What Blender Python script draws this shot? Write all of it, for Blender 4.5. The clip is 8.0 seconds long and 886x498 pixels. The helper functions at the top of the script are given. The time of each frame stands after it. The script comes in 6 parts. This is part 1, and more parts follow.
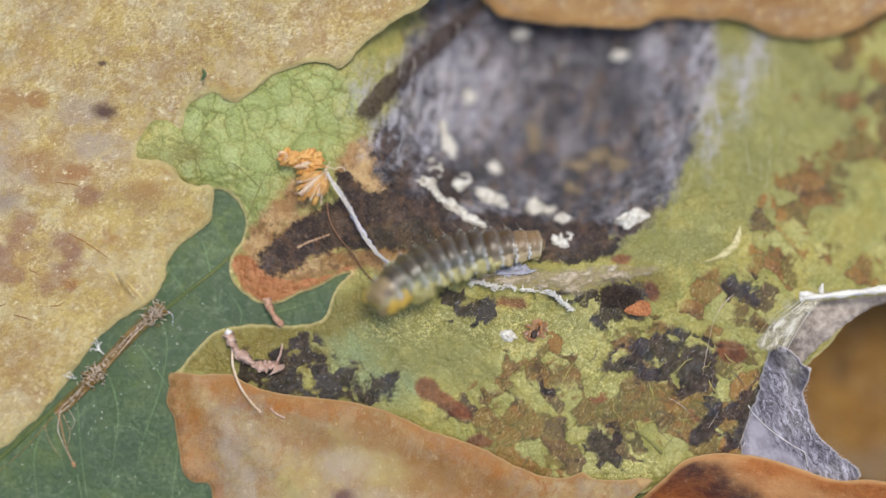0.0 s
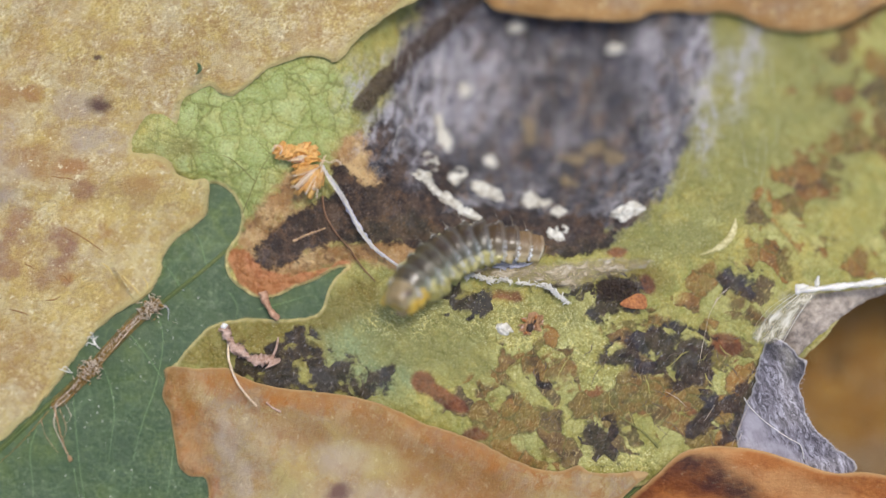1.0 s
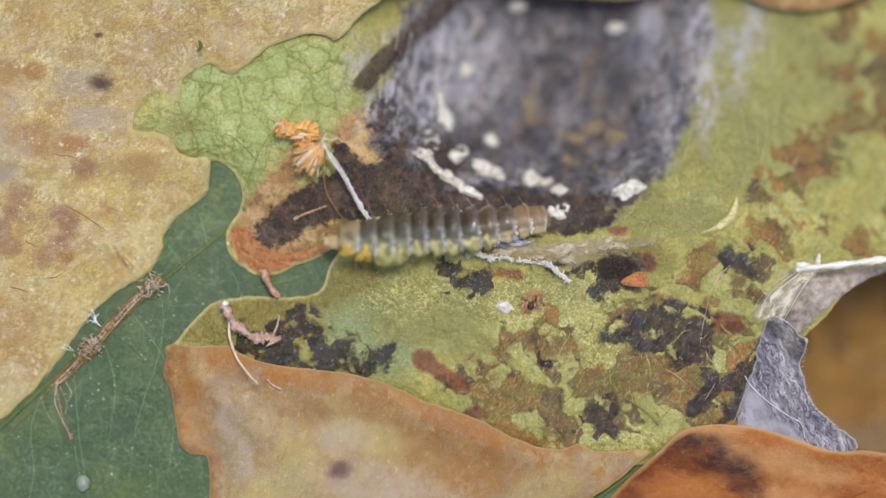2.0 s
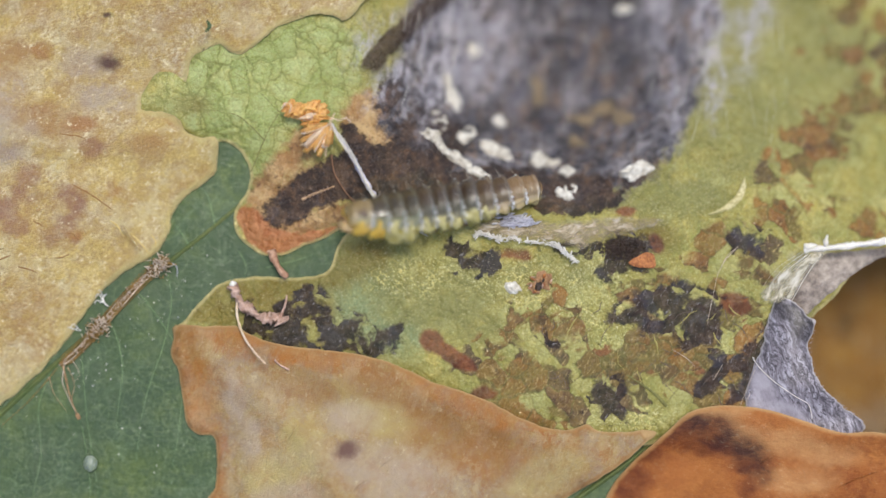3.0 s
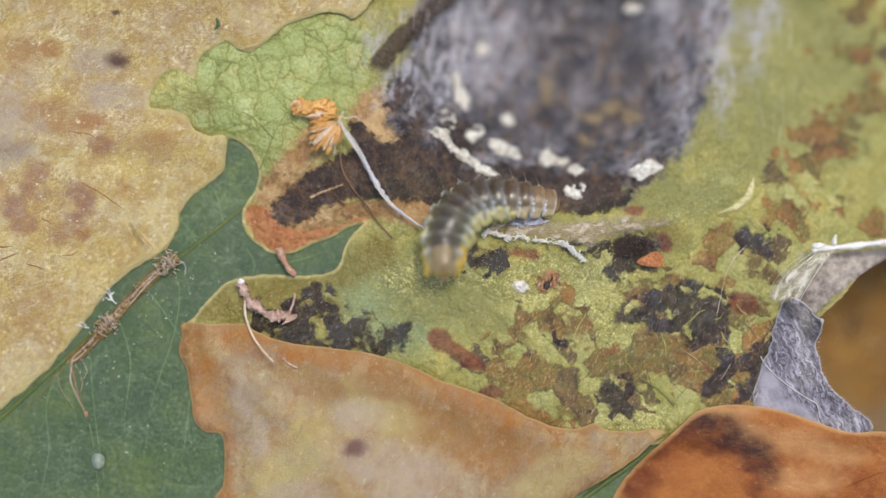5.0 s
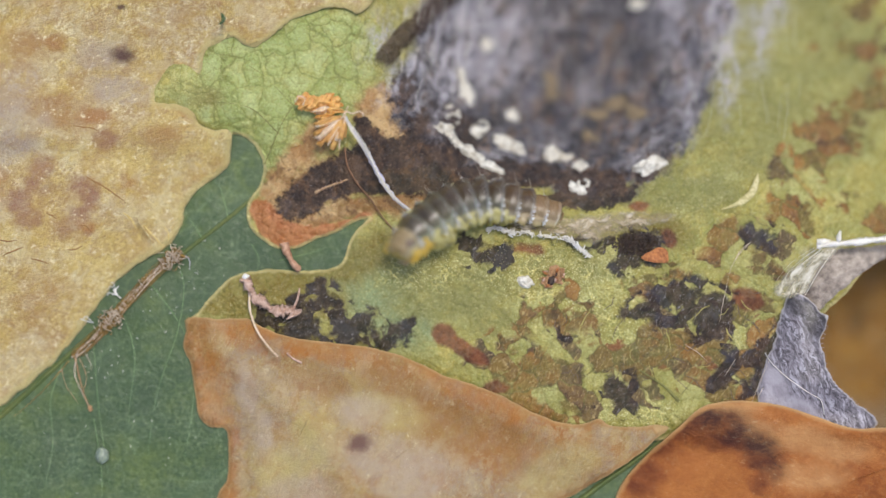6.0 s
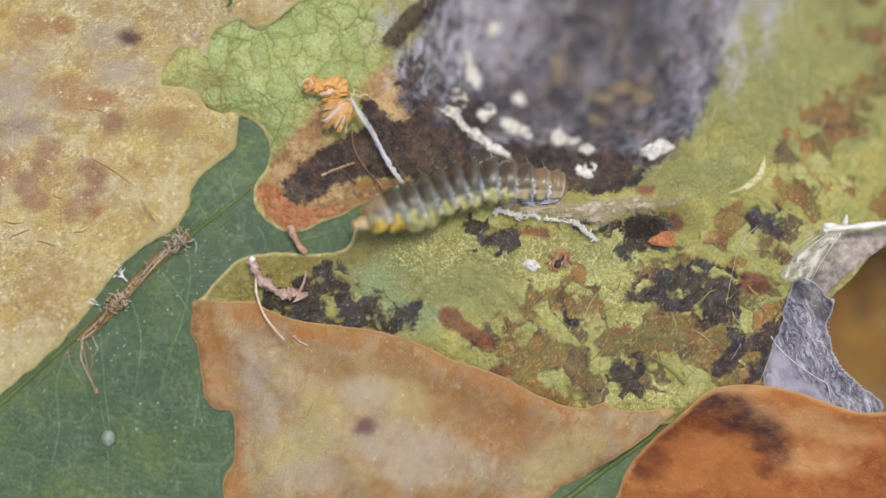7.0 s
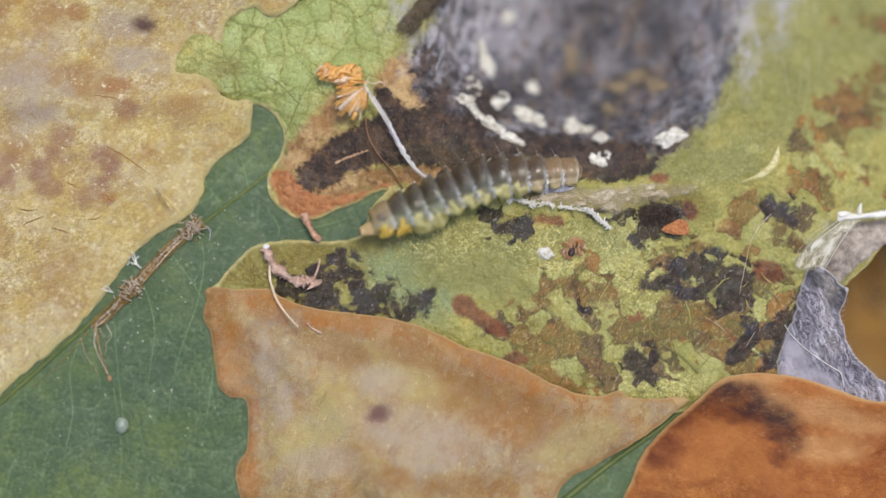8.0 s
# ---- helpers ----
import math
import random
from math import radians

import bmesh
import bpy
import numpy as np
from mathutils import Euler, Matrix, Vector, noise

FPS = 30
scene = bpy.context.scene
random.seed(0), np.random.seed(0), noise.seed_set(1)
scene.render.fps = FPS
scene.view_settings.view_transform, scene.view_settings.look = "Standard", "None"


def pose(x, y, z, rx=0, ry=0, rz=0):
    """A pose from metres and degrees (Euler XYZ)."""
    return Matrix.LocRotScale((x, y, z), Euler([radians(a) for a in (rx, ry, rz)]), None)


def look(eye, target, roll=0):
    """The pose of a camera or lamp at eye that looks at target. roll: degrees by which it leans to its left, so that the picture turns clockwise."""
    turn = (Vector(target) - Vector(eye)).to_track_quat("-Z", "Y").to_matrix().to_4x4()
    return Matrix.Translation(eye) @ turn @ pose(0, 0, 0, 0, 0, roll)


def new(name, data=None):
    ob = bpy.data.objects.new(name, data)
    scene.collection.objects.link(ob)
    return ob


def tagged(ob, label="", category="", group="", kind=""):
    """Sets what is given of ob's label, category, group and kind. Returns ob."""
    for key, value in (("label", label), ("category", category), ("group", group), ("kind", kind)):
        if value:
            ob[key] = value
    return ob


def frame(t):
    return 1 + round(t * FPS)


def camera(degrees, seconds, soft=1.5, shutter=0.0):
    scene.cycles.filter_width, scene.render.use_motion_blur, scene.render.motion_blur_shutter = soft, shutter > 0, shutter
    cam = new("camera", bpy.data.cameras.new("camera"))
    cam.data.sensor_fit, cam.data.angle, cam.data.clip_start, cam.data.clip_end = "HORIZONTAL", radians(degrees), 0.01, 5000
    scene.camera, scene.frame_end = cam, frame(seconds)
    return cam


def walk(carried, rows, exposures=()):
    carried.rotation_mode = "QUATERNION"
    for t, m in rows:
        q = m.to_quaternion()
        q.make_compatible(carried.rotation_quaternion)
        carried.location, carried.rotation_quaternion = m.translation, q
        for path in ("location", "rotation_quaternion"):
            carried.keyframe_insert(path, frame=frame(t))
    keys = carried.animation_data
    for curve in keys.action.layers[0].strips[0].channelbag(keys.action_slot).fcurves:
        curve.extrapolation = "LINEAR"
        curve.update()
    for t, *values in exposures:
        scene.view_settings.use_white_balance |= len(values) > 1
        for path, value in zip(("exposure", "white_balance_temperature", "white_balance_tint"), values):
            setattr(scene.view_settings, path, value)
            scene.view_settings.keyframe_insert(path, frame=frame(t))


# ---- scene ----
from mathutils.geometry import delaunay_2d_cdt

cam = camera(20.0, 8.0, soft=1.4, shutter=0.5)
MM = 0.001
# macro lens stopped down
cam.data.dof.use_dof, cam.data.dof.focus_distance, cam.data.dof.aperture_fstop = True, 0.0996, 9.5
# seconds, place over the leaf in mm, turn in degrees
ROWS = [
    (0.0, 0.425, 1.998, -0.08),
    (0.5, 0.504, 1.953, -0.12),
    (1.0, 0.594, 1.737, -0.19),
    (1.5, 0.614, 1.350, -0.18),
    (3.0, 0.243, 0.090, -0.04),
    (3.5, 0.088, 0.007, -0.01),
    (4.0, 0.000, 0.000, 0.00),
    (4.5, -0.032, 0.038, 0.06),
    (6.0, -0.268, -0.158, 0.24),
    (6.5, -0.373, -0.454, 0.32),
    (7.0, -0.524, -0.826, 0.36),
    (7.5, -0.754, -1.139, 0.44),
    (8.0, -1.069, -1.316, 0.48),
]
EYE = 100.0
walk(cam, [(t, pose(x * MM, y * MM, EYE * MM, 0, 0, turn)) for t, x, y, turn in ROWS],
     exposures=[(0.0, 0.0), (8.0, 0.0)])

# ---- light: bright overcast sky with a broad soft sun ----
SUN_UP, SUN_ROUND = 74.0, 25.0
world = bpy.data.worlds.new("sky")
scene.world = world
world.use_nodes = True
wn = world.node_tree.nodes
sky = wn.new("ShaderNodeTexSky")
sky.sky_type = "NISHITA"
sky.sun_disc = False
sky.sun_elevation, sky.sun_rotation = radians(SUN_UP), radians(SUN_ROUND)
sky.air_density, sky.dust_density, sky.ozone_density = 1.0, 3.0, 1.0
wn["Background"].inputs["Strength"].default_value = 0.15
world.node_tree.links.new(sky.outputs[0], wn["Background"].inputs["Color"])
sun = new("sun", bpy.data.lights.new("sun", "SUN"))
sun.data.energy, sun.data.angle, sun.data.color = 1.8, radians(12), (1.0, 0.97, 0.9)
az = radians(SUN_ROUND)
sun_way = Vector((math.sin(az) * math.cos(radians(SUN_UP)), math.cos(az) * math.cos(radians(SUN_UP)), math.sin(radians(SUN_UP))))
sun.matrix_world = look(sun_way * 2.0, (0, 0, 0))


# ---- material helpers ----
def srgb(r, g, b):
    def lin(c):
        c /= 255
        return c / 12.92 if c <= 0.04045 else ((c + 0.055) / 1.055) ** 2.4
    return (lin(r), lin(g), lin(b), 1.0)


def put(nt, socket, value):
    if isinstance(value, bpy.types.NodeSocket):
        nt.links.new(value, socket)
    elif value is not None:
        socket.default_value = value


def material(name):
    mat = bpy.data.materials.new(name)
    mat.use_nodes = True
    return mat, mat.node_tree, mat.node_tree.nodes["Principled BSDF"]


def plan(nt, scale=1000.0):
    """Place on the thing, in mm."""
    tc = nt.nodes.new("ShaderNodeTexCoord")
    mp = nt.nodes.new("ShaderNodeMapping")
    mp.inputs["Scale"].default_value = (scale, scale, scale)
    nt.links.new(tc.outputs["Object"], mp.inputs["Vector"])
    return mp.outputs["Vector"]


def grain(nt, vec, size, detail=4.0, rough=0.55, bend=0.0, colour=False):
    """Noise whose features are about size mm wide."""
    n = nt.nodes.new("ShaderNodeTexNoise")
    nt.links.new(vec, n.inputs["Vector"])
    n.inputs["Scale"].default_value = 1.0 / size
    n.inputs["Detail"].default_value, n.inputs["Roughness"].default_value = detail, rough
    n.inputs["Distortion"].default_value = bend
    return n.outputs["Color" if colour else "Fac"]


def cells(nt, vec, size, feature="DISTANCE_TO_EDGE"):
    n = nt.nodes.new("ShaderNodeTexVoronoi")
    n.feature = feature
    nt.links.new(vec, n.inputs["Vector"])
    n.inputs["Scale"].default_value = 1.0 / size
    return n


def red(nt, colour):
    n = nt.nodes.new("ShaderNodeSeparateColor")
    nt.links.new(colour, n.inputs[0])
    return n.outputs[0]


def calc(nt, op, a, b=None, c=None):
    n = nt.nodes.new("ShaderNodeMath")
    n.operation = op
    for i, v in enumerate((a, b, c)):
        put(nt, n.inputs[i], v)
    return n.outputs[0]


def step(nt, value, lo, hi, a=0.0, b=1.0):
    n = nt.nodes.new("ShaderNodeMapRange")
    n.interpolation_type = "SMOOTHSTEP"
    put(nt, n.inputs["Value"], value)
    for key, v in (("From Min", lo), ("From Max", hi), ("To Min", a), ("To Max", b)):
        n.inputs[key].default_value = v
    return n.outputs["Result"]


def blend(nt, fac, a, b, mode="MIX"):
    n = nt.nodes.new("ShaderNodeMix")
    n.data_type, n.blend_type = "RGBA", mode
    put(nt, n.inputs["Factor"], fac)
    put(nt, n.inputs[6], a)
    put(nt, n.inputs[7], b)
    return n.outputs[2]


def ramp(nt, fac, stops):
    n = nt.nodes.new("ShaderNodeValToRGB")
    put(nt, n.inputs[0], fac)
    e = n.color_ramp.elements
    while len(e) < len(stops):
        e.new(0.5)
    for el, (p, c) in zip(e, stops):
        el.position, el.color = p, c
    return n.outputs[0]


def warp(nt, vec, size, amount, detail=2.0):
    col = grain(nt, vec, size, detail, colour=True)
    a = nt.nodes.new("ShaderNodeVectorMath")
    a.operation = "MULTIPLY_ADD"
    nt.links.new(col, a.inputs[0])
    a.inputs[1].default_value = (amount,) * 3
    nt.links.new(vec, a.inputs[2])
    b = nt.nodes.new("ShaderNodeVectorMath")
    b.operation = "SUBTRACT"
    nt.links.new(a.outputs[0], b.inputs[0])
    b.inputs[1].default_value = (amount / 2,) * 3
    return b.outputs[0]


def stretch(nt, vec, turn, sx, sy):
    m = nt.nodes.new("ShaderNodeMapping")
    m.vector_type = "TEXTURE"
    nt.links.new(vec, m.inputs["Vector"])
    m.inputs["Rotation"].default_value = (0, 0, radians(turn))
    m.inputs["Scale"].default_value = (sx, sy, 1)
    return m.outputs["Vector"]


def shift(nt, vec, by):
    m = nt.nodes.new("ShaderNodeMapping")
    nt.links.new(vec, m.inputs["Vector"])
    m.inputs["Location"].default_value = (by, -1.7 * by, 0.6 * by)
    return m.outputs["Vector"]


def mottle(nt, vec, col, hues, size=0.9, amount=0.6, lo=0.5, hi=0.57):
    """Irregular patches of other hues, each with its own crisp ragged outline."""
    for k, hue in enumerate(hues):
        n = grain(nt, shift(nt, vec, 11.0 + 17.0 * k), size * (1.0 + 0.45 * (k % 3)), 7, 0.7, 0.4)
        col = blend(nt, step(nt, n, lo, hi, 0.0, amount), col, hue)
    return col


def stain_edge(nt, name, rough, soft):
    """Mask of a stain whose signed distance (mm) the mesh carries; rough: mm by which its edge is frayed."""
    n = nt.nodes.new("ShaderNodeAttribute")
    n.attribute_name = name
    return step(nt, calc(nt, "ADD", n.outputs["Fac"], rough), soft, -soft)


def fray(nt, noise_value, amount):
    return calc(nt, "MULTIPLY", calc(nt, "SUBTRACT", noise_value, 0.5), amount)


def patches(nt, vec, shapes, soft=0.25, join=0.15):
    """Mask of stains: ellipses (x, y, half length, half width, turn) in mm, running into one another."""
    best = None
    for x, y, rx, ry, turn in shapes:
        m = nt.nodes.new("ShaderNodeMapping")
        m.vector_type = "TEXTURE"
        nt.links.new(vec, m.inputs["Vector"])
        m.inputs["Location"].default_value = (x, y, 0)
        m.inputs["Rotation"].default_value = (0, 0, radians(turn))
        m.inputs["Scale"].default_value = (rx, ry, 1e4)
        d = nt.nodes.new("ShaderNodeVectorMath")
        d.operation = "LENGTH"
        nt.links.new(m.outputs["Vector"], d.inputs[0])
        best = d.outputs["Value"] if best is None else calc(nt, "SMOOTH_MIN", best, d.outputs["Value"], join)
    return step(nt, best, 1 + soft, 1 - soft)


def bump(nt, bsdf, height, depth, strength=1.0):
    """Relief of the given depth in mm."""
    n = nt.nodes.new("ShaderNodeBump")
    n.inputs["Strength"].default_value = strength
    n.inputs["Distance"].default_value = depth * MM
    put(nt, n.inputs["Height"], height)
    nt.links.new(n.outputs["Normal"], bsdf.inputs["Normal"])


def rim(nt):
    n = nt.nodes.new("ShaderNodeAttribute")
    n.attribute_name = "rim"
    return n.outputs["Fac"]


def surface(bsdf, nt, colour, rough=0.6, gloss=0.5, sss=0.0, radius=(0.3, 0.3, 0.15)):
    put(nt, bsdf.inputs["Base Color"], colour)
    put(nt, bsdf.inputs["Roughness"], rough)
    put(nt, bsdf.inputs["Specular IOR Level"], gloss)
    if sss:
        bsdf.inputs["Subsurface Weight"].default_value = sss
        bsdf.inputs["Subsurface Radius"].default_value = radius
        bsdf.inputs["Subsurface Scale"].default_value = 1.0 * MM


# ---- stains and other colour patches on the mined leaf: x, y, half length, half width in mm, turn in degrees ----
MINT = [(-3.24, -1.89, 1.69, 1.24, -20), (-1.89, -3.24, 1.35, 0.90, -20), (-3.92, -0.65, 0.67, 0.56, 0)]
FRESH = [(-6.84, 7.00, 3.82, 2.48, 20), (-7.96, 4.75, 1.57, 1.35, 0), (-7.51, 3.40, 0.67, 1.35, 0)]
DULL = [(-2.6, -0.5, 2.2, 0.9, 12), (0.6, -2.6, 2.2, 0.9, -20), (14.98, 7.00, 2.92, 3.82, 0), (11.83, 7.22, 2.70, 4.27, 0), (9.13, 2.16, 2.48, 1.12, 0), (12.29, 4.30, 2.02, 1.57, 0), (-5.49, -1.78, 1.35, 0.79, 0), (-0.09, -1.78, 2.92, 1.35, 10), (4.86, -0.88, 2.02, 0.67, 0), (-9.88, 5.87, 0.67, 0.36, 0)]
OLIVE = [(-3.0, -0.1, 1.1, 0.8, 20), (-4.2, -1.0, 1.2, 0.4, 0), (-9.7, 5.85, 0.5, 0.3, 0), (-8.3, -2.0, 2.2, 0.8, 12), (-6.2, -1.5, 1.6, 0.5, 0), (-5.49, -2.34, 1.57, 0.63, 0), (8.23, 0.47, 1.35, 0.67, 0)]
BROWN = [
    (12.01, -4.48, 0.58, 1.26, 0), (11.05, -6.05, 0.90, 0.36, 0),
    (3.55, -2.95, 0.77, 0.45, 0), (4.97, -2.86, 1.08, 0.85, 0), (2.61, -4.07, 0.77, 0.45, -20), (3.17, -4.81, 1.17, 0.56, -30),
    (4.75, -4.97, 1.01, 0.67, -10), (6.88, -4.48, 1.35, 1.24, 0), (8.91, -4.14, 1.69, 1.35, 0), (10.60, -4.14, 1.01, 1.69, 0), (5.20, -6.32, 0.90, 0.72, -20),
    (7.90, -5.83, 1.24, 0.49, 0), (3.40, -6.68, 1.12, 0.32, -22), (9.58, -5.60, 0.90, 0.56, 0), (5.76, -3.92, 0.90, 0.49, 0),
    (8.23, -1.33, 1.35, 0.40, 5), (11.83, -2.79, 0.90, 0.67, 0), (2.05, -4.70, 0.56, 0.40, 0),
]
BROWN_FAR = [
    (11.61, 0.47, 0.88, 0.56, 0), (10.75, -0.88, 0.61, 0.49, 0), (12.29, -0.47, 0.65, 0.45, 30), (12.96, -1.10, 0.65, 0.40, -40),
    (13.37, 2.16, 0.27, 0.88, 4), (13.68, 1.15, 0.65, 0.20, -40), (13.95, 1.55, 0.38, 0.29, 0), (14.58, 4.03, 0.65, 0.72, -20),
    (15.84, 5.08, 0.99, 0.77, 0), (16.22, 4.18, 0.88, 0.56, 0), (17.19, 6.10, 0.77, 0.94, 0), (16.34, 8.30, 1.06, 0.56, 0), (17.12, 9.58, 0.79, 0.83, 0),
    (16.38, 2.00, 0.54, 0.40, -20), (17.19, 1.26, 0.45, 0.45, 0), (15.43, 3.17, 0.29, 0.22, 0), (19.26, 7.22, 1.12, 2.07, 0), (19.48, 2.72, 0.94, 1.12, 0), (17.35, 11.50, 1.12, 0.77, 0),
]
RUST = [(-0.27, -3.53, 0.49, 0.45, -20), (0.77, -4.25, 0.99, 0.32, -32), (1.89, -5.65, 0.54, 0.27, 0), (3.46, -0.16, 0.38, 0.22, 0), (2.72, -0.11, 0.27, 0.18, 0), (11.88, -2.11, 0.67, 0.45, -20), (8.73, 0.29, 0.27, 0.45, 30), (7.56, 1.55, 0.45, 0.22, 0)]
TAN = [(-0.32, 1.48, 1.80, 0.67, 0), (-1.89, 4.52, 1.80, 1.57, 0), (-2.79, 5.5, 0.9, 0.9, 0), (-4.9, 1.15, 1.0, 0.4, 20), (-3.7, 1.45, 1.0, 0.36, 12), (-2.3, 1.62, 1.0, 0.4, 8), (0.36, 3.40, 1.35, 0.67, -40), (-6.9, 2.6, 0.95, 0.42, 50), (-6.0, 3.55, 0.9, 0.42, 42), (-5.26, 4.3, 0.8, 0.5, 35), (-6.2, 1.6, 1.2, 0.9, 20), (-4.6, 2.6, 2.0, 0.9, 20)]
ORANGE = [(-7.45, 1.20, 0.75, 0.48, -55), (-6.95, 0.55, 0.85, 0.5, -35), (-6.25, 0.3, 0.65, 0.4, 10), (-5.4, 0.45, 0.9, 0.3, 8), (-4.4, 0.66, 0.8, 0.24, 14), (-3.5, 0.98, 0.6, 0.2, 28), (-6.28, -0.32, 0.32, 0.49, 10)]
PIT = [(9.3, 8.57, 1.5, 4.27, 0), (10.3, 9.92, 1.2, 2.48, 0), (8.0, 4.6, 1.7, 1.5, 30), (7.2, 3.6, 1.3, 1.0, 0), (4.07, 8.35, 5.62, 4.72, 0), (5.76, 5.31, 3.82, 3.38, 0), (1.93, 4.52, 3.60, 2.02, -10), (-0.99, 6.32, 1.12, 2.02, -30), (4.86, 11.27, 5.17, 2.70, 0)]
CRUST = [(-6.3, 1.48, 0.62, 0.5, 12), (-5.6, 2.0, 0.95, 0.72, 25), (-4.7, 2.6, 1.1, 0.78, 22), (-3.5, 3.0, 1.2, 0.98, 15), (-2.4, 2.95, 1.1, 0.85, 0), (-1.44, 3.2, 1.8, 1.15, 0), (-0.32, 4.41, 1.35, 1.35, 0), (0.36, 2.3, 1.57, 0.58, 0), (2.72, 2.90, 2.02, 0.54, -4), (-3.24, 4.4, 0.7, 0.4, -40), (-1.9, 6.2, 0.5, 0.7, -30), (5.76, 2.50, 1.35, 0.67, 0), (5.08, 1.82, 1.35, 0.40, 0), (6.39, 2.14, 1.03, 0.45, 0), (7.9, 2.9, 0.6, 0.3, 30)]
BLACK = [
    (12.62, -4.25, 0.25, 1.03, -20), (12.01, -5.60, 0.29, 0.77, -35),
    (1.53, -0.52, 0.90, 0.29, 4), (0.81, 0.20, 0.32, 0.27, 0), (7.38, 0.11, 0.94, 0.45, 0), (7.00, -0.65, 0.99, 0.29, 0), (-7.38, -2.72, 0.38, 0.27, 0),
    (-7.02, -3.26, 0.36, 0.22, 20), (-6.39, -3.40, 0.29, 0.27, 0), (-5.67, -3.31, 0.45, 0.43, 0), (-5.04, -3.65, 0.29, 0.20, 0), (-4.46, -3.35, 0.38, 0.32, 30), (-3.65, -3.24, 0.34, 0.32, 0), (-2.97, -3.62, 0.36, 0.20, 0),
    (-5.22, -2.36, 0.67, 0.29, -8), (-4.32, -2.59, 0.29, 0.20, 0), (-3.24, -2.95, 0.20, 0.18, 0), (-2.02, -3.58, 0.58, 0.14, 42), (-2.61, -3.98, 0.45, 0.14, -10), (-6.39, -2.72, 0.58, 0.22, -10), (-5.04, -1.82, 0.18, 0.16, 0), (9.13, -2.00, 1.08, 0.45, 0), (8.01, -2.50, 1.12, 0.40, 8),
    (10.53, -2.81, 0.77, 1.17, 10), (8.69, -3.01, 0.54, 0.22, 0), (12.40, 0.36, 0.58, 0.40, 0), (11.38, -4.81, 1.26, 0.29, 42), (6.77, -5.94, 0.63, 0.72, 20), (5.08, -3.58, 0.54, 0.32, 0), (13.41, -3.58, 0.49, 1.35, -20), (5.08, 0.25, 0.54, 0.22, 0),
]
SILK = [(1.71, 8.57, 1.80, 2.25, -15), (-2.34, 8.75, 0.32, 1.40, -43), (-0.94, 8.01, 0.58, 2.92, -38), (1.03, 9.47, 0.99, 2.48, -20), (0.36, 8.57, 1.35, 2.70, -20), (11.2, 8.5, 0.6, 3.2, 0), (13.07, 9.47, 0.49, 2.25, -15), (-0.20, 6.55, 0.49, 2.02, -10), (9.13, 9.47, 0.54, 1.80, 0), (14.54, -1.10, 1.57, 0.49, 40), (9.70, 6.10, 0.36, 1.80, 0), (-2.75, 8.44, 0.27, 1.17, -32)]
# where golden veins and glints painted into the colour are thickest
GOLD_GLINT = [(3.4, -1.3, 2.2, 1.1, -10), (5.6, -2.2, 2.4, 1.0, -25), (7.6, -3.2, 2.2, 1.0, -30), (6.0, -0.9, 2.0, 0.6, 0), (11.6, -4.2, 0.6, 1.6, -20), (7.6, -6.6, 1.6, 0.7, 0), (-0.6, -0.9, 2.4, 0.7, 10)]
FOLD = [(-0.3, 9.9, 3.8, 0.36, 43), (-2.11, 7.90, 0.90, 0.32, 50)]
SCRAP_DARK = [(13.86, -2.41, 0.77, 0.40, -30), (14.49, -3.01, 0.49, 0.67, 0), (14.87, -3.35, 0.22, 0.54, 0)]
SCRAP_NET = [(15.43, -5.65, 0.36, 1.40, 38), (14.76, -5.04, 0.45, 0.67, 20), (13.41, -3.80, 0.45, 0.90, 0)]
SCRAP_SKIN = [(12.96, -5.60, 0.45, 0.99, 18), (13.75, -6.46, 0.99, 0.49, -25), (12.73, -6.50, 0.67, 0.67, 0)]

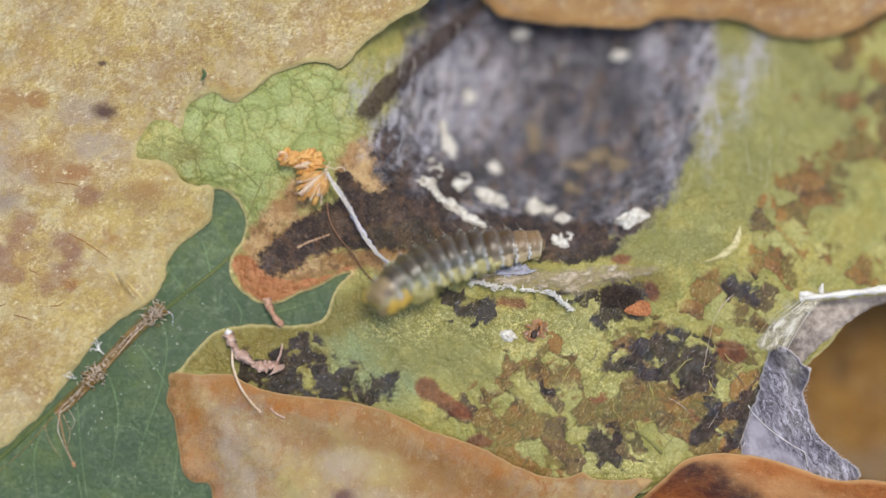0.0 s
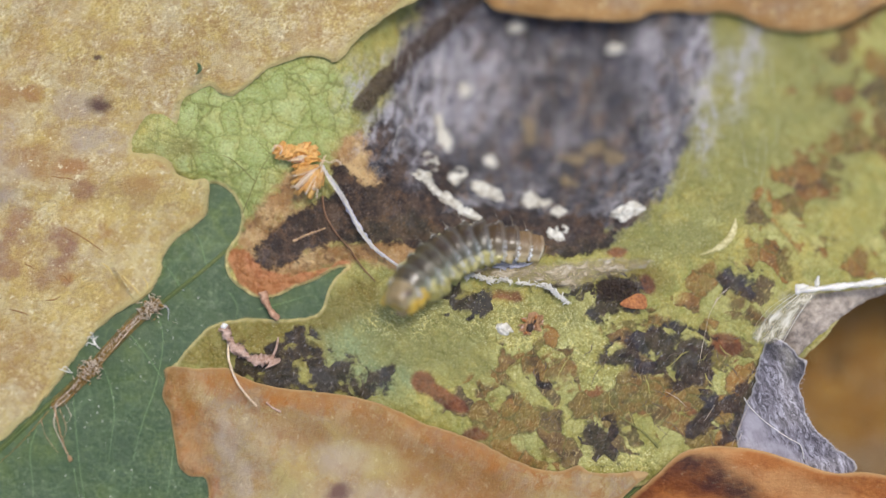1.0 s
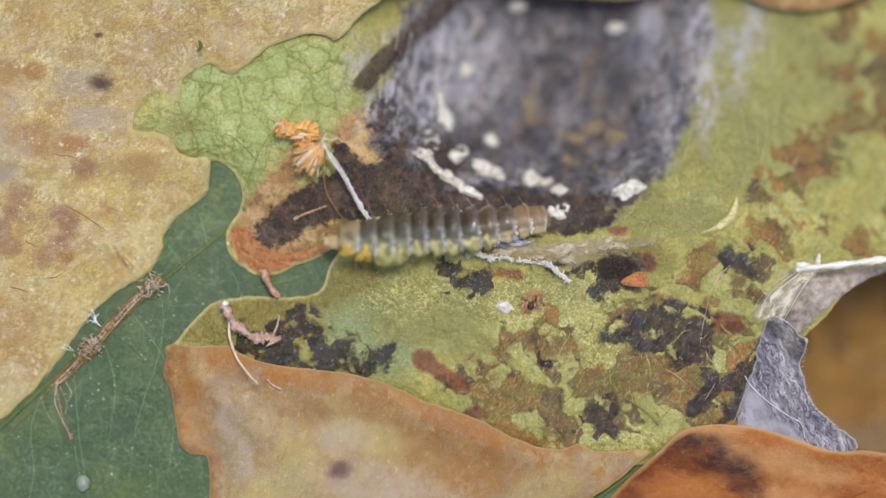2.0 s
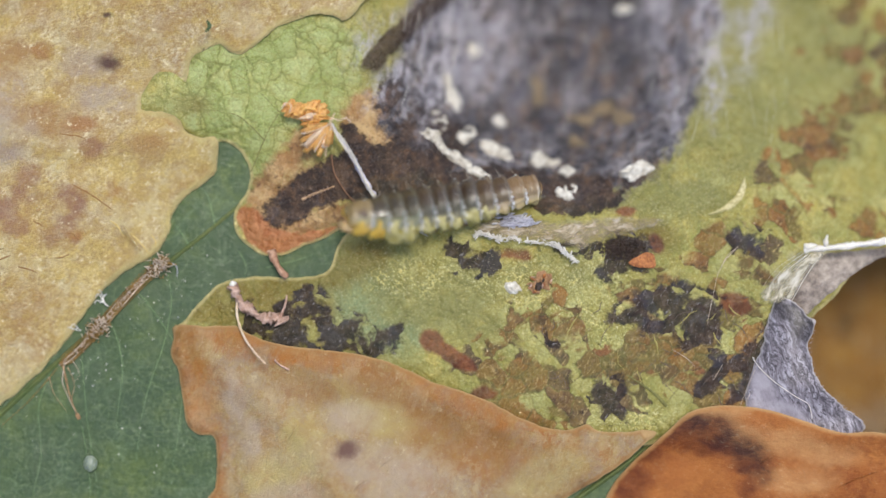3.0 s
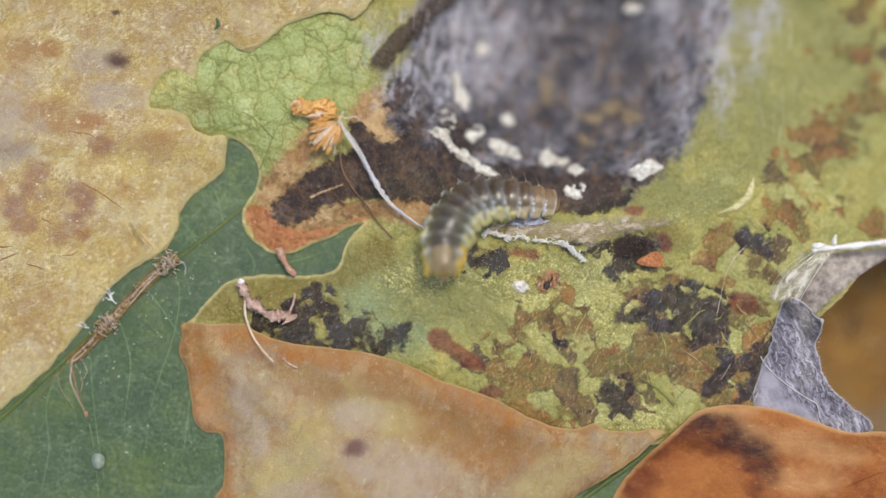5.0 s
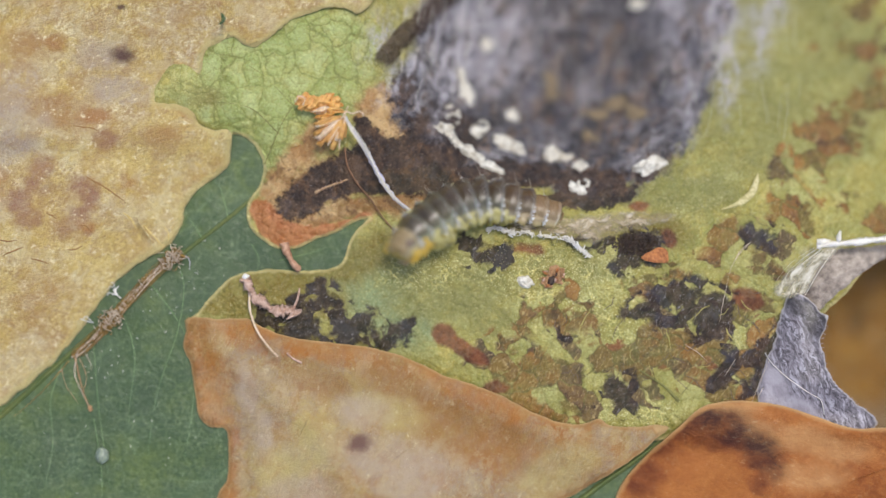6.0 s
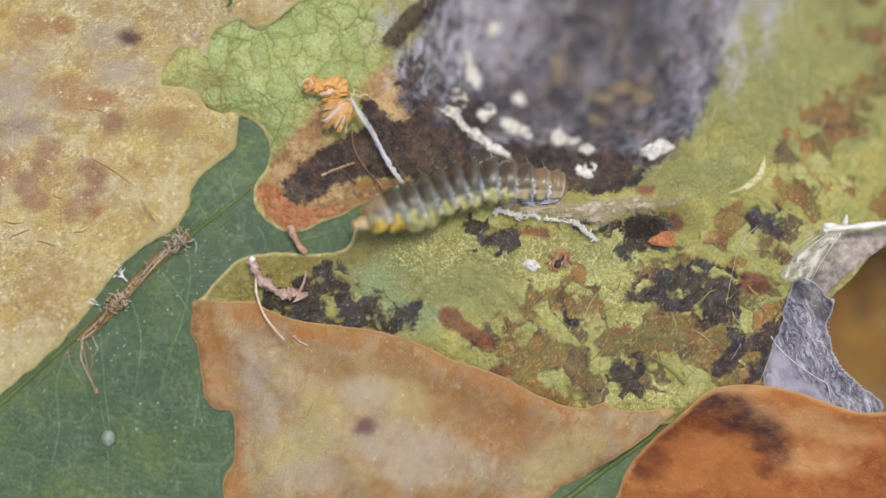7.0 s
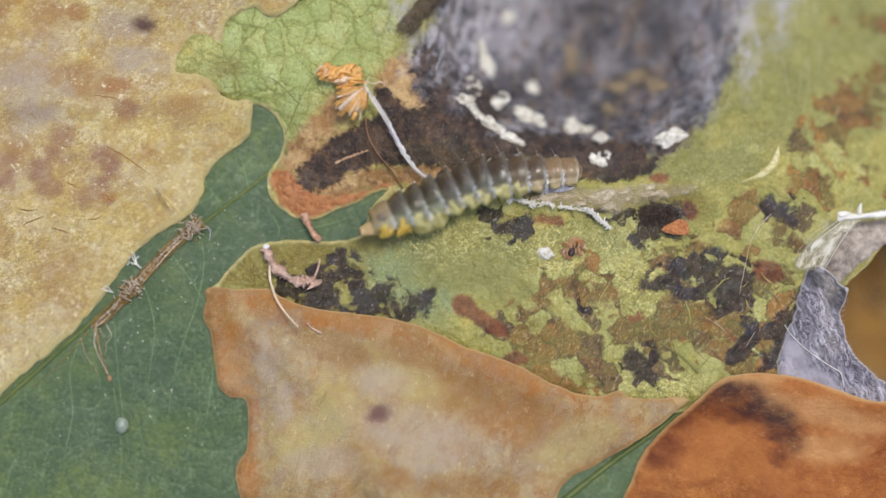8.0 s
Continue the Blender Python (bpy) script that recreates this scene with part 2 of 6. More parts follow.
# ---- materials ----
def green_leaf_material():
    mat, nt, bs = material("green leaf")
    v = plan(nt)
    w = warp(nt, v, 1.5, 0.8)
    big = grain(nt, w, 5.0, 5, 0.6)
    midn = grain(nt, v, 0.8, 6, 0.66)
    small = grain(nt, v, 0.14, 4, 0.7)
    col = ramp(nt, big, [(0.36, srgb(50, 74, 44)), (0.48, srgb(60, 84, 42)), (0.62, srgb(86, 105, 42))])
    col = blend(nt, step(nt, midn, 0.42, 0.6, 0.0, 0.6), col, srgb(48, 75, 46))
    bloom = grain(nt, stretch(nt, w, 50, 1.2, 0.4), 2.4, 5, 0.65)
    col = blend(nt, step(nt, bloom, 0.5, 0.68, 0.0, 0.4), col, srgb(82, 107, 72))
    net = cells(nt, w, 1.5).outputs["Distance"]
    fine = cells(nt, w, 0.45).outputs["Distance"]
    col = blend(nt, calc(nt, "MULTIPLY", step(nt, calc(nt, "ADD", net, fray(nt, midn, 0.1)), 0.05, 0.0), step(nt, bloom, 0.4, 0.6, 0.03, 0.25)), col, srgb(126, 148, 104))
    col = blend(nt, calc(nt, "MULTIPLY", step(nt, fine, 0.08, 0.0), step(nt, midn, 0.4, 0.6, 0.0, 0.3)), col, srgb(116, 136, 84))
    col = blend(nt, step(nt, small, 0.42, 0.6, 0.0, 0.45), col, srgb(48, 74, 42))
    col = blend(nt, step(nt, small, 0.4, 0.3, 0.0, 0.45), col, srgb(128, 150, 104))
    speck = cells(nt, w, 0.8, "F1").outputs["Distance"]
    col = blend(nt, calc(nt, "MULTIPLY", step(nt, speck, 0.07, 0.04), step(nt, midn, 0.5, 0.57, 0.0, 0.5)), col, srgb(190, 204, 176))
    surface(bs, nt, col, step(nt, small, 0.35, 0.65, 0.35, 0.6), 0.5)
    h = calc(nt, "ADD", calc(nt, "MULTIPLY", step(nt, net, 0.0, 0.2), 0.2), calc(nt, "MULTIPLY", small, 0.7))
    bump(nt, bs, calc(nt, "ADD", h, midn), 0.06, 0.7)
    return mat


def dry_leaf_material(name, pale, mid, dark, edge, grey=None, spots=(), streak=35, edge_width=0.5, flush=(), wan=(), warm=(), stain=None, speck=0.7, hues=(), glow=srgb(208, 172, 92), blush=None, fine=1.0, blots=()):
    """Dead leaf tissue: blotched papery skin with faint veins and a paler torn edge."""
    mat, nt, bs = material(name)
    v = plan(nt)
    w = warp(nt, v, 2.0, 0.9)
    big = grain(nt, w, 4.0, 6, 0.64, 0.5)
    mid_n = grain(nt, stretch(nt, w, streak, 1.5, 0.7), 1.2, 6, 0.7)
    blot = grain(nt, v, 0.5, 6, 0.7)
    small = grain(nt, stretch(nt, v, streak, 1.3, 0.9), 0.13, 4, 0.72)
    col = ramp(nt, big, [(0.38, dark), (0.47, mid), (0.58, pale)])
    col = blend(nt, step(nt, mid_n, 0.42, 0.58, 0.0, 0.7), col, mid)
    other = grain(nt, w, 2.4, 6, 0.68)
    grey = grey or srgb(176, 160, 142)
    col = blend(nt, step(nt, other, 0.48, 0.6, 0.0, 0.55), col, grey)
    col = blend(nt, step(nt, blot, 0.5, 0.62, 0.0, 0.6 * fine), col, blend(nt, step(nt, mid_n, 0.42, 0.58), dark, mid))
    col = blend(nt, step(nt, blot, 0.47, 0.36, 0.0, 0.6 * fine), col, pale)
    net = cells(nt, warp(nt, v, 1.0, 1.0), 1.7).outputs["Distance"]
    col = blend(nt, calc(nt, "MULTIPLY", step(nt, net, 0.03, 0.0), step(nt, mid_n, 0.46, 0.58, 0.0, 0.5)), col, srgb(140, 100, 64))
    col = blend(nt, step(nt, small, 0.47, 0.62, 0.0, 0.55 * fine), col, dark)
    col = blend(nt, step(nt, small, 0.45, 0.32, 0.0, 0.9 * speck), col, pale)
    tiny = grain(nt, v, 0.06, 2, 0.6)
    col = blend(nt, step(nt, tiny, 0.52, 0.68, 0.0, 0.3 * fine), col, dark)
    # pale grains: a fine golden sparkle put into the colour
    col = blend(nt, step(nt, tiny, 0.44, 0.3, 0.0, 0.7 * speck), col, srgb(240, 228, 180))
    if wan:
        col = blend(nt, calc(nt, "MULTIPLY", patches(nt, warp(nt, v, 2.0, 2.0, 4), wan, 0.6), step(nt, mid_n, 0.4, 0.58, 0.8, 0.45)), col, grey)
    if warm:
        col = blend(nt, calc(nt, "MULTIPLY", patches(nt, warp(nt, v, 2.0, 2.4, 4), warm, 0.6), step(nt, mid_n, 0.4, 0.58, 0.7, 0.3)), col, glow)
    if flush:
        col = blend(nt, calc(nt, "MULTIPLY", patches(nt, warp(nt, v, 1.5, 1.6, 5), flush, 0.6), step(nt, mid_n, 0.38, 0.58, 0.9, 0.45)), col, blush or dark)
    if hues:
        col = mottle(nt, stretch(nt, v, streak, 1.15, 0.9), col, hues, 1.3, 0.42, 0.5, 0.57)
        col = mottle(nt, shift(nt, v, 90.0), col, hues, 0.4, 0.32, 0.52, 0.6)
    for shapes, hue, soft, much in blots:
        seen = patches(nt, warp(nt, v, 0.7, 0.75, 5), shapes, soft)
        col = blend(nt, calc(nt, "MULTIPLY", seen, step(nt, mid_n, 0.36, 0.6, much, 0.55 * much)), col, hue)
    # near-white speckles: highlights of the papery skin painted in colour
    bright = step(nt, calc(nt, "ADD", small, blot), 0.88, 0.72)
    col = blend(nt, calc(nt, "MULTIPLY", bright, speck), col, srgb(244, 232, 192))
    if spots:
        col = blend(nt, calc(nt, "MULTIPLY", patches(nt, warp(nt, v, 0.3, 0.3), spots, 0.6), 0.85), col, stain or srgb(92, 62, 52))
    col = blend(nt, step(nt, calc(nt, "ADD", rim(nt), fray(nt, mid_n, edge_width * 2.2)), edge_width, edge_width * 0.2, 0.0, 0.75), col, edge)
    col = blend(nt, step(nt, calc(nt, "ADD", rim(nt), fray(nt, blot, 0.1)), 0.11, 0.0, 0.0, 0.3), col, srgb(228, 204, 150))
    surface(bs, nt, col, step(nt, small, 0.35, 0.65, 0.4, 0.65), 0.28)
    h = calc(nt, "ADD", calc(nt, "MULTIPLY", mid_n, 1.1), calc(nt, "MULTIPLY", small, 0.85 * fine))
    h = calc(nt, "ADD", h, calc(nt, "MULTIPLY", blot, 0.6 * fine))
    h = calc(nt, "ADD", h, calc(nt, "MULTIPLY", grain(nt, stretch(nt, w, streak, 1.8, 0.7), 0.5, 5, 0.65), 0.6))
    bump(nt, bs, calc(nt, "ADD", h, calc(nt, "MULTIPLY", tiny, 0.6 * fine)), 0.12, 0.9)
    return mat


def mined_leaf_material():
    """Skeletonised yellow-green leaf with dead blotches, a black rotten zone and a greyed pit."""
    mat, nt, bs = material("mined leaf")
    v = plan(nt)
    w = warp(nt, v, 0.9, 0.7)
    cell = cells(nt, w, 0.95, "F1")
    net = cells(nt, w, 0.95).outputs["Distance"]
    fine = cells(nt, warp(nt, v, 0.5, 0.3), 0.4).outputs["Distance"]
    big = grain(nt, v, 4.0, 3)
    small = grain(nt, v, 0.13, 4, 0.75)
    blot = grain(nt, v, 0.4, 6, 0.7)
    midn = grain(nt, v, 0.9, 6, 0.66)
    wild = grain(nt, v, 1.5, 6, 0.7)
    tone = red(nt, cell.outputs["Color"])
    small_cell = red(nt, cells(nt, w, 0.55, "F1").outputs["Color"])
    faint = step(nt, grain(nt, v, 2.2, 3), 0.4, 0.58, 0.25, 1.0)
    soft_net = calc(nt, "ADD", net, fray(nt, blot, 0.12))
    line = calc(nt, "MULTIPLY", step(nt, soft_net, 0.055, 0.0), faint)
    hair = calc(nt, "MULTIPLY", step(nt, calc(nt, "ADD", fine, fray(nt, blot, 0.1)), 0.07, 0.0), faint)
    # living tissue: pale swollen areoles between darker veins
    col = ramp(nt, big, [(0.36, srgb(144, 138, 70)), (0.5, srgb(166, 158, 84)), (0.62, srgb(180, 178, 110))])
    col = mottle(nt, v, col, (srgb(200, 198, 134), srgb(126, 126, 58), srgb(202, 184, 102), srgb(148, 156, 84)), 0.6, 0.55)
    col = blend(nt, step(nt, midn, 0.42, 0.6, 0.0, 0.6), col, srgb(192, 174, 92))
    col = blend(nt, step(nt, tone, 0.1, 0.9, 0.0, 0.5), col, srgb(146, 144, 76))
    col = blend(nt, step(nt, small_cell, 0.6, 0.9, 0.0, 0.4), col, srgb(196, 192, 126))
    fresh = stain_edge(nt, "fresh", fray(nt, midn, 1.8), 0.8)
    col = blend(nt, calc(nt, "MULTIPLY", fresh, step(nt, small_cell, 0.1, 0.9, 0.8, 0.5)), col, srgb(174, 188, 116))
    # pale swollen cells and darker veins in the fresh tongue
    col = blend(nt, calc(nt, "MULTIPLY", fresh, step(nt, net, 0.08, 0.26, 0.0, 0.55)), col, srgb(194, 206, 142))
    col = blend(nt, calc(nt, "MULTIPLY", fresh, step(nt, soft_net, 0.06, 0.0, 0.0, 0.6)), col, srgb(128, 142, 72))
    col = blend(nt, calc(nt, "MULTIPLY", fresh, step(nt, tone, 0.55, 0.8, 0.0, 0.45)), col, srgb(142, 158, 84))
    mint = stain_edge(nt, "mint", fray(nt, wild, 1.8), 0.6)
    col = blend(nt, calc(nt, "MULTIPLY", mint, step(nt, midn, 0.3, 0.6, 0.35, 0.95)), col, srgb(140, 156, 112))
    dull = stain_edge(nt, "dull", fray(nt, midn, 2.0), 0.7)
    col = blend(nt, calc(nt, "MULTIPLY", dull, step(nt, wild, 0.4, 0.6, 0.85, 0.5)), col, srgb(134, 134, 80))
    olive = stain_edge(nt, "olive", calc(nt, "ADD", fray(nt, wild, 1.4), fray(nt, blot, 0.6)), 0.5)
    col = blend(nt, calc(nt, "MULTIPLY", olive, step(nt, small_cell, 0.2, 0.9, 0.9, 0.65)), col, srgb(122, 104, 42))
    col = blend(nt, step(nt, blot, 0.52, 0.64, 0.0, 0.35), col, srgb(148, 142, 72))
    col = blend(nt, calc(nt, "MULTIPLY", line, 0.5), col, srgb(118, 116, 58))
    col = blend(nt, calc(nt, "MULTIPLY", hair, 0.4), col, srgb(122, 116, 56))
    # golden vein filigree, its wet shine put into the colour
    gold_glint = calc(nt, "MULTIPLY", step(nt, calc(nt, "ADD", cells(nt, warp(nt, v, 0.3, 0.25, 3), 0.3).outputs["Distance"], fray(nt, small, 0.25)), 0.1, 0.0), step(nt, midn, 0.54, 0.42, 0.0, 0.85))
    rich = stain_edge(nt, "gold_glint", fray(nt, wild, 2.4), 0.5)
    gold_glint = calc(nt, "MULTIPLY", gold_glint, rich)
    col = blend(nt, gold_glint, col, srgb(222, 210, 132))
    col = blend(nt, step(nt, small, 0.52, 0.64, 0.0, 0.4), col, srgb(116, 112, 48))
    # near-white highlights painted into the colour by the fine grain
    glint = step(nt, small, 0.41, 0.34, 0.0, 0.9)
    glint = calc(nt, "MULTIPLY", glint, step(nt, midn, 0.44, 0.54, 0.2, 1.0))
    glint = calc(nt, "MULTIPLY", calc(nt, "MULTIPLY", glint, step(nt, rich, 0.0, 1.0, 0.4, 1.0)), calc(nt, "SUBTRACT", 1.0, calc(nt, "MULTIPLY", fresh, 0.75)))
    col = blend(nt, glint, col, srgb(240, 234, 186))
    # finer painted sparkle, with darker flecks between
    spark = grain(nt, v, 0.075, 3, 0.7)
    col = blend(nt, calc(nt, "MULTIPLY", step(nt, spark, 0.57, 0.68), step(nt, rich, 0.0, 1.0, 0.3, 0.85)), col, srgb(244, 238, 178))
    col = blend(nt, calc(nt, "MULTIPLY", step(nt, spark, 0.44, 0.34), step(nt, rich, 0.0, 1.0, 0.35, 0.7)), col, srgb(112, 104, 44))
    # brown cells, crossed by the veins that were left
    rough = calc(nt, "ADD", calc(nt, "ADD", fray(nt, wild, 0.9), fray(nt, tone, 1.4)), calc(nt, "ADD", fray(nt, blot, 0.3), fray(nt, small_cell, 0.5)))
    rough = calc(nt, "SUBTRACT", rough, 0.02)
    brown = stain_edge(nt, "brown", rough, 0.13)
    brown = calc(nt, "MULTIPLY", brown, calc(nt, "SUBTRACT", 1.0, calc(nt, "MULTIPLY", line, 0.35)))
    odd = calc(nt, "ADD", calc(nt, "MULTIPLY", tone, 0.8), calc(nt, "MULTIPLY", midn, 0.2))
    btone = ramp(nt, odd, [(0.12, srgb(78, 64, 60)), (0.24, srgb(168, 112, 60)), (0.36, srgb(112, 100, 58)), (0.5, srgb(142, 98, 56)), (0.62, srgb(92, 80, 58)), (0.72, srgb(132, 118, 62)), (0.86, srgb(134, 78, 54))])
    btone = blend(nt, step(nt, midn, 0.4, 0.6, 0.2, 0.0), btone, srgb(150, 116, 64))
    btone = blend(nt, step(nt, wild, 0.54, 0.6, 0.0, 0.7), btone, srgb(62, 50, 48))
    btone = blend(nt, step(nt, blot, 0.6, 0.7, 0.0, 0.3), btone, srgb(60, 48, 44))
    btone = blend(nt, step(nt, soft_net, 0.06, 0.0, 0.0, 0.7), btone, srgb(50, 41, 38))
    # pale specks: wet glints put into the brown colour
    btone = blend(nt, step(nt, small, 0.38, 0.3, 0.0, 0.35), btone, srgb(214, 196, 156))
    wrinkle = grain(nt, stretch(nt, w, 62, 1.6, 0.5), 0.16, 4, 0.68)
    # wrinkles shaded in colour: dark troughs, highlights on the crests
    btone = blend(nt, step(nt, wrinkle, 0.44, 0.34, 0.0, 0.5), btone, srgb(56, 45, 40))
    btone = blend(nt, step(nt, wrinkle, 0.55, 0.66, 0.0, 0.8), btone, srgb(206, 180, 126))
    col = blend(nt, calc(nt, "MULTIPLY", brown, step(nt, midn, 0.38, 0.6, 0.96, 0.74)), col, btone)
    spared = calc(nt, "MULTIPLY", calc(nt, "MULTIPLY", line, step(nt, tone, 0.35, 0.5)), stain_edge(nt, "brown", -0.1, 0.2))
    col = blend(nt, calc(nt, "MULTIPLY", spared, step(nt, blot, 0.44, 0.56, 0.0, 0.4)), col, srgb(180, 170, 88))
    rust = stain_edge(nt, "rust", calc(nt, "ADD", fray(nt, midn, 0.35), fray(nt, blot, 0.2)), 0.1)
    col = blend(nt, calc(nt, "MULTIPLY", rust, 0.88), col, blend(nt, step(nt, midn, 0.4, 0.6), srgb(98, 56, 42), srgb(138, 82, 54)))
    # dried tan and orange margin of the rotten zone
    tan = stain_edge(nt, "tan", calc(nt, "ADD", fray(nt, midn, 1.0), fray(nt, blot, 0.7)), 0.2)
    tcol = blend(nt, step(nt, wild, 0.43, 0.57), srgb(142, 108, 64), srgb(190, 156, 106))
    tcol = mottle(nt, v, tcol, (srgb(132, 94, 58), srgb(214, 184, 134), srgb(168, 122, 74)), 0.5, 0.45)
    tcol = blend(nt, step(nt, blot, 0.54, 0.66, 0.0, 0.7), tcol, srgb(98, 64, 46))
    col = blend(nt, tan, col, tcol)
    orange = stain_edge(nt, "orange", fray(nt, midn, 0.6), 0.08)
    col = blend(nt, calc(nt, "MULTIPLY", orange, 0.92), col, blend(nt, step(nt, blot, 0.3, 0.7), srgb(166, 98, 56), srgb(198, 134, 88)))
    # greyed pit
    fibre = grain(nt, stretch(nt, w, -12, 0.35, 1.6), 0.7, 6, 0.66)
    pit = stain_edge(nt, "pit", calc(nt, "ADD", calc(nt, "ADD", fray(nt, wild, 1.8), fray(nt, blot, 1.0)), fray(nt, fibre, 1.4)), 0.35)
    pcol = ramp(nt, wild, [(0.4, srgb(54, 54, 58)), (0.5, srgb(94, 93, 99)), (0.6, srgb(154, 149, 152))])
    pcol = mottle(nt, stretch(nt, w, -12, 0.6, 1.5), pcol, (srgb(44, 42, 46), srgb(120, 115, 120), srgb(70, 70, 86), srgb(140, 112, 86), srgb(54, 48, 46)), 0.8, 0.6, 0.52, 0.58)
    pcol = blend(nt, step(nt, blot, 0.5, 0.4, 0.0, 0.7), pcol, srgb(58, 54, 54))
    pcol = blend(nt, step(nt, small, 0.5, 0.64, 0.0, 0.45), pcol, srgb(136, 130, 128))
    # silk film drawn over the pit's flanks; at its right also a pale haze put into the colour
    silk = stain_edge(nt, "silk", calc(nt, "ADD", fray(nt, wild, 3.2), fray(nt, fibre, 2.6)), 1.0)
    silk = calc(nt, "MULTIPLY", silk, step(nt, calc(nt, "ADD", fibre, fray(nt, blot, 0.5)), 0.4, 0.6, 0.05, 0.85))
    # black crust
    crust = stain_edge(nt, "crust", calc(nt, "ADD", fray(nt, midn, 0.9), fray(nt, blot, 1.0)), 0.1)
    ccol = blend(nt, step(nt, midn, 0.44, 0.58), srgb(52, 44, 43), srgb(92, 74, 62))
    # own brown and black mottles; the grey-lilac one is a painted gloss
    ccol = mottle(nt, v, ccol, (srgb(98, 68, 46), srgb(36, 31, 32), srgb(96, 87, 90), srgb(132, 98, 68)), 0.55, 0.35, 0.56, 0.61)
    ccol = blend(nt, step(nt, blot, 0.52, 0.36, 0.0, 0.5), ccol, srgb(44, 37, 37))
    # pale specks: glints of the crust put into its colour
    ccol = blend(nt, step(nt, small, 0.44, 0.34, 0.0, 0.6), ccol, srgb(136, 116, 100))
    black = stain_edge(nt, "black", calc(nt, "ADD", calc(nt, "ADD", calc(nt, "ADD", fray(nt, midn, 1.2), fray(nt, blot, 0.9)), fray(nt, small_cell, 0.7)), -0.1), 0.14)
    fold = stain_edge(nt, "fold", fray(nt, midn, 1.2), 0.25)
    col = blend(nt, pit, col, pcol)
    col = blend(nt, calc(nt, "MULTIPLY", crust, 0.95), col, ccol)
    col = blend(nt, silk, col, blend(nt, midn, srgb(164, 158, 166), srgb(210, 206, 212)))
    col = blend(nt, calc(nt, "MULTIPLY", fold, 0.9), col, blend(nt, blot, srgb(42, 33, 30), srgb(86, 66, 50)))
    kcol = blend(nt, step(nt, blot, 0.36, 0.6), srgb(36, 32, 34), srgb(76, 62, 54))
    kcol = blend(nt, step(nt, wild, 0.5, 0.6, 0.0, 0.6), kcol, srgb(70, 68, 78))
    # light grey specks and wrinkle crests: wet highlights painted in colour
    kcol = blend(nt, step(nt, small, 0.36, 0.3, 0.0, 0.4), kcol, srgb(150, 146, 150))
    kcol = blend(nt, step(nt, wrinkle, 0.58, 0.68, 0.0, 0.75), kcol, srgb(168, 162, 164))
    col = blend(nt, calc(nt, "MULTIPLY", black, 0.92), col, kcol)
    col = blend(nt, step(nt, calc(nt, "ADD", rim(nt), fray(nt, blot, 0.25)), 0.17, 0.03, 0.0, 0.9), col, srgb(214, 200, 138))
    wet = calc(nt, "MAXIMUM", calc(nt, "MAXIMUM", crust, black), brown)
    gloss = calc(nt, "SUBTRACT", step(nt, blot, 0.4, 0.6, 0.2, 0.42), calc(nt, "MULTIPLY", wet, 0.13))
    surface(bs, nt, col, gloss, 0.4)
    h = calc(nt, "ADD", calc(nt, "MULTIPLY", step(nt, soft_net, 0.0, 0.2), 0.14), calc(nt, "MULTIPLY", midn, 0.3))
    h = calc(nt, "ADD", h, calc(nt, "MULTIPLY", blot, 0.35))
    h = calc(nt, "ADD", h, calc(nt, "MULTIPLY", step(nt, fine, 0.0, 0.25), 0.13))
    h = calc(nt, "ADD", h, calc(nt, "MULTIPLY", small, 0.32))
    h = calc(nt, "ADD", h, calc(nt, "MULTIPLY", wrinkle, calc(nt, "MULTIPLY", wet, 0.5)))
    bump(nt, bs, h, 0.19, 1.0)
    return mat


def plain_material(name, a, b, size=0.3, rough=0.6, gloss=0.4, relief=0.04, sss=0.0, coat=0.0):
    """Two tones mixed by a fine grain and a broader one."""
    mat, nt, bs = material(name)
    v = plan(nt)
    fine, broad = grain(nt, v, size, 5, 0.65), grain(nt, v, size * 5, 3)
    fac = calc(nt, "ADD", calc(nt, "MULTIPLY", fine, 0.6), calc(nt, "MULTIPLY", broad, 0.4))
    surface(bs, nt, ramp(nt, fac, [(0.36, a), (0.64, b)]), rough, gloss, sss)
    bs.inputs["Coat Weight"].default_value = coat
    bs.inputs["Coat Roughness"].default_value = 0.15
    bump(nt, bs, fine, relief)
    return mat


def silk_film_material(name="silk film", tones=(srgb(150, 128, 94), srgb(174, 157, 124), srgb(206, 196, 180)), turn=4, lo=0.22, hi=0.75, fade=0.35):
    """Thin translucent silk: streaked, partly see-through."""
    mat, nt, bs = material(name)
    v = plan(nt)
    f = grain(nt, stretch(nt, warp(nt, v, 0.8, 0.7), turn, 1.7, 0.5), 0.5, 6, 0.68)
    surface(bs, nt, ramp(nt, f, list(zip((0.4, 0.55, 0.66), tones))), 0.3, 0.5)
    put(nt, bs.inputs["Alpha"], calc(nt, "MULTIPLY", step(nt, f, 0.4, 0.62, lo, hi), step(nt, rim(nt), 0.0, fade)))
    bump(nt, bs, f, 0.05)
    return mat


